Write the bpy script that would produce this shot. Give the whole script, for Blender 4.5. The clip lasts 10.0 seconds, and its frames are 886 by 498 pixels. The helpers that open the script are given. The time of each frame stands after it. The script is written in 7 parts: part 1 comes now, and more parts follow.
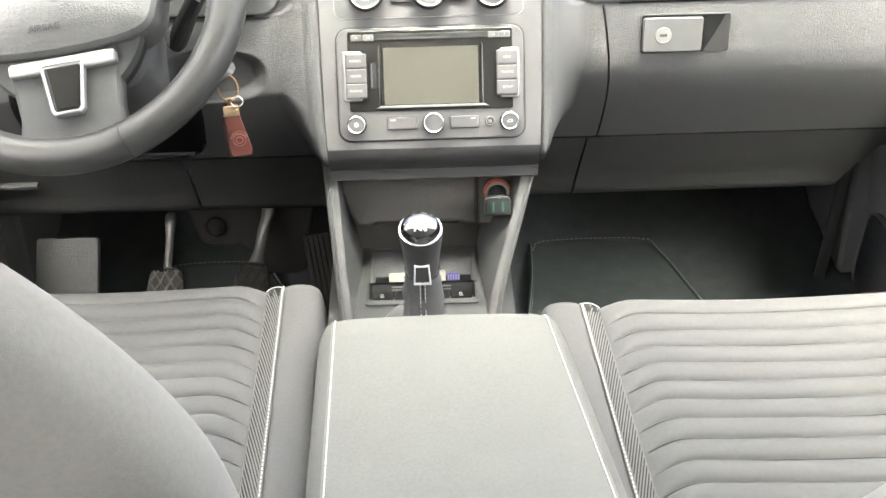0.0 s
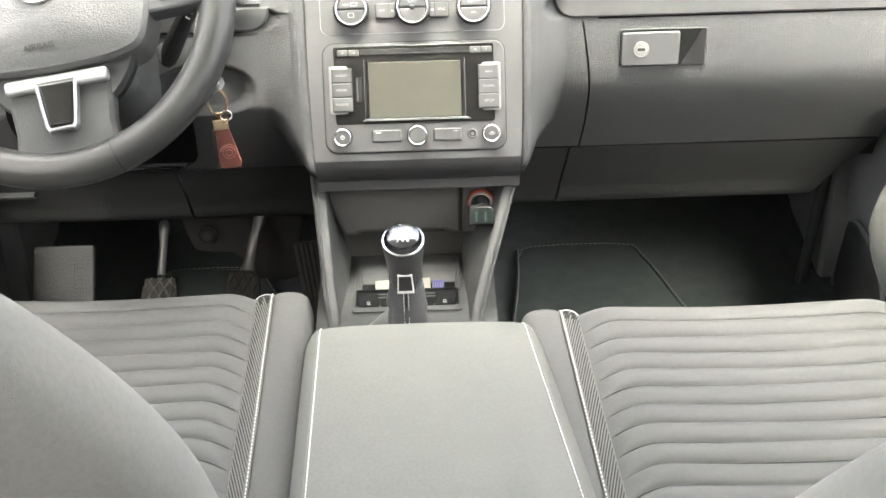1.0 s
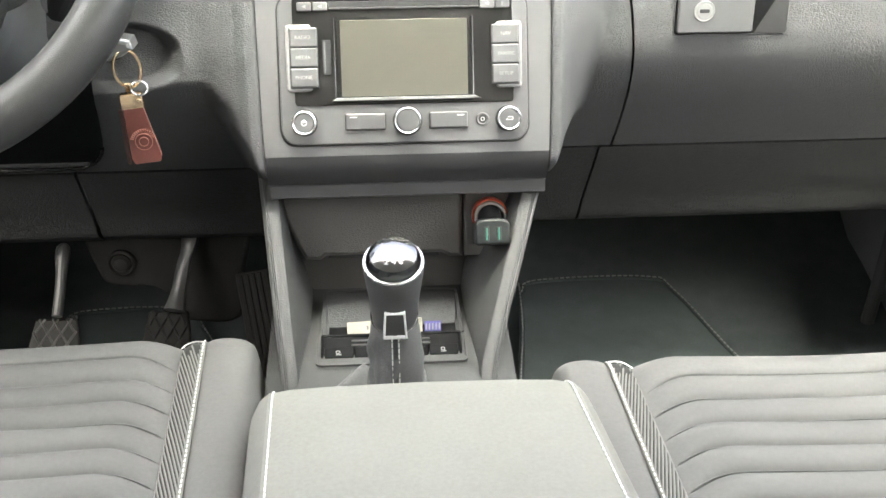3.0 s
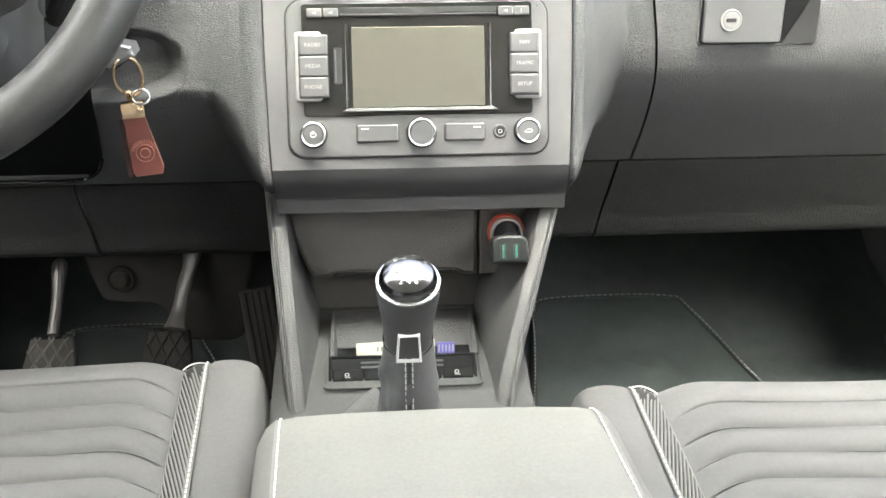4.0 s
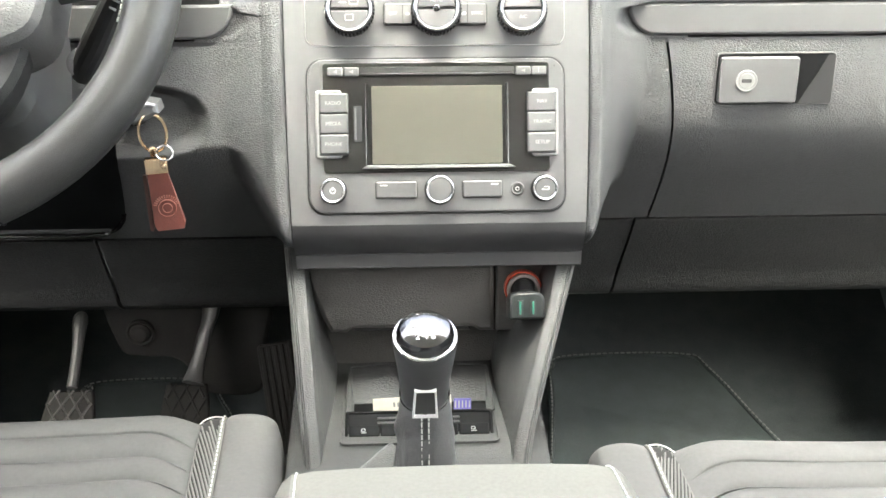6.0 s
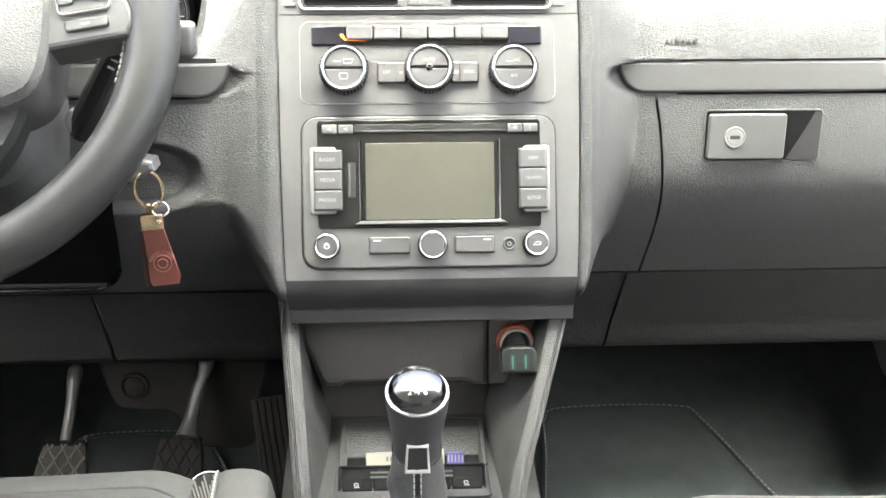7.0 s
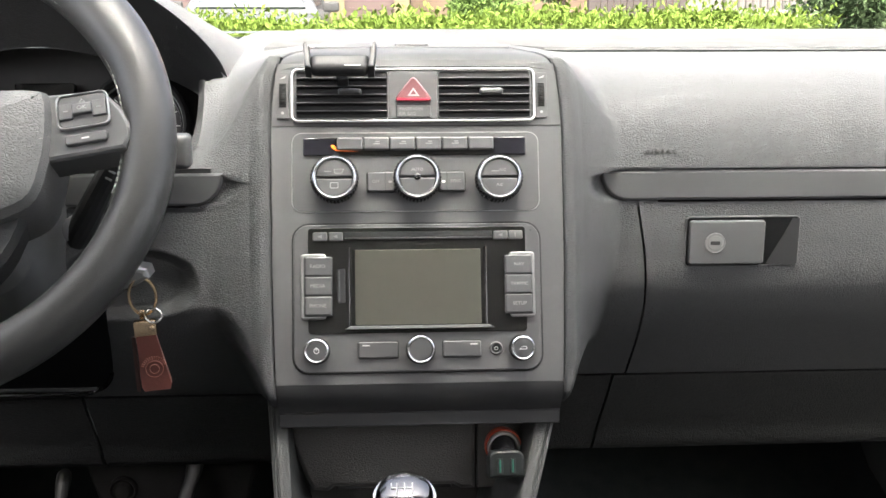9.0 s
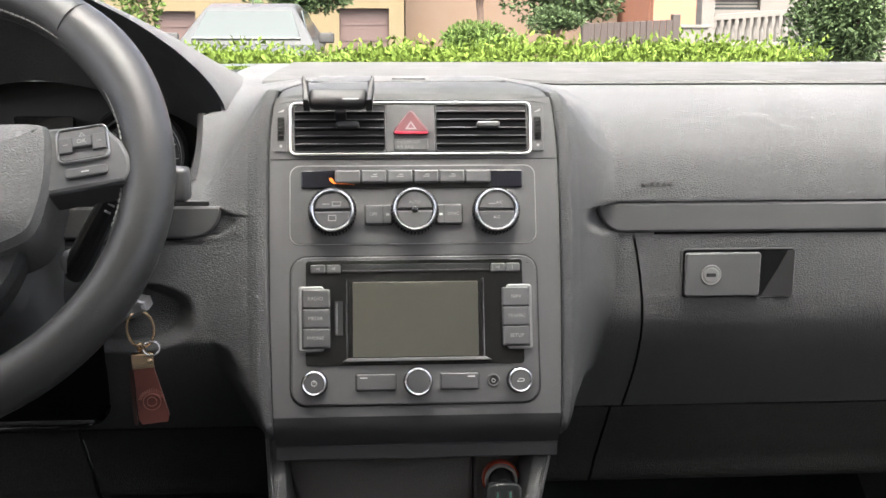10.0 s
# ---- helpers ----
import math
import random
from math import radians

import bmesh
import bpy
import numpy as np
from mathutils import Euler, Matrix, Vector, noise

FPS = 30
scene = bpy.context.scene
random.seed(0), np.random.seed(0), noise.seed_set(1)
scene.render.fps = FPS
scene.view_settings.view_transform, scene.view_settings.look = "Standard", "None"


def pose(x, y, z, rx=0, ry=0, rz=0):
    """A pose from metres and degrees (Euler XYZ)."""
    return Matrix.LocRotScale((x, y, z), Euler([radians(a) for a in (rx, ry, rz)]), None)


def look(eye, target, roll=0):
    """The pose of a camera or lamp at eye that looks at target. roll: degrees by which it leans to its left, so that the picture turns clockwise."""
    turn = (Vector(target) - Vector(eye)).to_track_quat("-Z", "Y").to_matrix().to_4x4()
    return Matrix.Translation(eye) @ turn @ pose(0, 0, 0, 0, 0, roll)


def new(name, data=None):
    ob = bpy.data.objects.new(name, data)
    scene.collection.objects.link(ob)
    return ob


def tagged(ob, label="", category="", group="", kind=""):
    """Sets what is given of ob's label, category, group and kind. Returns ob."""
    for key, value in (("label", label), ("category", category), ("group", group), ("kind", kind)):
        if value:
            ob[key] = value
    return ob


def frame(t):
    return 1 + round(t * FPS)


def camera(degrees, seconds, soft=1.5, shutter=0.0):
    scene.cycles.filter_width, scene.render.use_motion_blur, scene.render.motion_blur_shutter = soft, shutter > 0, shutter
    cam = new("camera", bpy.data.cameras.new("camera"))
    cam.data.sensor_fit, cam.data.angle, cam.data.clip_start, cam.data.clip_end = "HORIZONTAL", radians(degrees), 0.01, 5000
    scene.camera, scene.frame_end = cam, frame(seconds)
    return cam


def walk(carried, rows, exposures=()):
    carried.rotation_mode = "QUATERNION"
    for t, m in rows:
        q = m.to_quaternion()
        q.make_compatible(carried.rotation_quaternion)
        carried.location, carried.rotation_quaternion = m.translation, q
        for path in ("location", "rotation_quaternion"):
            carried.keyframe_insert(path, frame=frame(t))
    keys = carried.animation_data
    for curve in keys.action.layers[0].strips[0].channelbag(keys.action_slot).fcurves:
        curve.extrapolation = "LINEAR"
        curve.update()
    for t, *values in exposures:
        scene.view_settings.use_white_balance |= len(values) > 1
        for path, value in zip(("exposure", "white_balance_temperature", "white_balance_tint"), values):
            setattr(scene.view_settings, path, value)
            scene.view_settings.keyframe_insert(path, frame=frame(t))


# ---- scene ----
# Camera: x, y, z, yaw, pitch, roll; the car's nose points along +y, x to its right.
cam = camera(45.28, 10.0)
ROWS = [
    (0.0, 0.0328, -0.3123, 1.2574, -0.461, -27.436, -1.525),
    (0.5, 0.0555, -0.3347, 1.2798, -0.114, -27.734, -1.784),
    (1.0, 0.0549, -0.3394, 1.2857, -0.301, -27.572, -1.681),
    (1.5, 0.0479, -0.3459, 1.2795, -0.667, -26.731, -1.525),
    (2.0, 0.0401, -0.3414, 1.2746, -1.026, -26.044, -1.343),
    (2.1, 0.0219, -0.2374, 1.2087, -2.186, -25.420, -0.812),
    (2.2, 0.0215, -0.2374, 1.2087, -2.246, -25.270, -0.812),
    (3.3, 0.0039, 0.0057, 1.0931, -3.945, -25.063, -0.105),
    (3.5, 0.0007, 0.0051, 1.0946, -3.971, -24.913, -0.044),
    (4.0, 0.0007, 0.0018, 1.0992, -3.589, -24.425, 0.001),
    (4.5, -0.0001, 0.0005, 1.1006, -3.010, -23.947, 0.004),
    (5.0, 0.0016, -0.0001, 1.1009, -2.613, -23.449, -0.017),
    (5.5, 0.0008, -0.0021, 1.0993, -2.504, -22.523, 0.006),
    (7.0, 0.0042, -0.0102, 1.1091, -2.705, -18.769, 0.038),
    (7.5, 0.0063, -0.0150, 1.1167, -2.859, -17.619, 0.085),
    (8.0, 0.0069, -0.0199, 1.1206, -2.966, -16.227, 0.070),
    (8.5, 0.0064, -0.0227, 1.1233, -3.133, -14.972, 0.105),
    (9.0, 0.0073, -0.0261, 1.1238, -3.130, -13.705, 0.065),
    (9.5, 0.0054, -0.0285, 1.1257, -3.220, -12.807, 0.109),
    (10.0, 0.0047, -0.0290, 1.1267, -3.429, -12.094, 0.096),
]
EXPOSURES = [(0.0, 5.85, 6600, -1), (0.6, 5.6, 6600, -1), (2.0, 5.55, 6530, -2), (3.5, 5.75, 6500, -2), (5.5, 5.75, 6500, -2), (7.0, 5.62, 6450, -2), (8.0, 4.85, 6430, 0), (8.5, 4.57, 6400, 1), (10.0, 3.92, 6300, 4)]
walk(cam, [(t, pose(x, y, z, 0, 0, yaw) @ pose(0, 0, 0, 90 + pitch) @ pose(0, 0, 0, 0, 0, roll)) for t, x, y, z, yaw, pitch, roll in ROWS], EXPOSURES)

# Overcast daylight.
world = bpy.data.worlds.new("overcast_sky")
scene.world = world
world.use_nodes = True
_n = world.node_tree.nodes
_sky = _n.new("ShaderNodeTexSky")
_sky.sky_type, _sky.sun_disc = "NISHITA", False
_sky.sun_elevation, _sky.sun_rotation = radians(61), radians(176)
_sky.air_density, _sky.dust_density, _sky.ozone_density = 0.3, 10.0, 0.1
_n["Background"].inputs["Strength"].default_value = 0.110
world.node_tree.links.new(_sky.outputs["Color"], _n["Background"].inputs["Color"])
sun = new("sun", bpy.data.lights.new("sun", "SUN"))
sun.data.energy, sun.data.angle, sun.data.color = 0.55, radians(60), (1.0, 0.97, 0.92)
sun.matrix_world = look((0.06, -0.485, 0.875), (0, 0, 0))

# ---- materials ----
def mat(name, color, rough=0.5, metal=0.0, grain=None, vary=0.12, vscale=25.0, spec=0.5, coat=0.0, weave=None, emit=0.0, rnd=0.0, sheen=0.0):
    """grain: (feature size in metres, bump distance, kind)."""
    m = bpy.data.materials.new(name)
    m.use_nodes = True
    nt = m.node_tree
    b = nt.nodes["Principled BSDF"]
    b.inputs["Roughness"].default_value = rough
    b.inputs["Metallic"].default_value = metal
    b.inputs["Specular IOR Level"].default_value = spec
    b.inputs["Coat Weight"].default_value = coat
    b.inputs["Sheen Weight"].default_value = sheen
    tc = nt.nodes.new("ShaderNodeTexCoord")
    L = nt.links.new
    n1 = nt.nodes.new("ShaderNodeTexNoise")
    n1.inputs["Scale"].default_value, n1.inputs["Detail"].default_value = vscale, 6.0
    L(tc.outputs["Object"], n1.inputs["Vector"])
    n2 = nt.nodes.new("ShaderNodeTexNoise")
    n2.inputs["Scale"].default_value, n2.inputs["Detail"].default_value = vscale * 22, 3.0
    L(tc.outputs["Object"], n2.inputs["Vector"])
    mx = nt.nodes.new("ShaderNodeMath")
    mx.operation = "ADD"
    L(n1.outputs["Fac"], mx.inputs[0])
    L(n2.outputs["Fac"], mx.inputs[1])
    mr = nt.nodes.new("ShaderNodeMapRange")
    mr.inputs["From Min"].default_value, mr.inputs["From Max"].default_value = 0.6, 1.4
    mr.inputs["To Min"].default_value, mr.inputs["To Max"].default_value = 1 - vary, 1 + vary
    L(mx.outputs[0], mr.inputs["Value"])
    mul = nt.nodes.new("ShaderNodeVectorMath")
    mul.operation = "SCALE"
    mul.inputs[0].default_value = color
    L(mr.outputs["Result"], mul.inputs["Scale"])
    out = mul.outputs["Vector"]
    if rnd:
        oi = nt.nodes.new("ShaderNodeObjectInfo")
        rr = nt.nodes.new("ShaderNodeMapRange")
        rr.inputs["To Min"].default_value, rr.inputs["To Max"].default_value = 1 - rnd, 1 + rnd
        gi = nt.nodes.new("ShaderNodeNewGeometry")
        ad = nt.nodes.new("ShaderNodeMath")
        ad.operation = "FRACT"
        a2 = nt.nodes.new("ShaderNodeMath")
        L(oi.outputs["Random"], a2.inputs[0])
        L(gi.outputs["Random Per Island"], a2.inputs[1])
        L(a2.outputs[0], ad.inputs[0])
        L(ad.outputs[0], rr.inputs["Value"])
        m2 = nt.nodes.new("ShaderNodeVectorMath")
        m2.operation = "SCALE"
        L(out, m2.inputs[0])
        L(rr.outputs["Result"], m2.inputs["Scale"])
        out = m2.outputs["Vector"]
    L(out, b.inputs["Base Color"])
    rg = nt.nodes.new("ShaderNodeMapRange")
    rg.inputs["From Min"].default_value, rg.inputs["From Max"].default_value = 0.3, 0.7
    rg.inputs["To Min"].default_value, rg.inputs["To Max"].default_value = max(0.02, rough * 0.88), min(1.0, rough * 1.12)
    L(n1.outputs["Fac"], rg.inputs["Value"])
    L(rg.outputs["Result"], b.inputs["Roughness"])
    if emit:
        b.inputs["Emission Color"].default_value = (*color, 1)
        b.inputs["Emission Strength"].default_value = emit
    if grain or weave:
        size, dist, kind = grain or weave
        bump = nt.nodes.new("ShaderNodeBump")
        bump.inputs["Distance"].default_value = dist
        bump.inputs["Strength"].default_value = 1.0
        if kind == "leather":
            ns = nt.nodes.new("ShaderNodeTexNoise")
            ns.inputs["Scale"].default_value = 0.5 / size
            L(tc.outputs["Object"], ns.inputs["Vector"])
            mixv = nt.nodes.new("ShaderNodeVectorMath")
            mixv.operation = "MULTIPLY_ADD"
            L(ns.outputs["Color"], mixv.inputs[0])
            mixv.inputs[1].default_value = (size * 1.6,) * 3
            L(tc.outputs["Object"], mixv.inputs[2])
            vo = nt.nodes.new("ShaderNodeTexVoronoi")
            vo.feature = "DISTANCE_TO_EDGE"
            vo.inputs["Scale"].default_value = 1.0 / size
            mp = nt.nodes.new("ShaderNodeMapping")
            mp.inputs["Scale"].default_value = (0.5, 1.0, 1.0)
            L(mixv.outputs["Vector"], mp.inputs["Vector"])
            L(mp.outputs["Vector"], vo.inputs["Vector"])
            cr = nt.nodes.new("ShaderNodeMapRange")
            cr.inputs["From Max"].default_value = 0.22
            L(vo.outputs["Distance"], cr.inputs["Value"])
            L(cr.outputs["Result"], bump.inputs["Height"])
        elif kind == "weave":
            wa = nt.nodes.new("ShaderNodeTexWave")
            wa.inputs["Scale"].default_value = 0.16 / size
            wa.inputs["Distortion"].default_value = 1.5
            wa.inputs["Detail"].default_value = 2.0
            L(tc.outputs["Object"], wa.inputs["Vector"])
            wn = nt.nodes.new("ShaderNodeTexNoise")
            wn.inputs["Scale"].default_value = 1.0 / size
            L(tc.outputs["Object"], wn.inputs["Vector"])
            am = nt.nodes.new("ShaderNodeMath")
            L(wa.outputs["Fac"], am.inputs[0])
            L(wn.outputs["Fac"], am.inputs[1])
            L(am.outputs[0], bump.inputs["Height"])
        else:
            ns = nt.nodes.new("ShaderNodeTexNoise")
            ns.inputs["Scale"].default_value, ns.inputs["Detail"].default_value = 1.0 / size, 4.0
            L(tc.outputs["Object"], ns.inputs["Vector"])
            L(ns.outputs["Fac"], bump.inputs["Height"])
        L(bump.outputs["Normal"], b.inputs["Normal"])
    return m


M_PAD = mat("soft_dash_grain", (0.050, 0.051, 0.052), 0.62, spec=0.17, grain=(0.0017, 0.00027, "leather"), vary=0.08, vscale=9)
# Dash plastic with low-down shade put into a darker base colour.
M_LOWER = mat("darkened_dash_plastic", (0.019, 0.0195, 0.0205), 0.55, grain=(0.0020, 0.00028, "leather"), vary=0.08, vscale=9)
M_COVER = mat("satin_top_cover", (0.04, 0.041, 0.041), 0.55, grain=(0.0005, 0.00005, "noise"), vary=0.05, vscale=14, spec=0.15)
M_STACK = mat("console_satin_plastic", (0.059, 0.059, 0.060), 0.42, grain=(0.0005, 0.00005, "noise"), vary=0.05, vscale=14)
# Console plastic darkened: the shade of the rolled-under lip is in its colour.
M_LIP = mat("shaded_console_lip", (0.02, 0.02, 0.021), 0.4, grain=(0.0005, 0.00003, "noise"), vary=0.05)
M_WRAP = mat("console_wrap_grain", (0.0351, 0.0359, 0.0351), 0.5, grain=(0.0015, 0.0002, "leather"), vary=0.08)
M_BTN = mat("button_plastic", (0.055, 0.055, 0.056), 0.4, grain=(0.0004, 0.00003, "noise"), vary=0.04)
M_HOOD = mat("black_hood_grain", (0.034, 0.034, 0.035), 0.5, grain=(0.0018, 0.0003, "leather"), vary=0.1)
M_DARK = mat("black_recess_plastic", (0.012, 0.012, 0.0125), 0.6, vary=0.1, spec=0.35)
M_BLACK = mat("gloss_black_trim", (0.008, 0.008, 0.008), 0.1, vary=0.1, spec=0.5)
# The grey-green base stands in for the cabin mirrored in the dull screen.
M_SCREEN = mat("matte_display_reflection", (0.047, 0.046, 0.037), 0.32, vary=0.03, vscale=6)
M_CHROME = mat("satin_chrome", (0.82, 0.82, 0.83), 0.2, metal=1.0, vary=0.04)
M_BRACKET = mat("dull_silver_paint", (0.17, 0.17, 0.168), 0.4, metal=0.35, vary=0.05)
M_TRIM = mat("bright_trim", (0.66, 0.66, 0.66), 0.3, metal=0.25, vary=0.04)
M_KEYMETAL = mat("dull_key_metal", (0.18, 0.18, 0.18), 0.3, metal=0.7, vary=0.1, vscale=60)
M_KNOB = mat("black_chrome_cap", (0.11, 0.11, 0.115), 0.16, metal=1.0, vary=0.03)
M_SILVER = mat("silver_paint", (0.29, 0.29, 0.29), 0.33, metal=0.6, vary=0.04)
M_BOSS = mat("column_plastic", (0.055, 0.056, 0.055), 0.5, grain=(0.0012, 0.0001, "noise"), vary=0.08)
M_LEVER = mat("dull_steel", (0.042, 0.041, 0.040), 0.45, metal=0.25, vary=0.25, vscale=30)
M_STEEL = mat("worn_steel", (0.065, 0.063, 0.06), 0.42, metal=0.6, vary=0.25, vscale=40, spec=0.4)
M_PEDAL = mat("pedal_paint", (0.02, 0.0195, 0.019), 0.75, vary=0.25, vscale=40, spec=0.06)
M_STRIP = mat("dark_trim_insert", (0.055, 0.056, 0.057), 0.38, grain=(0.0006, 0.00004, "noise"), vary=0.05)
M_MARK = mat("white_marking", (0.5, 0.5, 0.49), 0.6, vary=0.04)
M_DIM = mat("dim_marking", (0.15, 0.15, 0.15), 0.6, vary=0.04)
M_FAINT = mat("faint_marking", (0.24, 0.24, 0.24), 0.6, vary=0.04)
M_RED = mat("red_hazard_plastic", (0.105, 0.04, 0.045), 0.3, vary=0.08, coat=0.3)
M_AMBER = mat("amber_indicator", (0.8, 0.16, 0.015), 0.4, emit=0.02)
M_DISPLAY = mat("dark_violet_display", (0.006, 0.006, 0.0085), 0.12, vary=0.1)
M_LEATHER = mat("black_wheel_leather", (0.028, 0.028, 0.027), 0.38, spec=0.38, grain=(0.0012, 0.00004, "leather"), vary=0.06, vscale=18)
M_DECK = mat("console_deck_plastic", (0.029, 0.03, 0.03), 0.55, spec=0.3, grain=(0.0012, 0.0002, "leather"), vary=0.08)
M_GRIP = mat("gear_grip_plastic", (0.046, 0.046, 0.047), 0.5, spec=0.3, grain=(0.0006, 0.00005, "noise"), vary=0.06)
M_BOOT = mat("gaiter_leather", (0.0715, 0.0728, 0.0728), 0.5, spec=0.3, grain=(0.0014, 0.0002, "leather"), vary=0.15)
M_HUB = mat("airbag_cover_grain", (0.075, 0.075, 0.074), 0.5, grain=(0.0022, 0.00022, "leather"), vary=0.08)
# Shaded copy of the dash plastic: shade under the fascia put into the colour.
M_UNDER = mat("shaded_cover_plastic", (0.017, 0.0174, 0.0177), 0.62, spec=0.18, grain=(0.0020, 0.00028, "leather"), vary=0.08, vscale=9)
M_FABRIC = mat("grey_seat_fabric", (0.076, 0.0765, 0.0745), 0.85, grain=(0.0009, 0.00012, "noise"), vary=0.10, vscale=14, spec=0.2)
M_SUEDE = mat("grey_suede_fabric", (0.118, 0.118, 0.108), 0.88, grain=(0.0008, 0.00012, "noise"), vary=0.12, vscale=16, spec=0.2)
# Grey suede made paler: side-window light on the backrests is in the colour.
M_BACKREST = mat("brightened_backrest_fabric", (0.175, 0.172, 0.158), 0.9, grain=(0.001, 0.00012, "noise"), vary=0.1, vscale=12, spec=0.2)
M_MESH = mat("ribbed_mesh_fabric", (0.115, 0.114, 0.109), 0.85, vary=0.15, vscale=60, spec=0.2)
M_MESHBASE = mat("dark_mesh_ground", (0.026, 0.026, 0.025), 0.9, vary=0.15, vscale=60, spec=0.1)
# Black switch plastic; on the column gap, handle pocket and tray it paints shade.
M_PIT = mat("black_switch_and_recess_shade", (0.0045, 0.0047, 0.005), 0.7, vary=0.1, spec=0.05)
M_HOLDER = mat("black_holder_plastic", (0.012, 0.012, 0.0125), 0.48, vary=0.05, spec=0.35)
M_CHARGER = mat("charger_plastic", (0.0084, 0.0096, 0.0096), 0.45, spec=0.25, vary=0.06)
M_RING = mat("knob_ring_metal", (0.30, 0.30, 0.31), 0.25, metal=0.8, vary=0.04)
M_DEFROST = mat("matte_defroster_plastic", (0.037, 0.0373, 0.0375), 0.75, grain=(0.0012, 0.0001, "noise"), vary=0.08, spec=0.1)
M_DRAWER = mat("drawer_plastic", (0.054, 0.052, 0.049), 0.5, grain=(0.0018, 0.0002, "leather"), vary=0.08, spec=0.35)
M_THREADM = mat("dark_grey_thread", (0.075, 0.078, 0.078), 0.85, vary=0.15)
M_THREAD = mat("white_thread", (0.43, 0.43, 0.41), 0.7, vary=0.08)
M_THREADG = mat("grey_thread", (0.18, 0.18, 0.17), 0.8, vary=0.1)
M_KICK = mat("kick_panel_plastic", (0.112, 0.1136, 0.1136), 0.7, grain=(0.0018, 0.00025, "leather"), vary=0.1)
M_CARPET = mat("black_carpet", (0.032, 0.036, 0.037), 0.95, grain=(0.0015, 0.0004, "noise"), vary=0.3, vscale=40, spec=0.05)
M_MAT = mat("charcoal_velour_mat", (0.024, 0.028, 0.0285), 0.95, grain=(0.0012, 0.0005, "noise"), vary=0.25, vscale=40, spec=0.05)
M_RUBBER = mat("pedal_rubber", (0.018, 0.017, 0.016), 0.75, spec=0.1, grain=(0.0008, 0.0001, "noise"), vary=0.15)
M_GOLD = mat("brass_fitting", (0.66, 0.50, 0.33), 0.25, metal=1.0, vary=0.1)
M_TAN = mat("red_brown_leather", (0.082, 0.0213, 0.0148), 0.45, grain=(0.0012, 0.0002, "noise"), vary=0.3, vscale=60)
M_TANEDGE = mat("dark_leather_edge", (0.04, 0.015, 0.012), 0.6, vary=0.2)
M_GREEN = mat("green_usb_tongue", (0.006, 0.085, 0.055), 0.4)
M_COPPER = mat("orange_socket_ring", (0.45, 0.065, 0.03), 0.35, metal=0.3, vary=0.08)
M_PAPER = mat("cream_paper", (0.216, 0.208, 0.176), 0.8, vary=0.06)
M_VIOLET = mat("violet_card", (0.035, 0.028, 0.14), 0.5, vary=0.1)
M_LINING = mat("light_headliner", (0.55, 0.54, 0.51), 0.95, grain=(0.001, 0.0003, "noise"), vary=0.04)
M_DOOR = mat("door_panel_plastic", (0.11, 0.11, 0.112), 0.55, grain=(0.0018, 0.00025, "leather"), vary=0.08)
M_GAUGE = mat("gauge_face", (0.01, 0.01, 0.011), 0.35, vary=0.1)


def glass(name, tint=(1, 1, 1)):
    m = bpy.data.materials.new(name)
    m.use_nodes = True
    b = m.node_tree.nodes["Principled BSDF"]
    b.inputs["Base Color"].default_value = (*tint, 1)
    b.inputs["Transmission Weight"].default_value, b.inputs["Roughness"].default_value, b.inputs["IOR"].default_value = 1.0, 0.0, 1.02
    return m


M_GLASS = glass("clear_windscreen")


# ---- mesh tools ----
ORIGIN = {}


def thing(name, at, label, category, group="", kind=""):
    ob = new(name)
    ob.location = at
    ob.empty_display_size = 0.03
    ORIGIN[ob] = Vector(at)
    return tagged(ob, label, category, group, kind)


def part(name, bm, material, parent=None, label="", angle=22, category="", group="", kind=""):
    """Links a bmesh (in world coordinates) as one mesh object, under a thing or a part if one is given."""
    o = ORIGIN.get(parent, Vector())
    bm.transform(Matrix.Translation(-o))
    bmesh.ops.recalc_face_normals(bm, faces=bm.faces)
    me = bpy.data.meshes.new(name)
    bm.to_mesh(me)
    bm.free()
    me.shade_smooth()
    me.set_sharp_from_angle(angle=radians(angle))
    me.materials.append(material)
    ob = new(name, me)
    if parent:
        ob.parent = parent
    ORIGIN[ob] = o
    return tagged(ob, label, category, group, kind)


def loft(rings, closed=True, cap=(True, True), bm=None, loop=False):
    """Quads between rings of points; closed: each ring is a loop; loop: the last ring meets the first."""
    bm = bm or bmesh.new()
    vs = [[bm.verts.new(p) for p in ring] for ring in rings]
    n = len(rings[0])
    pairs = list(zip(vs, vs[1:])) + ([(vs[-1], vs[0])] if loop else [])
    for a, b in pairs:
        for i in range(n if closed else n - 1):
            j = (i + 1) % n
            bm.faces.new((a[i], a[j], b[j], b[i]))
    if closed and not loop:
        if cap[0]:
            bm.faces.new(vs[0][::-1])
        if cap[1]:
            bm.faces.new(vs[-1])
    return bm


def frame_of(o, u, v, n):
    m = Matrix((u, v, n)).transposed().to_4x4()
    m.translation = o
    return m


def rrect(u0, v0, u1, v1, r, k=5):
    u0, u1, v0, v1 = min(u0, u1), max(u0, u1), min(v0, v1), max(v0, v1)
    r = min(r, (u1 - u0) / 2 - 1e-5, (v1 - v0) / 2 - 1e-5)
    pts = []
    for cx, cy, a0 in ((u1 - r, v1 - r, 0), (u0 + r, v1 - r, 90), (u0 + r, v0 + r, 180), (u1 - r, v0 + r, 270)):
        for i in range(k + 1):
            a = radians(a0 + 90 * i / k)
            pts.append((cx + r * math.cos(a), cy + r * math.sin(a)))
    return pts


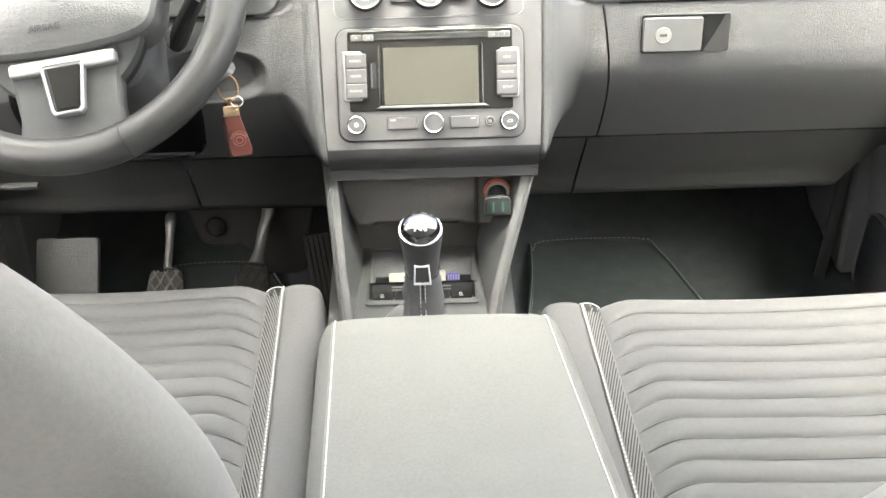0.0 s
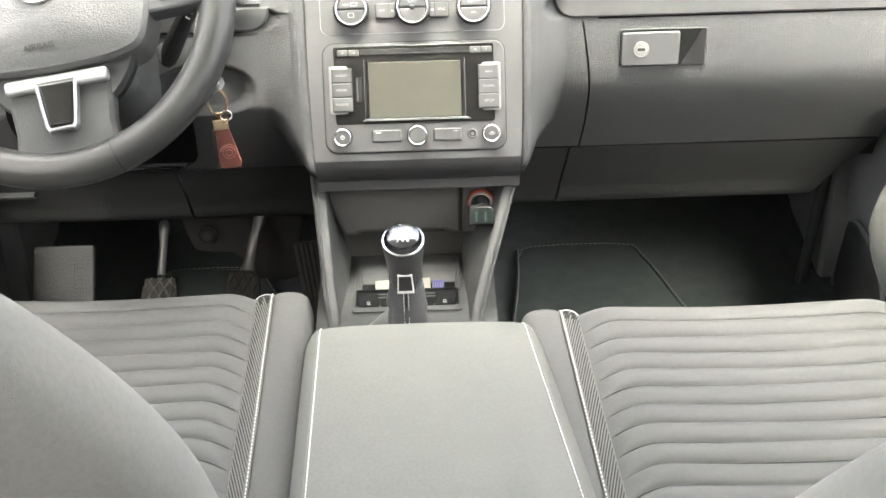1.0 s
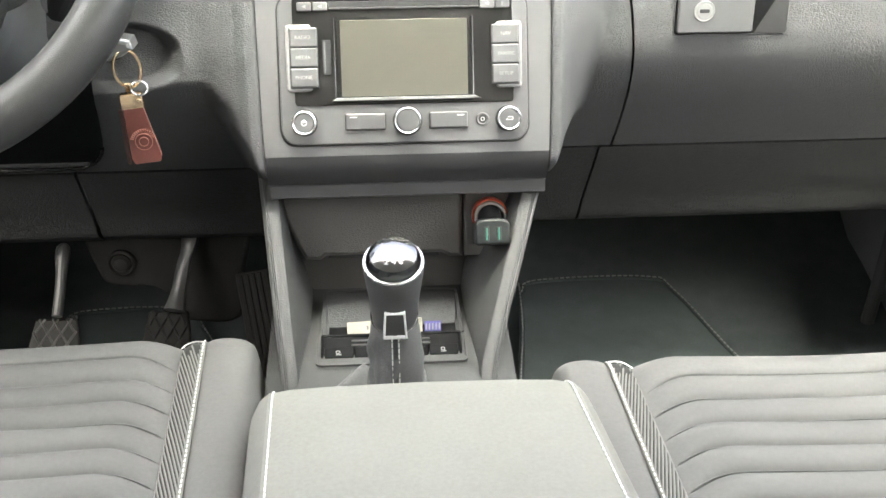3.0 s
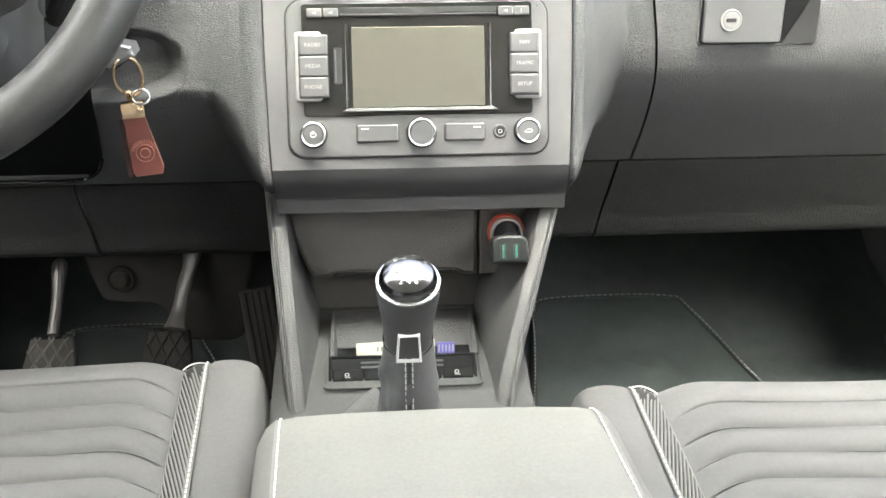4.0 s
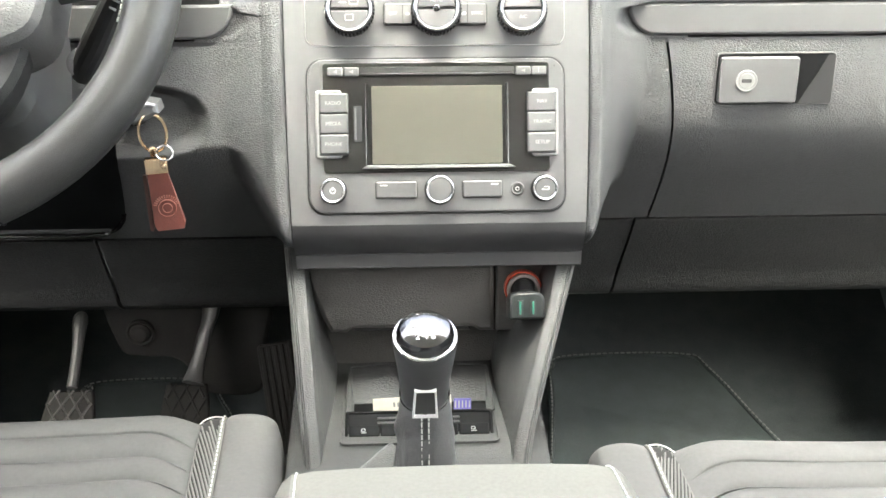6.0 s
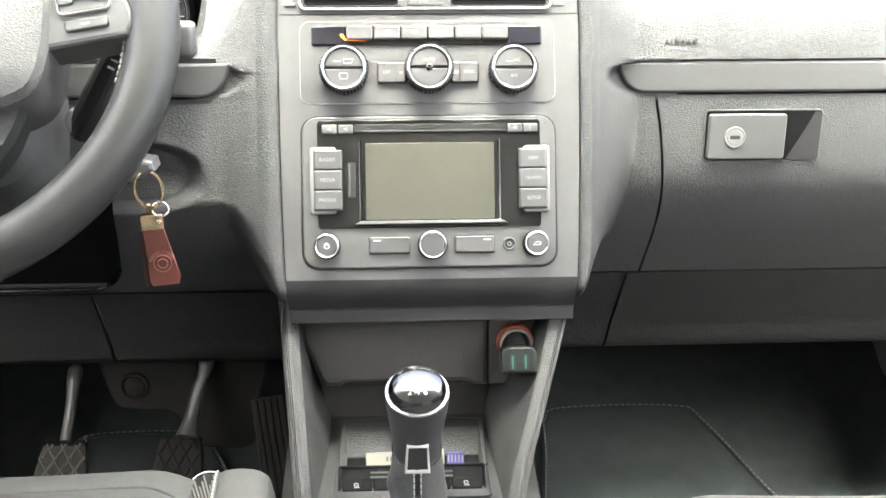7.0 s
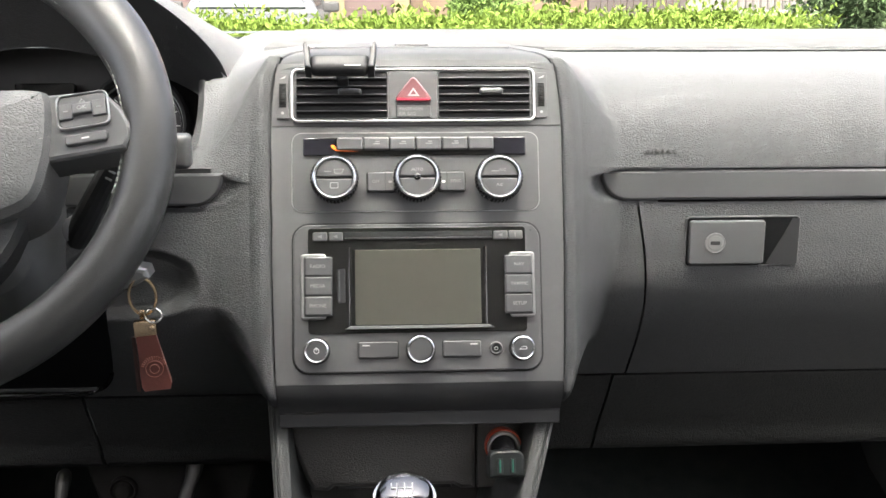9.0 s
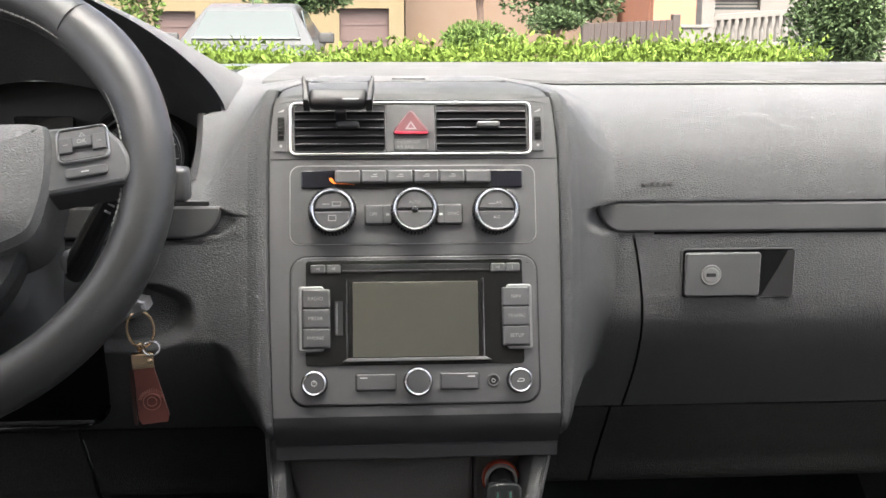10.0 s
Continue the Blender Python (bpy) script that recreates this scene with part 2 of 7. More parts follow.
def circle(cu, cv, r, n=32):
    return [(cu + r * math.cos(2 * math.pi * i / n), cv + r * math.sin(2 * math.pi * i / n)) for i in range(n)]


def inset(pts, d):
    """A counter-clockwise outline moved inwards by d."""
    out, n = [], len(pts)
    for i in range(n):
        a, b, c = Vector(pts[i - 1]), Vector(pts[i]), Vector(pts[(i + 1) % n])
        e, f = (b - a), (c - b)
        if e.length < 1e-7 or f.length < 1e-7:
            e = f = c - a
        e.normalize()
        f.normalize()
        nv = Vector((-e.y - f.y, e.x + f.x))
        nv.normalize()
        k = max(0.5, nv.dot(Vector((-e.y, e.x))))
        out.append(tuple(b + nv * d / k))
    return out


def put(pts, w, m):
    return [m @ Vector((u, v, w)) for u, v in pts]


def plate(outline, w0, w1, m, bev=0.0006, bm=None, crown=0.0):
    """An outline raised from w0 to w1 along the frame's normal, with a rounded edge and, with crown, a domed face."""
    rings = [put(outline, w0, m), put(outline, w1 - bev, m), put(inset(outline, bev * 0.35), w1 - bev * 0.35, m), put(inset(outline, bev), w1, m)]
    if crown:
        c = Vector((sum(p[0] for p in outline) / len(outline), sum(p[1] for p in outline) / len(outline)))
        for k in (0.75, 0.45, 0.15):
            rings.append(put([tuple(c + (Vector(p) - c) * k) for p in inset(outline, bev)], w1 + crown * (1 - k * k), m))
    return loft(rings, bm=bm)


def rim(outer, inner, w0, w1, m, bev=0.0005, bm=None):
    """A frame between two outlines."""
    rings = [put(outer, w0, m), put(outer, w1 - bev, m), put(inset(outer, bev), w1, m), put(inset(inner, -bev), w1, m), put(inner, w1 - bev, m), put(inner, w0, m)]
    return loft(rings, bm=bm, loop=True)


def lathe(profile, m, n=36, bm=None, cap=(True, True)):
    """(radius, height) turned round the frame's normal."""
    return loft([put(circle(0, 0, max(r, 1e-5), n), h, m) for r, h in profile], bm=bm, cap=cap)


def smooth(points, n, closed=False):
    """A Catmull-Rom line of n points through the given ones."""
    p = [Vector(q) for q in points]
    k = len(p)
    out = []
    for i in range(n):
        t = i / n * k if closed else i / (n - 1) * (k - 1)
        j = min(int(t), k - 1 if closed else k - 2)
        f = t - j
        if closed:
            a, b, c, d = p[(j - 1) % k], p[j], p[(j + 1) % k], p[(j + 2) % k]
        else:
            b, c = p[j], p[j + 1]
            a = p[j - 1] if j else b * 2 - c
            d = p[j + 2] if j + 2 < k else c * 2 - b
        out.append(0.5 * ((2 * b) + (c - a) * f + (2 * a - 5 * b + 4 * c - d) * f * f + (3 * b - a - 3 * c + d) * f**3))
    return out


def tube(path, radius, n=10, closed=False, bm=None, flat=1.0, up=(0, 0, 1)):
    path = [Vector(p) for p in path]
    rings, k = [], len(path)
    for i, p in enumerate(path):
        a = path[i - 1] if (i or closed) else path[0]
        b = path[(i + 1) % k] if (i + 1 < k or closed) else path[-1]
        t = (b - a).normalized()
        s = t.cross(Vector(up))
        if s.length < 1e-4:
            s = t.cross(Vector((1, 0, 0)))
        s.normalize()
        q = s.cross(t)
        r = radius[i] if isinstance(radius, (list, tuple)) else radius
        rings.append([p + s * (r * math.cos(2 * math.pi * j / n)) + q * (r * flat * math.sin(2 * math.pi * j / n)) for j in range(n)])
    return loft(rings, bm=bm, loop=closed)


def box(c, s, bev=0.002, m=None, bm=None, seg=2):
    """A box of size s round c with rounded edges, in the frame m."""
    b = bmesh.new()
    bmesh.ops.create_cube(b, size=1.0)
    bmesh.ops.scale(b, vec=s, verts=b.verts)
    if bev:
        bmesh.ops.bevel(b, geom=b.edges[:], offset=bev, segments=seg, affect="EDGES", profile=0.5)
    bmesh.ops.translate(b, vec=c, verts=b.verts)
    if m is not None:
        b.transform(m)
    if bm is None:
        return b
    me = bpy.data.meshes.new("tmp")
    b.to_mesh(me)
    b.free()
    bm.from_mesh(me)
    bpy.data.meshes.remove(me)
    return bm


def sheet(rows, thick=0.0, bm=None, seen=(0.03, 0.0, 1.15)):
    """A surface through a grid of points; thick: a second skin behind it, away from the point seen, closed round the edge."""
    bm = bm or bmesh.new()
    nu, nv = len(rows), len(rows[0])
    g = [[Vector(p) for p in r] for r in rows]
    i, j = nu // 2, nv // 2
    facing = (g[min(i + 1, nu - 1)][j] - g[i - 1][j]).cross(g[i][min(j + 1, nv - 1)] - g[i][j - 1]).dot(Vector(seen) - g[i][j])
    thick = math.copysign(abs(thick), facing) if thick else 0.0
    top = [[bm.verts.new(p) for p in r] for r in g]
    for i in range(nu - 1):
        for j in range(nv - 1):
            bm.faces.new((top[i][j], top[i + 1][j], top[i + 1][j + 1], top[i][j + 1]))
    if thick:
        low = []
        for i in range(nu):
            line = []
            for j in range(nv):
                du = g[min(i + 1, nu - 1)][j] - g[max(i - 1, 0)][j]
                dv = g[i][min(j + 1, nv - 1)] - g[i][max(j - 1, 0)]
                nn = du.cross(dv)
                line.append(bm.verts.new(g[i][j] - (nn.normalized() if nn.length > 1e-12 else Vector((0, 0, 1))) * thick))
            low.append(line)
        for i in range(nu - 1):
            for j in range(nv - 1):
                bm.faces.new((low[i][j], low[i][j + 1], low[i + 1][j + 1], low[i + 1][j]))
        for i in range(nu - 1):
            bm.faces.new((top[i][0], low[i][0], low[i + 1][0], top[i + 1][0]))
            bm.faces.new((top[i][-1], top[i + 1][-1], low[i + 1][-1], low[i][-1]))
        for j in range(nv - 1):
            bm.faces.new((top[0][j], top[0][j + 1], low[0][j + 1], low[0][j]))
            bm.faces.new((top[-1][j], low[-1][j], low[-1][j + 1], top[-1][j + 1]))
    return bm


def dashes(path, gap, length, radius, bm=None, lift=(0, 0, 0)):
    """Stitches along a line."""
    bm = bm or bmesh.new()
    pts = [Vector(p) + Vector(lift) for p in path]
    d = 0.0
    at = 0.0
    for a, b in zip(pts, pts[1:]):
        seg = (b - a).length
        if seg < 1e-6:
            continue
        t = (b - a) / seg
        while at < d + seg:
            p = a + t * (at - d)
            tube([p, p + t * length * 0.15, p + t * length * 0.85, p + t * length], [radius * 0.5, radius, radius, radius * 0.5], 5, bm=bm)
            at += gap
        d += seg
    return bm


def lettering(name, body, size, m, material, parent, depth=0.00015, label=""):
    cu = bpy.data.curves.new("lettering", "FONT")
    cu.body, cu.size, cu.align_x, cu.align_y, cu.extrude = body, size, "CENTER", "CENTER", depth
    cu.resolution_u = 3
    tmp = new("lettering", cu)
    me = bpy.data.meshes.new_from_object(tmp)
    bpy.data.objects.remove(tmp)
    bpy.data.curves.remove(cu)
    o = ORIGIN.get(parent, Vector())
    me.transform(Matrix.Translation(-o) @ m)
    me.name = name
    me.materials.append(material)
    ob = new(name, me)
    ob.parent = parent
    ORIGIN[ob] = o
    return tagged(ob, label)


# The centre stack's own plane: u across, v up along it, w out of it.
RAKE = math.atan(0.34)
XC = 0.035
STACK = frame_of((XC, 0.832, 0.828), (1, 0, 0), (0, math.sin(RAKE), math.cos(RAKE)), (0, -math.cos(RAKE), math.sin(RAKE)))


def on_stack(u, v, w=0.0):
    return STACK @ Matrix.Translation((u, v, w))


# ---- dashboard ----
PAD_R = [(1.56, 1.066), (1.35, 1.066), (1.20, 1.061), (1.12, 1.0590), (1.05, 1.0545), (0.99, 1.0450), (0.955, 1.031), (0.931, 1.010), (0.9190, 0.987), (0.9138, 0.9710), (0.9130, 0.9672)]
PAD_L = [(1.56, 1.066), (1.35, 1.066), (1.20, 1.063), (1.10, 1.0595), (1.03, 1.055), (0.975, 1.045), (0.936, 1.020), (0.905, 0.990), (0.880, 0.9715)]
FACE_R = [(0.916, 0.9355), (0.9135, 0.915), (0.912, 0.892), (0.9120, 0.872), (0.9160, 0.849), (0.9270, 0.824), (0.9435, 0.797), (0.960, 0.772), (0.975, 0.748)]
FACE_L = [(0.8805, 0.941), (0.8755, 0.922), (0.8700, 0.903), (0.8645, 0.884), (0.8602, 0.866), (0.8600, 0.852), (0.8750, 0.824), (0.9000, 0.787), (0.930, 0.751)]
LOW_R = [(0.977, 0.745), (0.988, 0.712), (1.0, 0.680), (1.012, 0.650), (1.08, 0.642), (1.35, 0.637)]
LOW_L = [(0.932, 0.748), (0.942, 0.721), (0.953, 0.692), (0.963, 0.666), (1.02, 0.658), (1.35, 0.654)]


def profile(points, n):
    return [(p.x, p.y) for p in smooth([(a, b, 0) for a, b in points], n)]


def across(points, x0, x1, nx, n, left=None, right=None, dent=None):
    rows, prof = [], profile(points, n)
    for i in range(nx):
        row = []
        for y, z in prof:
            a = x0 if left is None else left(z)
            b = x1 if right is None else right(z)
            x = a + (b - a) * i / (nx - 1)
            row.append(Vector((x, y + (dent(x, z) if dent else 0.0), z)))
        rows.append(row)
    return rows


dashboard = thing("dashboard", (XC, 1.2, 0.7), "dark grey grained soft-touch dashboard across the cabin", "dashboard")


def seam_x(z):
    """The glovebox lid's near edge."""
    return 0.2492 - 0.8 * (z - 0.81) ** 2


part("upper_pad", sheet(across(PAD_R, 0.255, 0.82, 40, 60), 0.012), M_PAD, dashboard, "grey grained soft upper pad")
OPEN_Z = [(0.988, -0.166), (0.9894, -0.1611), (0.9924, -0.1566), (1.0031, -0.1548), (1.0174, -0.1541), (1.0298, -0.1554), (1.0421, -0.1573), (1.0450, -0.141), (1.050, -0.147), (1.0565, -0.158), (1.066, -0.170)]


def open_x(z):
    """The right-hand edge of the instrument opening."""
    for (za, a), (zb, b) in zip(OPEN_Z, OPEN_Z[1:]):
        if z <= zb:
            return a + (b - a) * max(0.0, (z - za) / (zb - za))
    return OPEN_Z[-1][1]


UP_L = PAD_L[:7] + [(0.9115, 0.9965), (0.9035, 0.9885)]
part("upper_pad", sheet(across(UP_L, -0.78, -0.5, 12, 60, right=lambda z: -0.672 - open_x(z)), 0.012), M_PAD, dashboard)
part("pad_lip", sheet(across([(0.912, 0.9862), (0.9035, 0.9885), (0.8975, 0.9865), (0.888, 0.980), (0.880, 0.9715)], -0.78, -0.1655, 30, 24), 0.004), M_PAD, dashboard)
part("pad_bridge", sheet([[Vector((x, y, z)) for y, z in ((1.19, 1.0600), (1.26, 1.0620), (1.35, 1.0655), (1.56, 1.0655))] for x in (-0.125, -0.04, 0.035, 0.11, 0.195)], 0.008), M_PAD, dashboard)
part("defroster_panel", sheet([[Vector((x, y, z + 0.0015)) for y, z in ((yf, 1.0595), (yf + 0.004, 1.0625), (yf + 0.02, 1.0640), (1.30, 1.0662), (1.56, 1.0665))] for x, yf in [(x, 1.125 + 0.095 * math.exp(-(((x - XC) / 0.125) ** 6))) for x in [-0.12 + 0.02 * i for i in range(47)]]], 0.004), M_DEFROST, dashboard, "flat grey defroster panel under the windscreen")
# Behind the insert strips.
part("strip_channel", sheet(across([(0.918, 0.9665), (0.945, 0.966), (0.95, 0.951), (0.945, 0.936), (0.916, 0.9355)], 0.226, 0.82, 3, 12), 0.004), M_DARK, dashboard)
part("strip_channel", sheet(across([(0.880, 0.9715), (0.91, 0.971), (0.915, 0.956), (0.91, 0.941), (0.880, 0.941)], -0.78, -0.142, 3, 12), 0.004), M_DARK, dashboard)
GF = frame_of((0, 0.925, 0), (1, 0, 0), (0, 0, 1), (0, -1, 0))


def strip_outline(x0, x1, z0, z1, flip=False):
    """A bar that ends in a half-round heel on its inner side."""
    h = z1 - z0
    pts = [(x1, z0), (x1, z1), (x0, z1)]
    for i in range(1, 9):
        a = radians(90 * i / 9)
        pts.append((x0 + 0.026 * (1 - math.cos(a)), z1 - h * math.sin(a)))
    pts.append((x0 + 0.026, z0))
    return pts if not flip else [(-p[0], p[1]) for p in pts][::-1]


part("trim_strip", plate(strip_outline(0.201, 0.81, 0.9372, 0.9660), -0.012, 0.0115, GF, 0.003), M_STRIP, dashboard, "dark satin insert strip")
part("trim_strip", plate(strip_outline(0.131, 0.78, 0.9428, 0.9722, True), -0.012, 0.0095, frame_of((0, 0.888, 0), (1, 0, 0), (0, 0, 1), (0, -1, 0)), 0.003), M_STRIP, dashboard, "dark satin insert strip")


def scoop(x, z):
    """The bowl pressed into the panel round the ignition lock."""
    d = (abs((x + 0.216) / 0.064) ** 2.4 + abs((z - 0.8775) / 0.0310) ** 2.4) ** (1 / 2.4)
    k = max(0.0, min(1.0, (1.0 - d) / 0.34))
    return 0.0145 * k * k * (3 - 2 * k)


def face_y(z):
    """How far forward the driver's panel stands at a height."""
    line = profile(FACE_L, 60)
    return min(line, key=lambda p: abs(p[1] - z))[0]


part("driver_fascia", sheet(across(FACE_L, -0.78, -0.36, 20, 40), 0.0), M_PAD, dashboard)
# A black sheet paints the shade under the steering column; its lower edge is glossy.
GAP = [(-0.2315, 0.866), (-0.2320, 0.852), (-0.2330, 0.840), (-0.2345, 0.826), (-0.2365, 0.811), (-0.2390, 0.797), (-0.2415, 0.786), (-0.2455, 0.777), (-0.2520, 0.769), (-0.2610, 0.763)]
part("column_gap", sheet([[Vector((-0.45 + (x1 + 0.45) * k, face_y(z) - 0.0045, z)) for k in (0.0, 0.5, 0.9, 1.0)] for x1, z in GAP], 0.0), M_PIT, dashboard, "black sheet painting the shade round the steering column")
part("gap_edge", tube(smooth([(x1 - 0.001, face_y(z) - 0.0048, z) for x1, z in GAP[6:]] + [(-0.275, 0.9135, 0.7605), (-0.34, 0.9140, 0.7600), (-0.43, 0.9140, 0.7600)], 40), 0.0022, 8), M_BLACK, dashboard)
part("gap_ledge", box((-0.36, 0.9150, 0.7665), (0.200, 0.010, 0.0050), 0.0018), M_DECK, dashboard, "dark ledge under the steering column")
# Covers take the darkened copy, so their shade is painted in.
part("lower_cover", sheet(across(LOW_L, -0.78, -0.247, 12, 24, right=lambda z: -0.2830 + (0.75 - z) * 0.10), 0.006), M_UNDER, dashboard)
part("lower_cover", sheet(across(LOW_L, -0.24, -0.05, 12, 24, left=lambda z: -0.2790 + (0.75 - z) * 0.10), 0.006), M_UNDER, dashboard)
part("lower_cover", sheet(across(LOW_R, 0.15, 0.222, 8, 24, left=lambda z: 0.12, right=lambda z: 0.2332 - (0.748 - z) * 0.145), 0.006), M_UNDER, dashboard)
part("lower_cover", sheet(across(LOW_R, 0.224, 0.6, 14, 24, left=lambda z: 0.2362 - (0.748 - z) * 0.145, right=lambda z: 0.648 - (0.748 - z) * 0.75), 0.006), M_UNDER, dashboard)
# Dark backing that closes the joints.
part("backing", sheet([[(x, 0.975, 0.97), (x, 0.985, 0.85), (x, 1.0, 0.75), (x, 1.03, 0.70)] for x in (-0.78, -0.3, 0.0, 0.3, 0.82)], 0.004), M_DARK, dashboard)

# Flanks that run from the stack's edge out to the fascias.
HALF = [(-0.075, 0.1205), (-0.05, 0.1215), (0.0, 0.1235), (0.06, 0.125), (0.12, 0.1257), (0.185, 0.1258), (0.212, 0.1248), (0.232, 0.1230), (0.247, 0.1202), (0.268, 0.116)]


def half_width(v):
    for (a, p), (b, q) in zip(HALF, HALF[1:]):
        if v <= b:
            return p + (q - p) * max(0, (v - a) / (b - a))
    return HALF[-1][1]


COVER = [(0.9110, 1.0590, 0.1202), (0.9155, 1.0645, 0.1188), (0.9225, 1.0682, 0.1168), (0.935, 1.0705, 0.1140), (0.957, 1.0714, 0.1100), (1.0, 1.0710, 0.1050), (1.1, 1.0690, 0.100), (1.2, 1.0658, 0.097), (1.27, 1.055, 0.095)]
# Beside the stack: the level line of each side's dashboard, and the stack's own line that it swells out to.
EDGE_TOP = [(1.56, 1.064), (1.35, 1.065), (1.20, 1.0638), (1.10, 1.0665), (1.0, 1.0682), (0.955, 1.0683), (0.929, 1.0660), (0.9130, 1.0585)]
EDGE_LOW = [0.938, 0.917, 0.894, 0.872, 0.850, 0.829, 0.808, 0.789, 0.7745]


def plane_y(z):
    """The stack's face, with its lower roll, at a height."""
    v = (z - 0.828) / math.cos(RAKE)
    return 0.832 + 0.34 * (z - 0.828) + 46.0 * max(0.0, -0.034 - v) ** 2


def edge_half(y, z):
    """Half the stack's width at a place on its edge."""
    if z > 1.058:
        for (ya, _, a), (yb, _, b) in zip(COVER, COVER[1:]):
            if y <= yb:
                return a + (b - a) * max(0.0, (y - ya) / (yb - ya)) + 0.0006
        return COVER[-1][2]
    return half_width((z - 0.828) / math.cos(RAKE)) + 0.0008


def strip_pocket(x, z, side):
    """How deep a place lies in the hollow that takes the insert strip's end."""
    x0, z0, z1 = (0.201, 0.9372, 0.9640) if side > 0 else (0.131, 0.9428, 0.9690)
    x = x * side
    left = x0 + 0.026 * (1 - math.sqrt(max(0.0, 1 - ((z1 - z) / (z1 - z0)) ** 2))) - 0.0200 if z0 < z < z1 else x0 + 0.002
    out = min(1.0, max(0.0, (x0 + 0.004 - x) / 0.016))
    k = min(1.0, max(0.0, (x - left) / 0.020)) * min(1.0, max(0.0, (z - z0 + 0.0030) / (0.006 + 0.012 * out))) * min(1.0, max(0.0, (z1 + 0.0028 - z) / (0.005 + 0.012 * out)))
    return k * k * (3 - 2 * k)


def dash_side(side, zone, far, n, power=1.0, dent=None):
    """The dashboard from the stack's edge outwards: a rounded rib along the edge that falls away smoothly to the level surface."""
    pad, face = (PAD_R, FACE_R) if side > 0 else (PAD_L, FACE_L)
    back = 0.9155 if side > 0 else 0.8805
    rest = pad[:4] + pad[4:8] + pad[8:]
    gap = [(back, face[0][1] + 0.022), (back, face[0][1] + 0.012)]
    zs = [1.034, 1.002, 0.980, 0.972, 0.962, 0.950][-(len(pad) - 8 + 2):]
    level = profile(rest + gap + face, 240)
    own = profile(EDGE_TOP + [(plane_y(z), z) for z in zs] + [(plane_y(z), z) for z in EDGE_LOW], 240)
    split = round(239 * (len(rest) + 2) / (len(rest) + len(face) + 1))
    rows = []
    for (yb, zb), (ys, zs_) in list(zip(level, own))[(0 if zone != "face" else split): (240 if zone != "pad" else split + 1)]:
        start = XC + side * edge_half(ys, zs_)
        end = far(zb)
        low = max(0.0, min(1.0, (0.90 - zs_) / 0.10))
        width = 0.062 - 0.012 * low
        slim = 1 - 0.62 * max(0.0, min(1.0, (0.812 - zs_) / 0.036))
        row = []
        reach = abs(end - start)
        for d in [0.0, 0.0005, 0.0011, 0.0018, 0.0027, 0.0038, 0.0052, 0.0070, 0.0090] + [0.0090 + (reach - 0.0090) * (i / (n - 1)) ** power for i in range(1, n)]:
            x = start + math.copysign(d, end - start)
            q = min(1.0, max(0.0, (d - 0.009 * slim) / ((width - 0.009) * (0.45 + 0.55 * slim))))
            b = 0.72 * (1 - q * q * (3 - 2 * q)) + 0.28 * (1 - q) ** 2
            lift = 0.0022 * math.sin(math.pi * min(1.0, d / 0.018)) - 0.003 * max(0.0, 1 - d / 0.0018) ** 2
            p = Vector((x, yb + (ys - yb) * b - lift * math.cos(RAKE), zb + (zs_ - zb) * b + lift * math.sin(RAKE)))
            k = strip_pocket(x, p.z, side)
            p.y += (max(p.y, back + 0.0010) - p.y) * k
            if dent:
                p.y += dent(x, p.z)
            row.append(p)
        rows.append(row)
    return sheet(rows, 0.0)


part("stack_flank", dash_side(1, "pad", lambda z: 0.256, 80), M_PAD, dashboard, "rounded grained flank of the centre console", angle=70)
part("stack_flank", dash_side(1, "face", lambda z: seam_x(z) - 0.0012, 70), M_PAD, dashboard, angle=70)
part("stack_flank", dash_side(-1, "pad", lambda z: open_x(z) if z > 0.9885 else -0.1655, 70), M_PAD, dashboard, angle=70)
part("driver_fascia", dash_side(-1, "face", lambda z: -0.361, 190, 1.25, scoop), M_PAD, dashboard, "grained grey panel round the ignition", angle=70)

# The stack's own body: flat face, rolled lower lip, top cover.
face = []
for i in range(25):
    v = -0.030 + 0.277 * i / 24
    face.append([STACK @ Vector((half_width(v) * k, v, -0.0015)) for k in (-1, -0.5, 0, 0.5, 1)])
part("stack_face", sheet(face, 0.01), M_STACK, dashboard, "flat satin grey console face")
lip = []
for v, w in ((-0.0285, -0.0015), (-0.036, -0.0025), (-0.044, -0.0065), (-0.050, -0.012), (-0.0535, -0.016), (-0.0545, -0.0165), (-0.0555, -0.0155), (-0.066, -0.0165), (-0.0668, -0.019), (-0.0668, -0.05)):
    lip.append([STACK @ Vector((half_width(v) * k * (1.0 if v > -0.055 else 0.995), v, w)) for k in (-1, -0.98, -0.5, 0, 0.5, 0.98, 1)])
part("stack_lip", sheet(lip, 0.0), M_LIP, dashboard, "glossy rolled lower lip, darkened for its underside shade")
cover = []
for y, z, h in COVER:
    cover.append([Vector((XC - h - 0.010, y + 0.006, z - 0.02))] + [Vector((XC + h * k, y, z - 0.004 * abs(k) ** 9)) for k in (-1, -0.985, -0.96, -0.92, -0.86, -0.75, -0.4, 0, 0.4, 0.75, 0.86, 0.92, 0.96, 0.985, 1)] + [Vector((XC + h + 0.010, y + 0.006, z - 0.02))])
part("stack_cover", sheet(cover, 0.004), M_COVER, dashboard, "smooth grey cover over the centre console")
lid = thing("lid", (XC, 1.0, 1.08), "grey storage lid let into the dashboard top", "lid")
LIDF = frame_of((XC, 1.0, 1.0712), (1, 0, 0), (0, 1, -0.016), (0, 0.016, 1))
part("panel", plate(rrect(-0.093, -0.022, 0.090, 0.12, 0.012), -0.004, 0.0006, LIDF, 0.0008), M_COVER, lid)
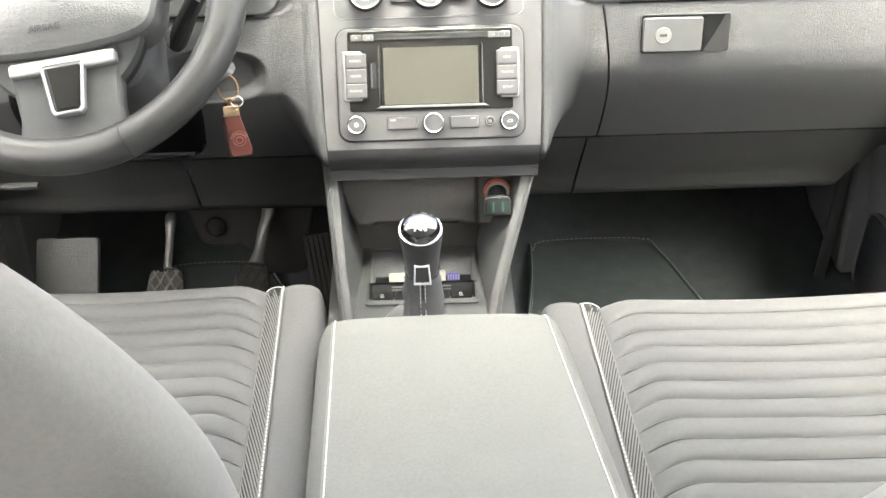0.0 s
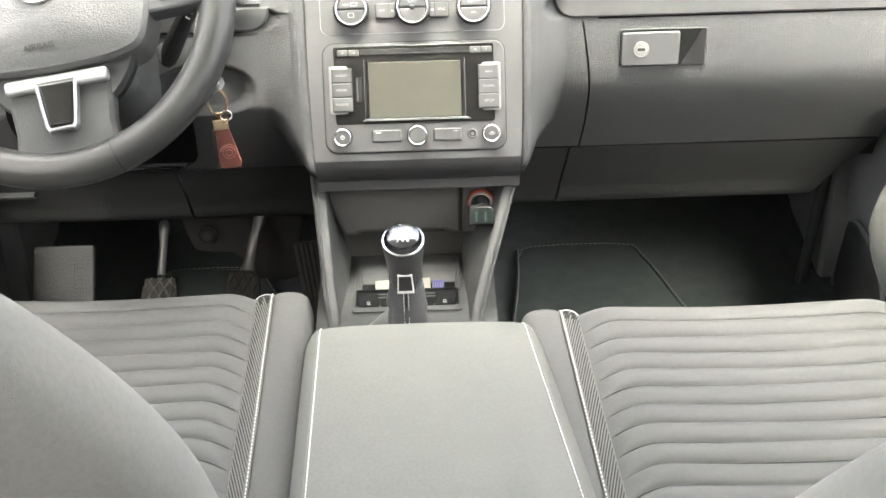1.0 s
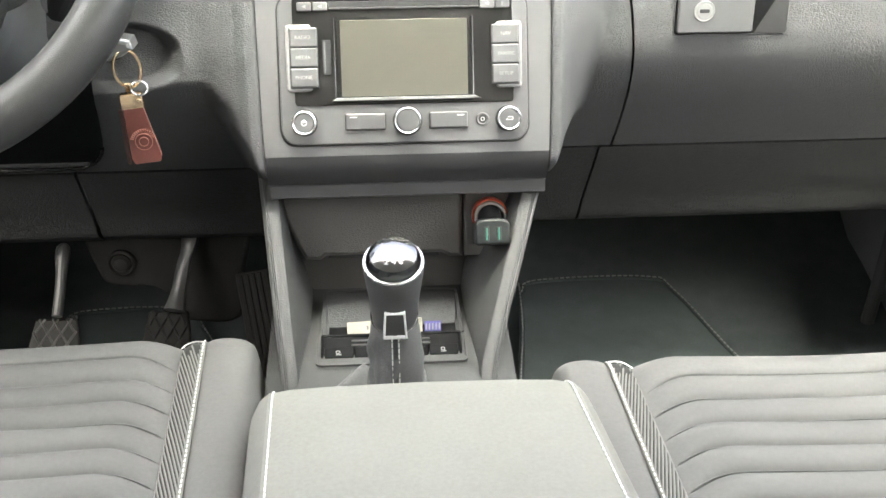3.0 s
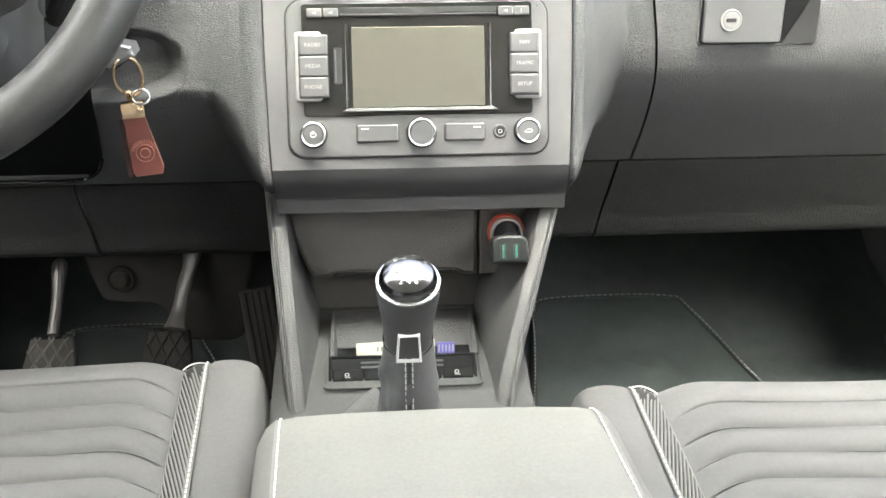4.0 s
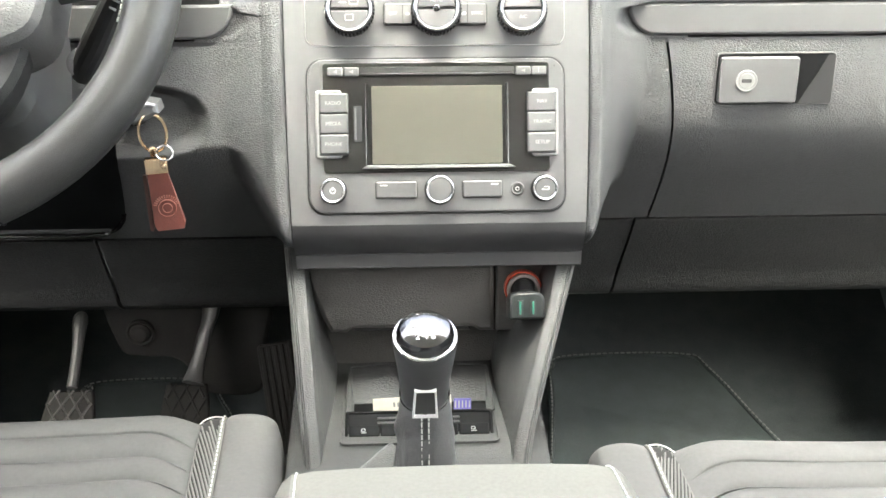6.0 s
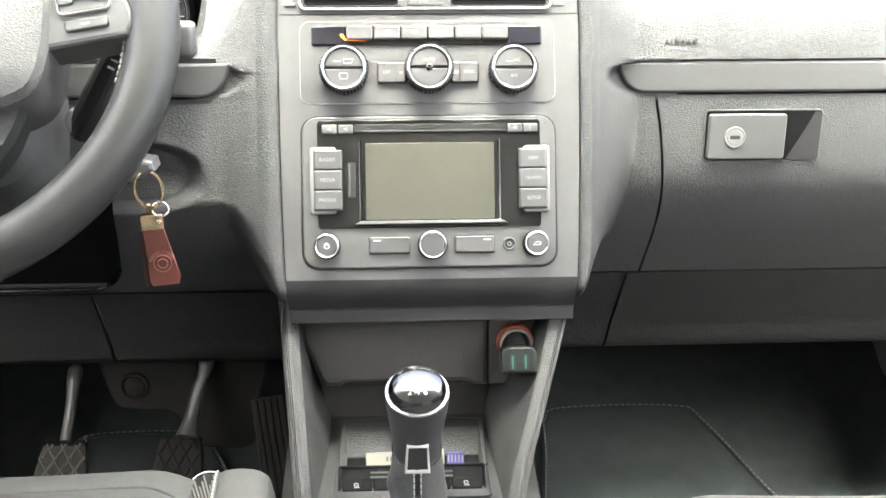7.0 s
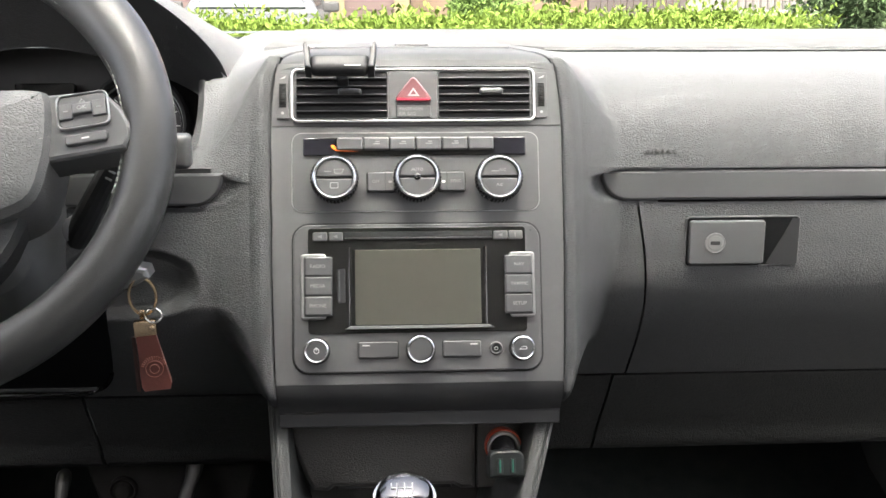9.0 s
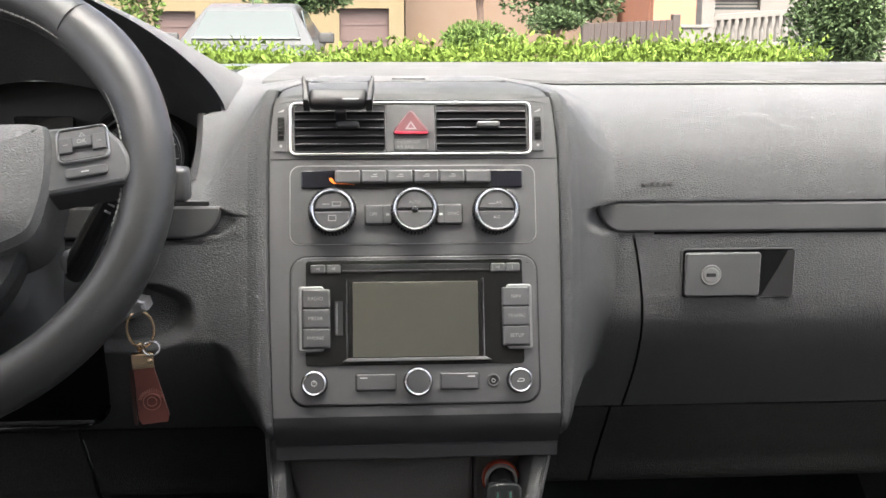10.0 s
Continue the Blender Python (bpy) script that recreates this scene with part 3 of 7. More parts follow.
part("catch", plate(rrect(-0.018, 0.0, 0.014, 0.012, 0.002), 0.0, 0.0030, LIDF, 0.0008), M_STRIP, lid)
part("joint", rim(rrect(-0.0945, -0.0235, 0.0915, 0.1215, 0.0125), rrect(-0.093, -0.022, 0.090, 0.12, 0.012), -0.004, -0.0006, LIDF, 0.0001), M_LOWER, lid)

# Glovebox with its handle and lock.
glovebox = thing("glovebox", (0.42, 0.93, 0.85), "dark grey grained closed glovebox lid with key lock", "glovebox")
part("lid", sheet(across(FACE_R, 0.24, 0.632, 40, 60, left=lambda z: seam_x(z) + 0.0012, right=lambda z: 0.648), 0.006), M_PAD, glovebox)
HR = frame_of((0, 0.9125, 0), (1, 0, 0), (0, 0, 1), (0, -1, 0))
# The pocket's shade is put into a black plate and a dark slope.
part("handle_recess", plate(rrect(0.2826, 0.8762, 0.3872, 0.9214, 0.003), -0.001, 0.0010, HR, 0.0003), M_PIT, glovebox, "black plate painting the shade round the handle")
part("handle_rim", rim(rrect(0.2815, 0.875, 0.3885, 0.9225, 0.004), rrect(0.283, 0.8765, 0.387, 0.921, 0.003), -0.001, 0.0013, HR, 0.0005), M_PAD, glovebox)
hollow = sheet([[HR @ Vector((x0, z, 0.0012)), HR @ Vector(((x0 + 0.3868) / 2, z, 0.0018)), HR @ Vector((0.3868, z, 0.0026))] for x0, z in ((0.358, 0.8768), (0.364, 0.888), (0.373, 0.904), (0.381, 0.9205))], 0.0)
part("handle_slope", hollow, M_HOLDER, glovebox)
handle = part("handle", plate(rrect(0.2845, 0.8778, 0.3550, 0.9190, 0.003), 0.0, 0.0050, HR, 0.0014), M_STRIP, glovebox, "flat dark plastic pull handle")
lock = part("lock", lathe([(0.0096, 0.006), (0.0096, 0.0082), (0.0090, 0.0086), (0.0086, 0.0080), (0.0070, 0.0080), (0.0064, 0.0084), (0.0001, 0.0084)], HR @ Matrix.Translation((0.3085, 0.8985, -0.0025)), 28), M_BRACKET, handle, "round silver key lock")
part("keyhole", plate(rrect(0.304, 0.8968, 0.313, 0.9002, 0.001), 0.0055, 0.0063, HR, 0.0002), M_DARK, handle)
pull = part("pull_grip", sheet([[Vector((x, y, z)) for y, z in ((0.944, 0.7205), (0.938, 0.7195), (0.935, 0.7165), (0.9365, 0.7125), (0.944, 0.7105), (0.957, 0.7100))] for x in (-0.62, -0.55, -0.476, -0.472)], 0.0), M_PAD, dashboard, "grey pull edge of the lower cover")
# Pad-coloured letters painted dark to stand for the shade of their relief.
lettering("embossed_word", "A I R B A G", 0.0060, frame_of((0.2565, 0.9164, 0.9818), (1, 0, 0), (0, 0.326, 0.9454), (0, -0.9454, 0.326)), M_DARK, dashboard, 0.0010)

# Instrument hood: an eyebrow over a black hollow with two dials.
BX = -0.336


def brow(dy, k, kz, base=1.04, n=44):
    out = []
    for i in range(n):
        a = math.pi * i / (n - 1)
        c, q = math.copysign(abs(math.cos(a)) ** 1.29, math.cos(a)), math.sin(a) ** 1.36
        y = 0.95 + 0.025 * c * c + dy
        out.append(Vector((BX + 0.198 * k * c, y, base + 0.125 * kz * q)))
    return out


binnacle = thing("instrument_binnacle", (BX, 1.0, 0.98), "dark hooded instrument binnacle behind the steering wheel", "instrument panel")
part("hood", sheet([brow(0.34, 0.95, 0.30, 1.052), brow(0.22, 1.01, 0.62, 1.048), brow(0.11, 1.035, 0.88, 1.045), brow(0.05, 1.03, 0.985, 1.043), brow(0.016, 1.018, 1.012, 1.0435), brow(0.004, 1.006, 1.008, 1.0447), brow(0.0, 1.0, 1.0, 1.0447)], 0.0), M_PAD, binnacle, "grained grey hood")
part("hood_lining", sheet([brow(0.0, 1.0, 1.0, 1.0447), brow(0.004, 0.992, 0.985, 1.0430), brow(0.03, 0.955, 0.93, 1.034), brow(0.07, 0.90, 0.80, 1.022), brow(0.11, 0.86, 0.55, 1.0)], 0.0), M_HOOD, binnacle, "black lining of the hood")
side_pts = [(-0.1385, 0.974, 1.0450), (-0.1500, 0.972, 1.0432), (-0.1573, 0.970, 1.0421), (-0.1554, 0.951, 1.0298), (-0.1541, 0.933, 1.0174), (-0.1548, 0.918, 1.0031), (-0.1566, 0.905, 0.9924), (-0.1611, 0.902, 0.9894), (-0.19, 0.9035, 0.9885)]
for s in (1, -1):
    edge = [Vector((p.x if s > 0 else 2 * BX - p.x, p.y, p.z)) for p in smooth(side_pts, 40)]
    part("hollow_wall", sheet([edge, [p + Vector((-s * 0.002, 0.006, -0.001)) for p in edge], [Vector((p.x - s * 0.014, p.y + 0.05, p.z - 0.004)) for p in edge], [Vector((p.x - s * 0.020, max(1.09, p.y + 0.06), p.z - 0.012)) for p in edge]], 0.0), M_HOOD, binnacle)
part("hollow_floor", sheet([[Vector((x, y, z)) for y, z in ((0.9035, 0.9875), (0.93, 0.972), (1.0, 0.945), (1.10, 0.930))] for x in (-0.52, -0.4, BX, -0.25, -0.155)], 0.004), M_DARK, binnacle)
part("cluster_panel", sheet([[Vector((BX + x, 1.075 + 0.25 * z, 0.925 + z)) for z in (0.0, 0.04, 0.08, 0.14)] for x in (-0.166, -0.1, 0, 0.1, 0.166)], 0.004), M_DARK, binnacle)
CF = frame_of((BX, 1.068, 0.93), (1, 0, 0), (0, 0.24, 0.97), (0, -0.97, 0.24))
for gx in (-0.095, 0.095):
    gauge = part("gauge", lathe([(0.0445, 0.0), (0.0445, 0.012), (0.042, 0.014), (0.040, 0.004), (0.0001, 0.004)], CF @ Matrix.Translation((gx, 0.058, 0.004)), 44), M_GAUGE, binnacle, "round black dial")
    part("gauge_ring", rim(circle(gx, 0.058, 0.0450, 44), circle(gx, 0.058, 0.0435, 44), 0.014, 0.019, CF, 0.0003), M_SILVER, gauge, "thin silver ring")
    part("gauge_hood", rim(circle(gx, 0.058, 0.0520, 44), circle(gx, 0.058, 0.0455, 44), 0.010, 0.030, CF, 0.003), M_DARK, gauge)
    tick = bmesh.new()
    for i in range(13):
        a = radians(225 - 22.5 * i)
        plate([(gx + math.cos(a) * r - math.sin(a) * q, 0.058 + math.sin(a) * r + math.cos(a) * q) for r, q in ((0.034, -0.0005), (0.039, -0.0005), (0.039, 0.0005), (0.034, 0.0005))], 0.0082, 0.0088, CF, 0.0001, tick)
    part("tick_marks", tick, M_MARK, gauge)
part("display", plate(rrect(-0.032, 0.088, 0.028, 0.102, 0.002), 0.0, 0.010, CF, 0.001), M_BLACK, binnacle)


# ---- centre stack: vents, climate panel, radio ----
def vent(u0, u1, tab_u, name_label):
    t = thing("air_vent", STACK @ Vector(((u0 + u1) / 2, 0.198, 0)), name_label, "air vent", "air vents of the centre console")
    o, i = rrect(u0 - 0.0006, 0.1975, u1 + 0.0006, 0.2402, 0.003), rrect(u0 + 0.0006, 0.1987, u1 - 0.0006, 0.239, 0.0025)
    part("box", plate(o, -0.003, 0.0003, STACK, 0.0001), M_DARK, t, "black vent hollow")
    part("surround", rim(o, i, 0.0, 0.0016, STACK, 0.0004), M_BTN, t)
    for k in range(5):
        v = 0.2022 + 0.0072 * k
        s = [STACK @ Vector((u, v + dv, w)) for u in (u0 + 0.001, u1 - 0.001) for dv, w in ((0.0, 0.0006), (0.0012, 0.0044), (0.0026, 0.0042), (0.0018, 0.0006))]
        slat = part("slat", loft([s[:4], s[4:]]), M_DARK, t)
        part("edge", plate(rrect(u0 + 0.001, v + 0.0014, u1 - 0.001, v + 0.0023, 0.0002), 0.0038, 0.0047, STACK, 0.0002), M_BTN, slat)
    tab = STACK @ Matrix.Translation((tab_u, 0.2205, 0.0045))
    part("tab", plate(rrect(-0.0102, -0.0026, 0.0102, 0.0026, 0.0024), -0.003, 0.0055, tab, 0.0018), M_STACK, t, "grey sliding tab")
    return t


vent(-0.1045, -0.0252, -0.0578, "rectangular black air vent with five horizontal slats, phone holder clipped on")
vent(0.0186, 0.0990, 0.0645, "rectangular black air vent with five horizontal slats")
part("vent_frame", rim(rrect(-0.1084, 0.1952, 0.1032, 0.2423, 0.006), rrect(-0.1068, 0.1968, 0.1016, 0.2407, 0.0048), -0.001, 0.0022, STACK, 0.0006), M_TRIM, dashboard, "satin chrome frame round both air vents")
part("middle_plate", plate(rrect(-0.0245, 0.1974, 0.0178, 0.2403, 0.001), -0.001, 0.0012, STACK, 0.0004), M_STACK, dashboard, "grey plate between the vents")
split = part("panel_joint", plate(rrect(-0.125, 0.1914, 0.125, 0.1924, 0.0002), -0.002, -0.0011, STACK, 0.0001), M_DARK, dashboard)

hazard = thing("hazard_switch", STACK @ Vector((-0.003, 0.222, 0)), "red triangular hazard switch between the vents", "switch")
tri = [(-0.0185, 0.2140), (-0.0165, 0.2125), (0.0106, 0.2125), (0.0126, 0.2140), (0.0123, 0.2160), (-0.0006, 0.2325), (-0.003, 0.2337), (-0.0054, 0.2325), (-0.0182, 0.2160)]
part("key", plate(tri, 0.0, 0.0045, STACK, 0.0012), M_RED, hazard)
part("triangle_mark", rim([(-0.0082, 0.2168), (0.0022, 0.2168), (-0.003, 0.2244)], [(-0.0058, 0.2182), (-0.0002, 0.2182), (-0.003, 0.2222)], 0.0044, 0.0048, STACK, 0.0001), M_FAINT, hazard)
part("base_line", plate([(-0.0172, 0.2130), (0.0112, 0.2130), (0.0106, 0.2146), (-0.0166, 0.2152)], 0.0040, 0.00475, STACK, 0.0001), mat("deep_red_edge", (0.3, 0.008, 0.025), 0.3), hazard)
tell = thing("warning_light_panel", STACK @ Vector((-0.003, 0.204, 0)), "grey passenger airbag telltale with faint wording", "indicator")
part("plate", plate(rrect(-0.0180, 0.1988, 0.0120, 0.2092, 0.0014), 0.0, 0.0022, STACK, 0.0006), M_BTN, tell)
lettering("faint_word", "PASSENGER", 0.0040, on_stack(-0.0048, 0.2060, 0.0023), M_DIM, tell)
lettering("faint_word", "AIR BAG", 0.0040, on_stack(-0.0082, 0.2018, 0.0023), M_DIM, tell)
for s in (-1, 1):
    cu = -0.1158 if s < 0 else 0.1088
    tw = part("thumb_wheel_plate", plate(rrect(cu - 0.005, 0.1985, cu + 0.005, 0.2382, 0.001), -0.001, 0.0002, STACK, 0.0002), M_STACK, dashboard)
    ribs = bmesh.new()
    for k in range(15):
        v = 0.2085 + 0.0014 * k
        w = 0.0032 * math.sin(math.pi * (k + 0.5) / 15)
        plate(rrect(cu - 0.0028, v, cu + 0.0028, v + 0.0009, 0.0002), -0.0005, 0.0008 + w, STACK, 0.0003, ribs)
    part("thumb_wheel", ribs, M_DARK, tw, "ribbed black thumb wheel", kind="stuff")
    part("mark", plate(rrect(cu - 0.0012, 0.2022, cu + 0.0012, 0.2046, 0.0008), 0.0, 0.0004, STACK, 0.0001), M_FAINT, tw)
    part("mark", plate([(cu - 0.003, 0.2330), (cu + 0.002, 0.2338), (cu + 0.003, 0.2362), (cu + 0.001, 0.2352)], 0.0, 0.0004, STACK, 0.0001), M_FAINT, tw)

climate = thing("climate_panel", STACK @ Vector((0, 0.15, 0)), "grey climate control panel with three dials and button row", "climate control")
part("outline", rim(rrect(-0.1085, 0.1168, 0.1055, 0.1862, 0.009), rrect(-0.1077, 0.1176, 0.1047, 0.1854, 0.0085), -0.002, -0.0008, STACK, 0.0002), M_SILVER, climate, "thin engraved outline")
part("panel", plate(rrect(-0.1077, 0.1176, 0.1047, 0.1854, 0.0085), -0.002, -0.0006, STACK, 0.0002), M_STACK, climate)
part("button_bar", plate(rrect(-0.0985, 0.1655, 0.0940, 0.1815, 0.0018), -0.001, 0.0008, STACK, 0.0006), M_BLACK, climate, "black bar under the button row")
for u0, u1 in ((-0.0978, -0.0702), (0.0668, 0.0932)):
    part("display", plate(rrect(u0, 0.1662, u1, 0.1808, 0.0012), 0.0, 0.0012, STACK, 0.0004), M_DISPLAY, climate, "dark glossy readout")
for k in range(6):
    u0 = -0.0695 + 0.02262 * k
    b = part("button", plate(rrect(u0 + 0.0003, 0.1700, u0 + 0.0223, 0.1812, 0.0020), 0.0, 0.0042, STACK, 0.0013), M_STACK, climate)
    if k in (1, 2, 3, 4):
        part("mark", plate(rrect(u0 + 0.0085, 0.1750, u0 + 0.0145, 0.1757, 0.0002), 0.0041, 0.0043, STACK, 0.0001), M_FAINT, b)
        part("mark", plate(rrect(u0 + 0.0105, 0.1768, u0 + 0.0142, 0.1776, 0.0002), 0.0041, 0.0043, STACK, 0.0001), M_FAINT, b)
part("indicator_glow", plate([(-0.0745, 0.1745), (-0.0725, 0.1752), (-0.0710, 0.1735), (-0.0700, 0.1708), (-0.052, 0.1690), (-0.0705, 0.1698), (-0.0735, 0.1722)], 0.0008, 0.0016, STACK, 0.0001), M_AMBER, climate, "amber indicator light")


def dial(u, v, words):
    m = on_stack(u, v)
    d = part("dial", lathe([(0.0200, -0.001), (0.0200, 0.004), (0.0196, 0.012), (0.0184, 0.0130)], m, 48), M_DARK, climate, "round dial with chrome ring")
    grip = bmesh.new()
    for k in range(40):
        a = 2 * math.pi * k / 40
        mm = m @ Matrix.Rotation(a, 4, "Z") @ Matrix.Translation((0.0199, 0, 0.0065))
        box((0, 0, 0), (0.0012, 0.0016, 0.011), 0.0003, mm, grip, 1)
    part("grip_ribs", grip, M_BLACK, d)
    part("ring", rim(circle(0, 0, 0.0184, 48), circle(0, 0, 0.0160, 48), 0.012, 0.0160, m, 0.0010), M_CHROME, d, "satin chrome ring")
    for s in (1, -1):
        half = [(0.0150 * math.cos(radians(a)), s * 0.0006 + 0.0150 * s * math.sin(radians(a))) for a in range(2, 180, 8)]
        part("key", plate(half if s > 0 else half[::-1], 0.010, 0.0146, m, 0.0006), M_BTN, d)
    if words[0]:
        lettering("word", words[0], 0.0036, m @ Matrix.Translation((0.0, 0.0062, 0.0147)), M_FAINT, d)
    if words[1]:
        lettering("word", words[1], 0.0036, m @ Matrix.Translation((0.0, -0.0066, 0.0147)), M_FAINT, d)
    return d


d1 = dial(-0.0713, 0.1445, ("", ""))
m1 = on_stack(-0.0713, 0.1445, 0.0146)
part("mark", rim(rrect(-0.0035, -0.0092, 0.0035, -0.0040, 0.0008), rrect(-0.0029, -0.0086, 0.0029, -0.0046, 0.0005), 0, 0.0002, m1, 0.0001), M_FAINT, d1)
part("mark", rim([(0.0002, 0.0035), (0.0068, 0.0035), (0.0082, 0.0075), (-0.0004, 0.0075)], [(0.0008, 0.0041), (0.0064, 0.0041), (0.0075, 0.0069), (0.0003, 0.0069)], 0, 0.0002, m1, 0.0001), M_FAINT, d1)
part("mark", plate(rrect(-0.0082, 0.0050, -0.0022, 0.0058, 0.0002), 0, 0.0002, m1, 0.0001), M_FAINT, d1)
d2 = dial(-0.0008, 0.1448, ("AUTO", ""))
part("sensor", lathe([(0.0028, 0.0), (0.0028, 0.0012), (0.0018, 0.0018), (0.0001, 0.0012)], on_stack(-0.0008, 0.1448, 0.0144), 20), M_BLACK, d2, "small black sensor lens")
d3 = dial(0.0694, 0.1440, ("     A/C", "A/C"))
part("mark", plate(rrect(-0.0068, 0.0048, -0.0008, 0.0056, 0.0002), 0, 0.0002, on_stack(0.0694, 0.1440, 0.0146), 0.0001), M_FAINT, d3)
off = part("button", plate(rrect(-0.0435, 0.1340, -0.0203, 0.1508, 0.0022), -0.001, 0.0036, STACK, 0.0009), M_BTN, climate)
part("joint", rim(rrect(-0.0443, 0.1332, -0.0195, 0.1516, 0.0028), rrect(-0.0435, 0.1340, -0.0203, 0.1508, 0.0022), -0.001, 0.0012, STACK, 0.0001), M_DARK, off)
lettering("word", "OFF", 0.0038, on_stack(-0.0362, 0.1425, 0.0037), M_FAINT, off)
part("divider", plate(rrect(-0.0283, 0.1342, -0.0276, 0.1506, 0.0002), 0.0030, 0.0037, STACK, 0.0001), M_DARK, off)
part("mark", plate(rrect(-0.0255, 0.1412, -0.0225, 0.1432, 0.0005), 0.0035, 0.0038, STACK, 0.0001), M_FAINT, off)
sync = part("button", plate(rrect(0.0180, 0.1340, 0.0405, 0.1508, 0.0022), -0.001, 0.0036, STACK, 0.0009), M_BTN, climate)
part("joint", rim(rrect(0.0172, 0.1332, 0.0413, 0.1516, 0.0028), rrect(0.0180, 0.1340, 0.0405, 0.1508, 0.0022), -0.001, 0.0012, STACK, 0.0001), M_DARK, sync)
lettering("word", "SYNC", 0.0038, on_stack(0.0327, 0.1425, 0.0037), M_FAINT, sync)
part("divider", plate(rrect(0.0246, 0.1342, 0.0253, 0.1506, 0.0002), 0.0030, 0.0037, STACK, 0.0001), M_DARK, sync)
part("mark", plate(rrect(0.0205, 0.1412, 0.0235, 0.1432, 0.0005), 0.0035, 0.0038, STACK, 0.0001), M_MARK, sync)

radio = thing("car_radio", STACK @ Vector((0, 0.04, 0)), "grey car radio and navigation unit with dark switched-off screen", "car radio")
part("joint", rim(rrect(-0.1085, -0.0215, 0.1055, 0.1075, 0.0145), rrect(-0.1070, -0.0200, 0.1040, 0.1060, 0.0135), -0.003, -0.0006, STACK, 0.0003), M_DARK, radio, "dark joint round the unit")
part("faceplate", plate(rrect(-0.1070, -0.0200, 0.1040, 0.1060, 0.0135), -0.003, 0.0009, STACK, 0.0008), M_STACK, radio)
part("gloss_panel", plate(rrect(-0.0945, 0.0130, 0.0915, 0.1028, 0.003), 0.0, 0.0020, STACK, 0.0002), M_BLACK, radio, "gloss black panel round the screen")
# The recess round the screen: four sloping walls.
outer, inner = rrect(-0.0600, 0.0150, 0.0578, 0.0890, 0.003), rrect(-0.0548, 0.0198, 0.0526, 0.0838, 0.0005)
part("screen_bezel", loft([put(outer, 0.0019, STACK), put(outer, 0.0022, STACK), put(inset(outer, 0.0006), 0.0024, STACK), put(inner, 0.0021, STACK)], cap=(False, False)), M_BLACK, radio, "sloping gloss black bezel")
part("screen", plate(rrect(-0.0548, 0.0198, 0.0526, 0.0838, 0.0008), 0.0015, 0.0026, STACK, 0.0002), M_SCREEN, radio, "matte display, switched off, cabin reflection painted grey-green")
part("chrome_edge", loft([put([(-0.0640, 0.0164), (0.0640, 0.0164), (0.0580, 0.0192), (-0.0585, 0.0192)], 0.0030, STACK), put([(-0.0630, 0.0168), (0.0630, 0.0168), (0.0572, 0.0188), (-0.0577, 0.0188)], 0.0044, STACK)]), M_BRACKET, radio, "bright sill under the screen")
part("cd_slot", plate(rrect(-0.0640, 0.0948, 0.0632, 0.0995, 0.001), 0.0012, 0.0023, STACK, 0.0002), M_DARK, radio, "disc slot")
part("slot_lip", plate(rrect(-0.0640, 0.0925, 0.0632, 0.0945, 0.0006), 0.0012, 0.0030, STACK, 0.0007), M_DARK, radio)
for k, u in enumerate((-0.0905, -0.0772, 0.0640, 0.0768)):
    b = part("small_button", plate(rrect(u, 0.0918, u + 0.0125, 0.0992, 0.0014), 0.0012, 0.0040, STACK, 0.0009), M_BTN, radio)
    part("mark", plate([(u + 0.004, 0.0955), (u + 0.0078, 0.0940), (u + 0.0078, 0.0970)] if k != 3 else rrect(u + 0.0056, 0.0938, u + 0.0064, 0.0972, 0.0002), 0.0039, 0.0041, STACK, 0.0001), M_DIM, b)
part("card_slot", plate(rrect(-0.0700, 0.0385, -0.0630, 0.0680, 0.0012), 0.0015, 0.0026, STACK, 0.0002), M_DARK, radio)
part("card_slot_lip", plate(rrect(-0.0690, 0.0400, -0.0676, 0.0665, 0.0006), 0.0020, 0.0032, STACK, 0.0003), M_STRIP, radio)
for s, words in ((-1, ("RADIO", "MEDIA", "PHONE")), (1, ("NAV", "TRAFFIC", "SETUP"))):
    a, b = (-0.1008, -0.0790) if s < 0 else (0.0770, 0.0990)
    bz, tz = (0.0250, 0.0808) if s < 0 else (0.0250, 0.0808)
    part("silver_frame", plate(rrect(a, bz, b, tz, 0.003), 0.0006, 0.0042, STACK, 0.0012), M_BRACKET, radio, "silver bracket round the buttons")
    u0, u1 = (-0.0972, -0.0742) if s < 0 else (0.0732, 0.0962)
    part("button_seat", plate(rrect(u0 - 0.0005, 0.0275, u1 + 0.0005, 0.0783, 0.001), 0.001, 0.0046, STACK, 0.0003), M_DARK, radio)
    for k, word in enumerate(words):
        v1 = 0.0779 - 0.0167 * k
        bt = part("button", plate(rrect(u0, v1 - 0.0161, u1, v1, 0.0015), 0.002, 0.0066, STACK, 0.0010), M_BTN, radio)
        lettering("word", word, 0.0043 if len(word) < 6 else 0.0040, on_stack((u0 + u1) / 2 + 0.0005 * s, v1 - 0.008, 0.0067), M_FAINT, bt)


def knob(u, r, ring, label):
    m = on_stack(u, -0.0014)
    k = part("knob", lathe([(r + 0.0006, 0.0), (r + 0.0004, 0.003), (r * 0.97, 0.008), (r * 0.93, 0.0092)], m, 40), M_BLACK, radio, label)
    part("ring", rim(circle(0, 0, r * 0.95, 40), circle(0, 0, r * ring, 40), 0.0075, 0.0105, m, 0.0009), M_CHROME, k)
    part("cap", lathe([(r * ring, 0.006), (r * ring * 0.98, 0.0092), (r * ring * 0.9, 0.0098), (0.0001, 0.0099)], m, 40), M_BTN, k)
    return k, m


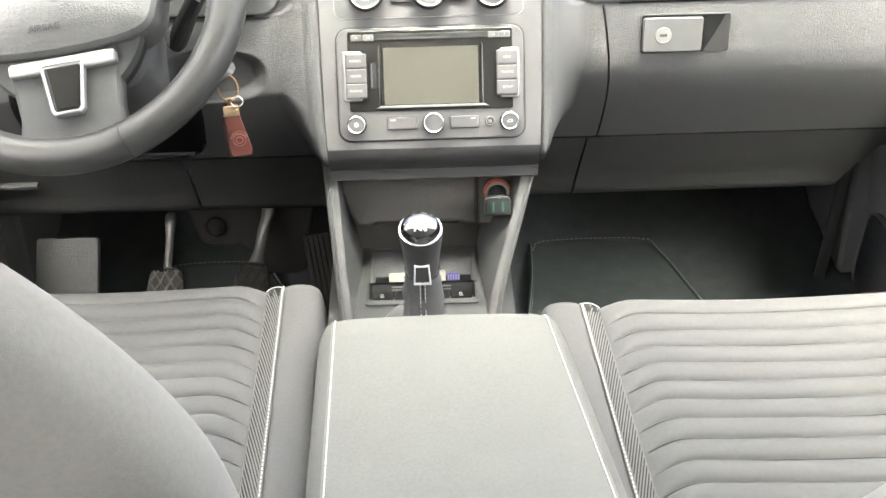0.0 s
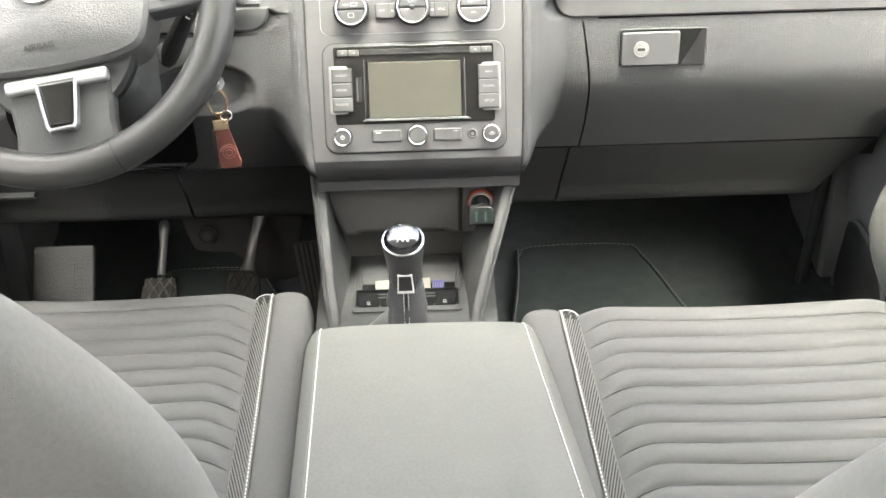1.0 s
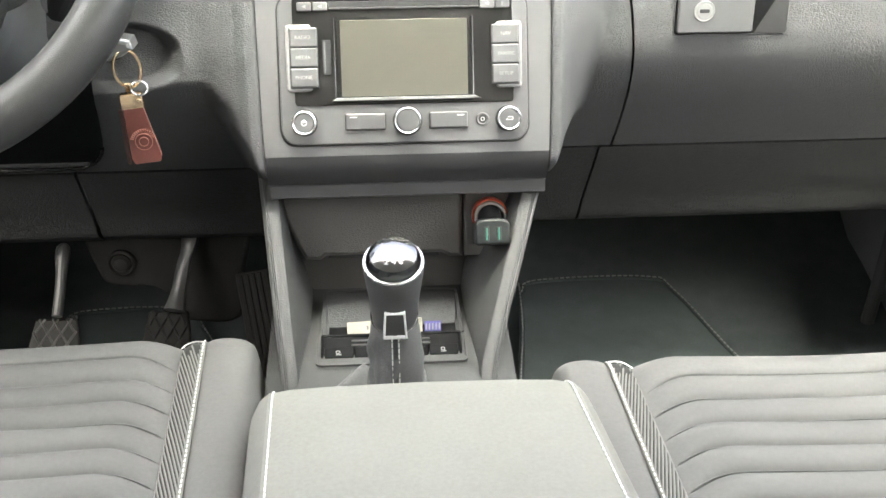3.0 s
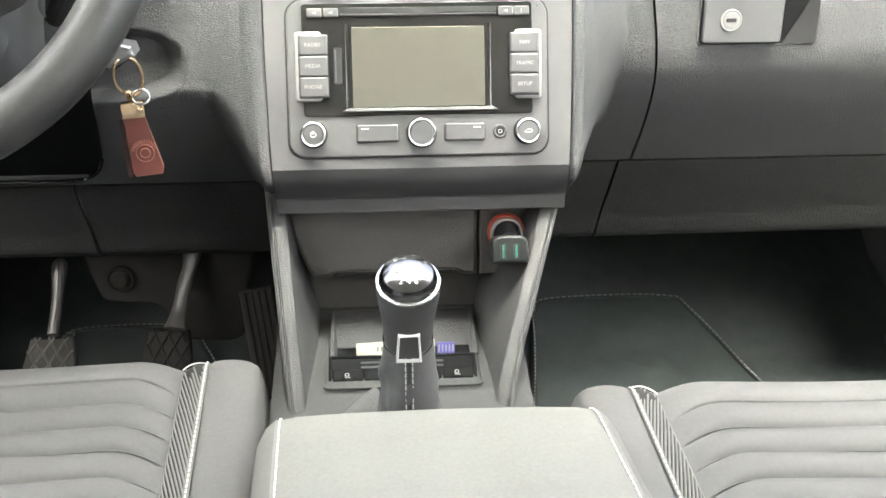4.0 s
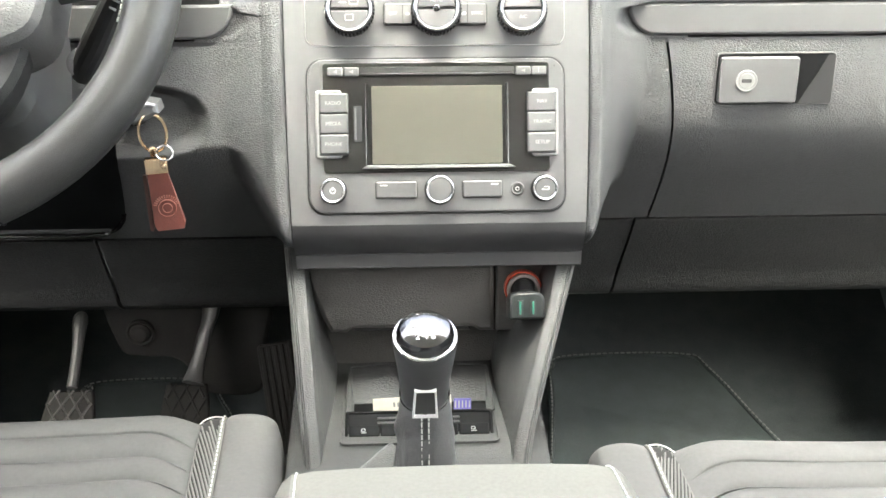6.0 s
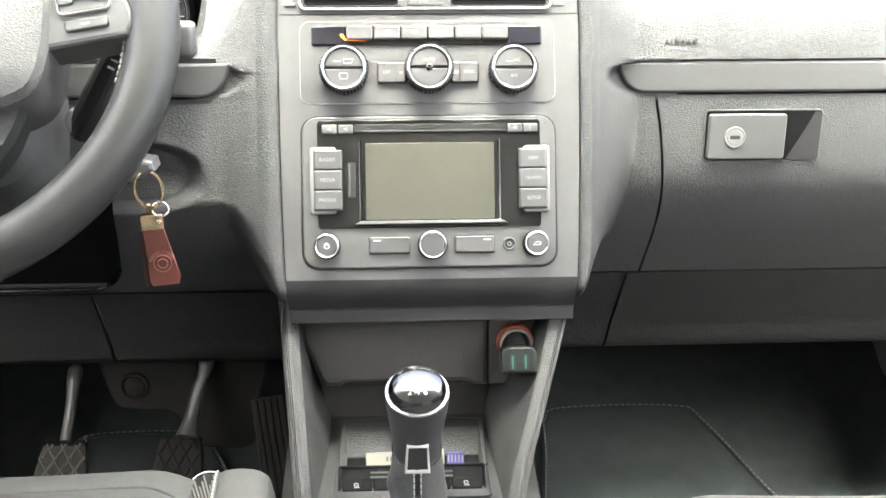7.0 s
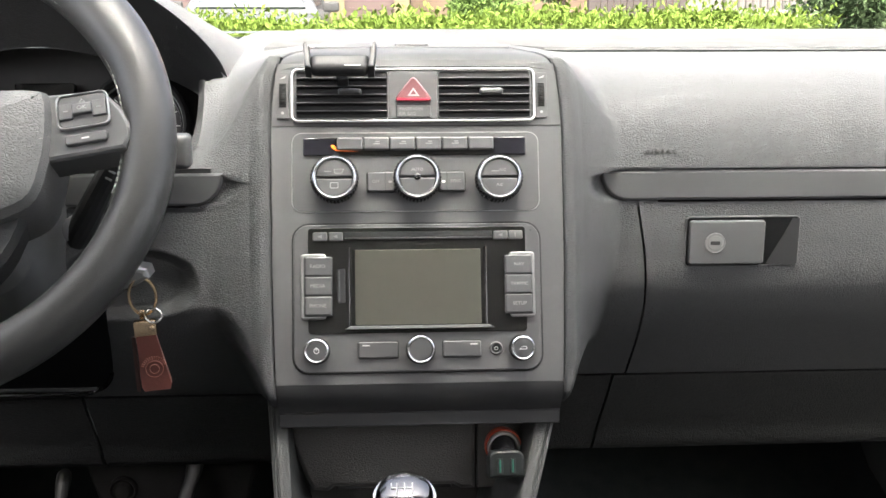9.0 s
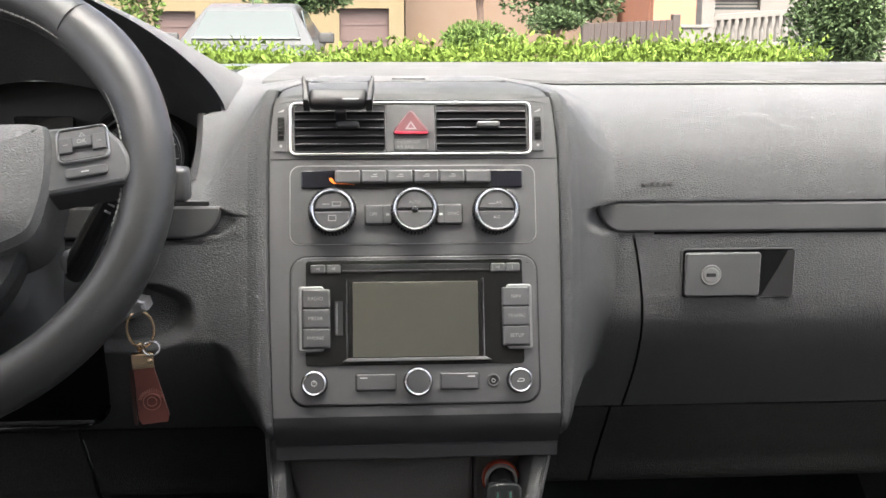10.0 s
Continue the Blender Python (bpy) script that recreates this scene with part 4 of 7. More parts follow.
k1, m1 = knob(-0.0874, 0.0108, 0.78, "silver-ringed power button")
part("mark", rim(circle(0, 0, 0.0024, 20), circle(0, 0, 0.0018, 20), 0.0098, 0.0101, m1, 0.0001), M_MARK, k1)
part("mark", plate(rrect(-0.0003, 0.0, 0.0003, 0.0030, 0.0001), 0.0098, 0.0102, m1, 0.0001), M_MARK, k1)
k2, m2 = knob(0.0002, 0.0122, 0.80, "silver-ringed round tuning knob")
k3, m3 = knob(0.0869, 0.0108, 0.78, "silver-ringed back button")
part("mark", rim([(-0.003, -0.0014), (0.0026, -0.0014), (0.0034, 0.0), (0.0026, 0.0014), (-0.001, 0.0014), (-0.001, 0.0014)], [(-0.003, -0.0009), (0.0023, -0.0009), (0.0028, 0.0), (0.0023, 0.0009), (-0.001, 0.0009), (-0.001, 0.0009)], 0.0098, 0.0101, m3, 0.0001), M_MARK, k3)
for u0, u1, mk in ((-0.0524, -0.0188, -0.049), (0.0192, 0.0518, 0.0425)):
    b = part("button", plate(rrect(u0, -0.0082, u1, 0.0056, 0.0016), 0.0, 0.0034, STACK, 0.0010), M_BTN, radio, "flat dark preset button")
    part("mark", plate(rrect(mk, 0.0020, mk + 0.0062, 0.0029, 0.0002), 0.0033, 0.0036, STACK, 0.0001), M_MARK, b)
    part("joint", rim(rrect(u0 - 0.0006, -0.0088, u1 + 0.0006, 0.0062, 0.002), rrect(u0, -0.0082, u1, 0.0056, 0.0016), 0.0, 0.0012, STACK, 0.0001), M_DARK, b)
aux = part("aux_socket", rim(circle(0.0646, -0.0015, 0.0058, 28), circle(0.0646, -0.0015, 0.0036, 28), 0.0, 0.0022, STACK, 0.0008), M_BTN, radio, "round headphone socket")
part("socket_hole", lathe([(0.0036, 0.0), (0.0036, 0.0012), (0.0001, 0.0012)], on_stack(0.0646, -0.0015), 24), M_DARK, aux)
part("socket_tip", rim(circle(0.0646, -0.0015, 0.0018, 20), circle(0.0646, -0.0015, 0.0011, 20), 0.001, 0.002, STACK, 0.0002), M_SILVER, aux)
part("pin_hole", lathe([(0.0006, 0.0008), (0.0006, 0.0012), (0.0001, 0.0012)], on_stack(0.0962, 0.0995), 10), M_DARK, radio)

# Phone holder clipped to the vent.
holder = thing("phone_holder", STACK @ Vector((-0.066, 0.236, 0.012)), "black empty phone holder clipped to the air vent", "phone holder")
PH = STACK @ Matrix.Translation((-0.0655, 0.2405, 0.020)) @ Matrix.Rotation(radians(-22), 4, "X")
part("body", box((0, -0.0005, 0), (0.0505, 0.0190, 0.014), 0.0062, PH, seg=4), M_HOLDER, holder, "glossy rounded body")
part("label", plate(rrect(0.004, -0.006, 0.018, -0.0045, 0.0004), 0.0062, 0.0068, PH, 0.0001), M_FAINT, holder)
for s in (-1, 1):
    jaw = [(s * 0.0240, -0.0085), (s * 0.0292, -0.0080), (s * 0.0300, 0.004), (s * 0.0312, 0.0150), (s * 0.0302, 0.0185), (s * 0.0285, 0.0185), (s * 0.0270, 0.0120), (s * 0.0252, 0.006)]
    part("jaw", plate(jaw if s > 0 else jaw[::-1], -0.007, 0.0085, PH, 0.0012), M_HOLDER, holder, "upright gripping jaw")
    part("jaw_pad", plate(rrect(s * 0.0262 - 0.0008, 0.004, s * 0.0262 + 0.0008, 0.014, 0.0006), -0.006, 0.0075, PH, 0.0006), M_RUBBER, holder)
part("clip", box((0.002, -0.009, -0.010), (0.010, 0.006, 0.012), 0.002, PH, seg=3), M_DARK, holder)


# ---- steering wheel, key, stalks ----
WC = Vector((-0.3430, 0.7720, 1.0070))
TILT = radians(33.5)
WF = frame_of(WC, (1, 0, 0), (0, math.sin(TILT), math.cos(TILT)), (0, -math.cos(TILT), math.sin(TILT))) @ Matrix.Scale(1.075, 4)
wheel = thing("steering_wheel", WC, "black leather steering wheel with silver trim and buttons", "steering wheel")
R = 0.163
WR = WF @ Matrix.Rotation(radians(8.5), 4, "Z")  # turned a little to the left
ring = []
for i in range(96):
    a = 2 * math.pi * i / 96
    c, s = math.cos(a), math.sin(a)
    swell = 1.0 + 0.16 * math.exp(-(((math.degrees(a) - 40 + 180) % 360 - 180) / 16) ** 2) + 0.16 * math.exp(-(((math.degrees(a) - 140 + 180) % 360 - 180) / 16) ** 2)
    ring.append([WF @ Vector(((R + 0.0178 * swell * math.cos(b)) * c, (R + 0.0178 * swell * math.cos(b)) * s, 0.0190 * math.sin(b))) for b in (2 * math.pi * j / 20 for j in range(20))])
part("rim", loft(ring, loop=True), M_LEATHER, wheel, "smooth worn black leather rim")
inner_seam = [WF @ Vector(((R - 0.0172) * math.cos(a), (R - 0.0172) * math.sin(a), 0.0075)) for a in (radians(-14 + 210 * i / 120) for i in range(121))]
part("stitching", dashes(inner_seam, 0.0048, 0.0040, 0.0008), M_THREADG, wheel, "grey cross stitching inside the rim")
for adeg in (52, 128, 246, 294):
    a = radians(adeg)
    part("seam", tube([WF @ Vector(((R + 0.0184 * math.cos(b)) * math.cos(a), (R + 0.0184 * math.cos(b)) * math.sin(a), 0.0196 * math.sin(b))) for b in (2 * math.pi * j / 24 for j in range(24))], 0.0006, 6, True), M_DARK, wheel)
hub = [(-0.107, 0.012), (-0.100, 0.024), (-0.06, 0.030), (0.0, 0.033), (0.06, 0.030), (0.100, 0.024), (0.107, 0.012), (0.106, -0.010), (0.101, -0.035), (0.090, -0.058), (0.064, -0.067), (0.03, -0.070), (0.0, -0.071), (-0.03, -0.070), (-0.064, -0.067), (-0.090, -0.058), (-0.101, -0.035), (-0.106, -0.010)][::-1]
hub = [(p.x * 0.94, p.y) for p in smooth([(a, b, 0) for a, b in hub], 64, True)]
part("airbag_cover", plate(hub, -0.03, 0.026, WR, 0.010, crown=0.012), M_HUB, wheel, "grained grey airbag cover")
lettering("embossed_word", "AIRBAG", 0.0085, WR @ Matrix.Translation((-0.006, -0.0500, 0.0325)) @ Matrix.Rotation(radians(10), 4, "X"), M_LOWER, wheel, 0.0004)
emblem = part("emblem", lathe([(0.0235, 0.030), (0.0235, 0.0392), (0.0225, 0.0402), (0.0195, 0.0402), (0.019, 0.0385)], WR @ Matrix.Translation((0.0, 0.012, 0)), 44, cap=(False, False)), M_CHROME, wheel, "plain round chrome emblem ring")
part("emblem_disc", lathe([(0.0192, 0.030), (0.0192, 0.0386), (0.0001, 0.0390)], WR @ Matrix.Translation((0.0, 0.012, 0)), 40), M_STRIP, emblem)
part("emblem_bar", plate(rrect(-0.012, 0.0105, 0.012, 0.0135, 0.001), 0.0380, 0.0398, WR, 0.0004), M_CHROME, emblem)
part("boss", lathe([(0.060, -0.075), (0.078, -0.05), (0.094, -0.022), (0.099, 0.0), (0.096, 0.008)], WR @ Matrix.Translation((0.0, -0.040, 0.0)) @ Matrix.Diagonal((0.80, 0.80, 1.0, 1.0)), 48), M_DECK, wheel, "dark column boss")
for s in (-1, 1):
    sp = [(s * 0.092, 0.0215), (s * 0.125, 0.0205), (s * 0.139, 0.015), (s * 0.148, 0.003), (s * 0.1525, -0.0095), (s * 0.1525, -0.019), (s * 0.148, -0.0275), (s * 0.091, -0.0300)]
    spoke = part("side_spoke", plate(sp if s < 0 else sp[::-1], -0.010, 0.0165, WR, 0.003), M_STRIP, wheel, "dark spoke with buttons")
    x0, x1 = sorted((s * 0.1050, s * 0.1385))
    SF = WR @ Matrix.Rotation(radians(1.5 * s), 4, "Z")
    fo, fi = rrect(x0 - 0.001, -0.0120, x1 + 0.001, 0.0145, 0.005), rrect(x0 + 0.0003, -0.0107, x1 - 0.0003, 0.0132, 0.0042)
    part("button_frame", rim(fo, fi, 0.015, 0.0192, SF, 0.0006), M_SILVER, spoke)
    part("button_pad", plate(fi, 0.015, 0.0182, SF, 0.001), M_BTN, spoke)
    ok = part("button", plate(rrect((x0 + x1) / 2 - 0.0068, -0.0022, (x0 + x1) / 2 + 0.0068, 0.0058, 0.0012), 0.017, 0.0212, SF, 0.0010), M_BTN, spoke)
    if s > 0:
        lettering("word", "OK", 0.0045, SF @ Matrix.Translation(((x0 + x1) / 2, 0.0018, 0.0213)), M_FAINT, ok)
    for bx in (x0 + 0.0055, x1 - 0.0055):
        b = part("button", plate(rrect(bx - 0.0048, -0.005, bx + 0.0048, 0.0072, 0.001), 0.017, 0.0198, SF, 0.0008), M_BTN, spoke)
        part("mark", plate(rrect(bx - 0.0016, 0.0008, bx + 0.0016, 0.0016, 0.0002), 0.0197, 0.0201, SF, 0.0001), M_FAINT, b)
    part("mark", rim([((x0 + x1) / 2 - 0.0024, 0.0072), ((x0 + x1) / 2 + 0.0024, 0.0072), ((x0 + x1) / 2, 0.0102)], [((x0 + x1) / 2 - 0.0014, 0.0077), ((x0 + x1) / 2 + 0.0014, 0.0077), ((x0 + x1) / 2, 0.0095)], 0.0181, 0.0184, SF, 0.0001), M_FAINT, spoke)
    lowb = part("button", plate(rrect(x0 + 0.003, -0.0240, x1 - 0.002, -0.0165, 0.0025), 0.015, 0.0192, SF, 0.0010), M_BTN, spoke)
    part("mark", plate(rrect((x0 + x1) / 2 - 0.0026, -0.0208, (x0 + x1) / 2 + 0.0026, -0.0199, 0.0003), 0.0191, 0.0194, SF, 0.0001), M_MARK, lowb)
# Lower spoke: silver yoke round black inserts.
low = [(-0.052, -0.055), (0.052, -0.055), (0.051, -0.085), (0.047, -0.125), (0.052, -0.158), (-0.052, -0.158), (-0.047, -0.125), (-0.051, -0.085)]
part("lower_spoke", plate(low[::-1], -0.008, 0.010, WR, 0.004), M_DECK, wheel, "dark lower spoke")
part("silver_yoke", plate(rrect(-0.0495, -0.0870, 0.0495, -0.0735, 0.004), 0.004, 0.0185, WR, 0.003), M_SILVER, wheel, "satin silver yoke")
vo = [(-0.0205, -0.080), (0.0205, -0.080), (0.0150, -0.125), (0.012, -0.129), (-0.012, -0.129), (-0.0150, -0.125)][::-1]
vi = [(-0.0172, -0.0825), (0.0172, -0.0825), (0.0122, -0.1228), (0.0102, -0.1256), (-0.0102, -0.1256), (-0.0122, -0.1228)][::-1]
arm = part("yoke_arm", rim(vo, vi, 0.006, 0.0205, WR, 0.0012), M_SILVER, wheel, "silver loop of the lower spoke")
part("insert", plate(vi, 0.006, 0.0195, WR, 0.003), M_BLACK, arm)

column = thing("steering_column", (WC.x, 0.78, 0.95), "black plastic steering column shroud with stalks", "steering column")
AX = (WF.to_3x3() @ Vector((0, 0, -1)))
shroud = []
for d, hw, hu, hd in ((0.035, 0.060, 0.045, 0.070), (0.06, 0.070, 0.050, 0.085), (0.12, 0.072, 0.050, 0.095), (0.20, 0.066, 0.046, 0.09), (0.27, 0.06, 0.04, 0.08)):
    c = WC + AX * d
    shroud.append([WF.to_3x3() @ Vector((x, y, 0)) + c for x, y in rrect(-hw, -hd, hw, hu, 0.028, 6)])
part("shroud", loft(shroud), M_BOSS, column, "dark grey shroud")
stalk = [(-0.28, 0.845, 0.985), (-0.24, 0.85, 0.988), (-0.19, 0.857, 0.992), (-0.166, 0.86, 0.9935)]
part("stalk", tube(smooth(stalk, 16), [0.009 + 0.002 * (i > 10) for i in range(16)], 12, flat=0.8), M_STRIP, column, "grey indicator stalk")
part("stalk_end", box((-0.1625, 0.862, 0.9935), (0.017, 0.020, 0.029), 0.005, seg=4), M_STACK, column, "square grey stalk end")
lever = [(-0.249, 0.845, 0.920), (-0.238, 0.836, 0.940), (-0.222, 0.828, 0.967), (-0.205, 0.820, 0.993), (-0.198, 0.817, 1.003)]
part("stalk", tube(smooth(lever, 14), [0.008, 0.0105, 0.011, 0.011, 0.0108, 0.0105, 0.010, 0.0098, 0.0096, 0.0094, 0.0092, 0.009, 0.0088, 0.008], 14), M_DARK, column, "black wiper stalk")
for k in range(4):
    mk = Vector((-0.2005 - 0.0035 * k, 0.8115 + 0.0008 * k, 0.996 - 0.0058 * k))
    part("stalk_mark", plate(rrect(-0.0028, -0.0009, 0.0028, 0.0009, 0.0003), 0.0, 0.0004, frame_of(mk, (0.85, 0.1, -0.5), (0.5, 0.1, 0.85), (0.1, -1, 0)), 0.0001), M_FAINT, column)
part("stalk_root", lathe([(0.013, -0.004), (0.013, 0.004), (0.010, 0.008), (0.006, 0.009)], frame_of((-0.245, 0.842, 0.932), (0.8, 0.0, -0.6), (0.6, 0, 0.8), (0, -1, 0)), 24), M_CHROME, column, "bright collar of the stalk")

# Ignition key, ring and leather fob.
KY = 0.80
key = thing("key_bunch", (-0.187, KY, 0.81), "car key in the ignition with brass ring and red-brown leather fob", "keys")
IGN = frame_of((-0.2065, 0.83, 0.888), (1, 0, 0), (0, 0, 1), (0, -1, 0))
part("lock_barrel", lathe([(0.0125, -0.09), (0.0125, -0.022), (0.011, -0.018), (0.008, -0.018), (0.007, -0.02)], IGN, 28), M_DARK, key, "black ignition lock")
part("key_head", box((0.008, 0.005, 0.016), (0.030, 0.012, 0.034), 0.004, IGN @ Matrix.Rotation(radians(12), 4, "Z"), seg=3), M_BLACK, key, "black key head")
part("key_cap", plate([(-0.010, -0.011), (0.001, -0.007), (0.011, -0.001), (0.009, 0.006), (-0.002, 0.008), (-0.013, -0.002)], 0.014, 0.036, IGN @ Matrix.Translation((0.0215, 0.0135, 0)), 0.0035), M_KEYMETAL, key, "worn metal end of the key")
rc = Vector((-0.1815, KY, 0.8840))
part("split_ring", tube([rc + Vector((0.0100 * math.cos(a), -0.004 * math.sin(a) + 0.003 * math.cos(a), 0.0160 * math.sin(a))) for a in (2 * math.pi * i / 40 for i in range(40))], 0.0013, 8, True, up=(0, 1, 0)), M_GOLD, key, "brass split ring")
part("link", tube([Vector((-0.1735, KY - 0.002, 0.8685)) + Vector((0.0065 * math.cos(a), 0.001 * math.sin(a), 0.0055 * math.sin(a))) for a in (2 * math.pi * i / 28 for i in range(28))], 0.0009, 8, True, up=(0, 1, 0)), M_CHROME, key, "small steel link")
part("loop", tube(smooth([(-0.1835, KY, 0.866), (-0.1830, KY - 0.004, 0.872), (-0.1810, KY - 0.004, 0.8725), (-0.1800, KY, 0.866)], 12), 0.0016, 8, up=(0, 1, 0)), M_GOLD, key)
FB = frame_of((-0.1812, KY, 0.858), (0.98, 0.17, 0.05), (-0.06, 0.0, 1.0), (0.17, -0.98, 0.0))
part("clasp", box((0, 0, 0), (0.0180, 0.0130, 0.0085), 0.0016, FB, seg=3), M_GOLD, key, "brass clasp")
part("rivet", lathe([(0.0022, 0.0), (0.0022, 0.0008), (0.0012, 0.0014), (0.0001, 0.0015)], FB @ Matrix.Translation((0.0055, 0, 0.0042)), 14), M_GOLD, key)
strap = []
for k in range(12):
    f = k / 11
    hwid = 0.0077 + 0.0046 * f - 0.0022 * max(0.0, (f - 0.9) / 0.1) ** 2
    strap.append([FB @ Vector((x + 0.004 * f, -0.006 - 0.046 * f, w * (1 + 1.2 * f))) for x, w in ((-hwid, -0.0026), (hwid, -0.0026), (hwid + 0.0003, 0.0), (hwid, 0.0026), (-hwid, 0.0026), (-hwid - 0.0003, 0.0))])
part("leather_fob", loft(strap), M_TAN, key, "red-brown embossed leather strap")
part("fob_edge", loft([[FB @ Vector((-0.0087 - 0.0047 * f + 0.004 * f + dx, -0.007 - 0.045 * f, w)) for dx, w in ((0, -0.003 - 0.003 * f), (-0.003, -0.002 - 0.002 * f), (-0.003, 0.003 * f), (0, 0.002 + 0.003 * f))] for f in (0, 0.3, 0.6, 1.0)]), M_TANEDGE, key)
emb = bmesh.new()
fm = FB @ Matrix.Translation((0.0035, -0.031, 0.0052)) @ Matrix.Rotation(radians(4), 4, "X")
rim(circle(0, -0.003, 0.0072, 28), circle(0, -0.003, 0.0066, 28), -0.001, 0.0006, fm, 0.0001, emb)
rim(circle(0, -0.003, 0.0040, 20), circle(0, -0.003, 0.0035, 20), -0.001, 0.0006, fm, 0.0001, emb)
for k in range(14):
    a = radians(20 + 140 * k / 13)
    plate([((0.0082 + dr) * math.cos(a) - ds * math.sin(a), -0.003 + (0.0082 + dr) * math.sin(a) + ds * math.cos(a)) for dr, ds in ((0, -0.0003), (0.0026, -0.0003), (0.0026, 0.0003), (0, 0.0003))], -0.001, 0.0005, fm, 0.0001, emb)
part("embossing", emb, mat("pale_embossing", (0.24, 0.10, 0.075), 0.6), key, "round embossed mark")


key.location += Vector((-0.0060, 0.0, 0.0020))

# ---- centre console ----
console = thing("centre_console", (XC, 0.75, 0.55), "dark grey plastic centre console with wrapped side struts", "console")
# Drawer and socket panel under the stack.
DRF = frame_of((XC, 0.857, 0.72), (1, 0, 0), (0, 0.16, 0.987), (0, -0.987, 0.16))
part("recess_wall", sheet([[Vector((x, y, z)) for y, z in ((0.90, 0.78), (0.89, 0.70), (0.885, 0.66), (0.885, 0.60))] for x in (-0.075, 0.035, 0.125)], 0.004), M_DRAWER, console, "dark wall of the recess")
drawer_o = [(-0.118, 0.034), (-0.114, 0.010), (-0.103, -0.020), (-0.096, -0.033), (-0.082, -0.034), (-0.077, -0.030), (0.030, -0.030), (0.037, -0.034), (0.0500, -0.034), (0.0500, 0.034)]
drawer = thing("storage_drawer", (XC, 0.857, 0.72), "dark grey closed storage drawer under the radio", "drawer")
part("front", plate(drawer_o, -0.012, 0.0, DRF, 0.004), M_DRAWER, drawer)
part("pull_lip", plate([(-0.076, -0.0335), (0.029, -0.0335), (0.027, -0.0295), (-0.074, -0.0295)], -0.012, -0.004, DRF, 0.001), M_DARK, drawer, "finger hollow under the drawer edge")
part("socket_panel", plate([(0.0515, -0.034), (0.096, -0.034), (0.108, 0.0), (0.112, 0.034), (0.0515, 0.034)], -0.012, -0.001, DRF, 0.002), M_DRAWER, console)
# Tray and switch panel.
deck = [[Vector((x, y, z)) for x in (-0.092, -0.088, -0.055, 0.0, 0.035, 0.07, 0.085, 0.117, 0.121)] for y, z in ((0.885, 0.640), (0.863, 0.636), (0.80, 0.634), (0.757, 0.630), (0.74, 0.626), (0.70, 0.612), (0.66, 0.600), (0.60, 0.592), (0.50, 0.59))]
part("deck", sheet(deck, 0.004), M_DECK, console, "grey console deck")
part("deck_side", sheet([[Vector((-0.092, y, z)) for z in (0.636 - (0.885 - y) * 0.2, 0.50, 0.39)] for y in (0.885, 0.75, 0.6, 0.3)], 0.004), M_LOWER, console)
part("deck_side", sheet([[Vector((0.121, y, z)) for z in (0.636 - (0.885 - y) * 0.2, 0.50, 0.39)] for y in (0.885, 0.75, 0.6, 0.3)], 0.004), M_LOWER, console)
TF = frame_of((0.016, 0.80, 0.6345), (1, 0, 0), (0, 1, 0.02), (0, -0.02, 1))
part("tray_frame", rim(rrect(-0.067, -0.047, 0.066, 0.064, 0.006), rrect(-0.0655, -0.0455, 0.0645, 0.0625, 0.005), -0.002, 0.0003, TF, 0.0002), M_DECK, console)
# The tray sits on the deck; dark colours paint the shade of a recess.
part("tray_pit", plate(rrect(-0.060, 0.002, 0.0625, 0.060, 0.006), -0.002, 0.0006, TF, 0.0002), M_PIT, console, "coin tray floor, recess shade painted black")
part("tray_wall", sheet([[TF @ Vector((u * w + 0.001, v, h)) for u in (-1.0, -0.97, -0.9, -0.5, 0.0, 0.5, 0.9, 0.97, 1.0)] for v, h, w in ((0.016, 0.0012, 0.0585), (0.022, 0.0022, 0.0585), (0.034, 0.0056, 0.0595), (0.048, 0.0098, 0.0605), (0.058, 0.0125, 0.0610))], 0.002), M_LOWER, console, "back wall of the tray, darkened as if in a recess")
for s in (-1, 1):
    part("tray_side", sheet([[TF @ Vector((0.001 + s * w, v, h)) for w, h in ((0.0575, 0.001), (0.0605, 0.001 + 0.2 * max(0.0, v)), (0.0635, 0.0012 + 0.205 * max(0.0, v)))] for v in (0.0, 0.02, 0.04, 0.060)], 0.001), M_LOWER, console)
part("tray_edge", tube([TF @ Vector(p) for p in smooth([(-0.0630, 0.0, 0.0015), (-0.0625, 0.03, 0.007), (-0.0615, 0.056, 0.0122), (-0.058, 0.0605, 0.0130), (-0.03, 0.0625, 0.0134), (0.0, 0.0632, 0.0136), (0.032, 0.0625, 0.0134), (0.060, 0.0605, 0.0130), (0.0635, 0.056, 0.0122), (0.0645, 0.03, 0.007), (0.065, 0.0, 0.0015)], 60)], 0.0009, 6), M_DECK, console)
switches = thing("switch_panel", (0.016, 0.785, 0.636), "black switch panel with two labelled buttons", "switch panel")
SWF = frame_of((0.016, 0.783, 0.6365), (1, 0, 0), (0, 0.9, 0.436), (0, -0.436, 0.9))
part("base", plate(rrect(-0.062, -0.0175, 0.061, 0.0095, 0.002), -0.006, 0.0, SWF, 0.0008), M_PIT, switches)
part("frame", rim(rrect(-0.063, -0.0190, 0.062, 0.0105, 0.002), rrect(-0.0605, -0.0165, 0.0595, 0.0080, 0.0015), -0.004, 0.0012, SWF, 0.0005), M_PIT, switches)
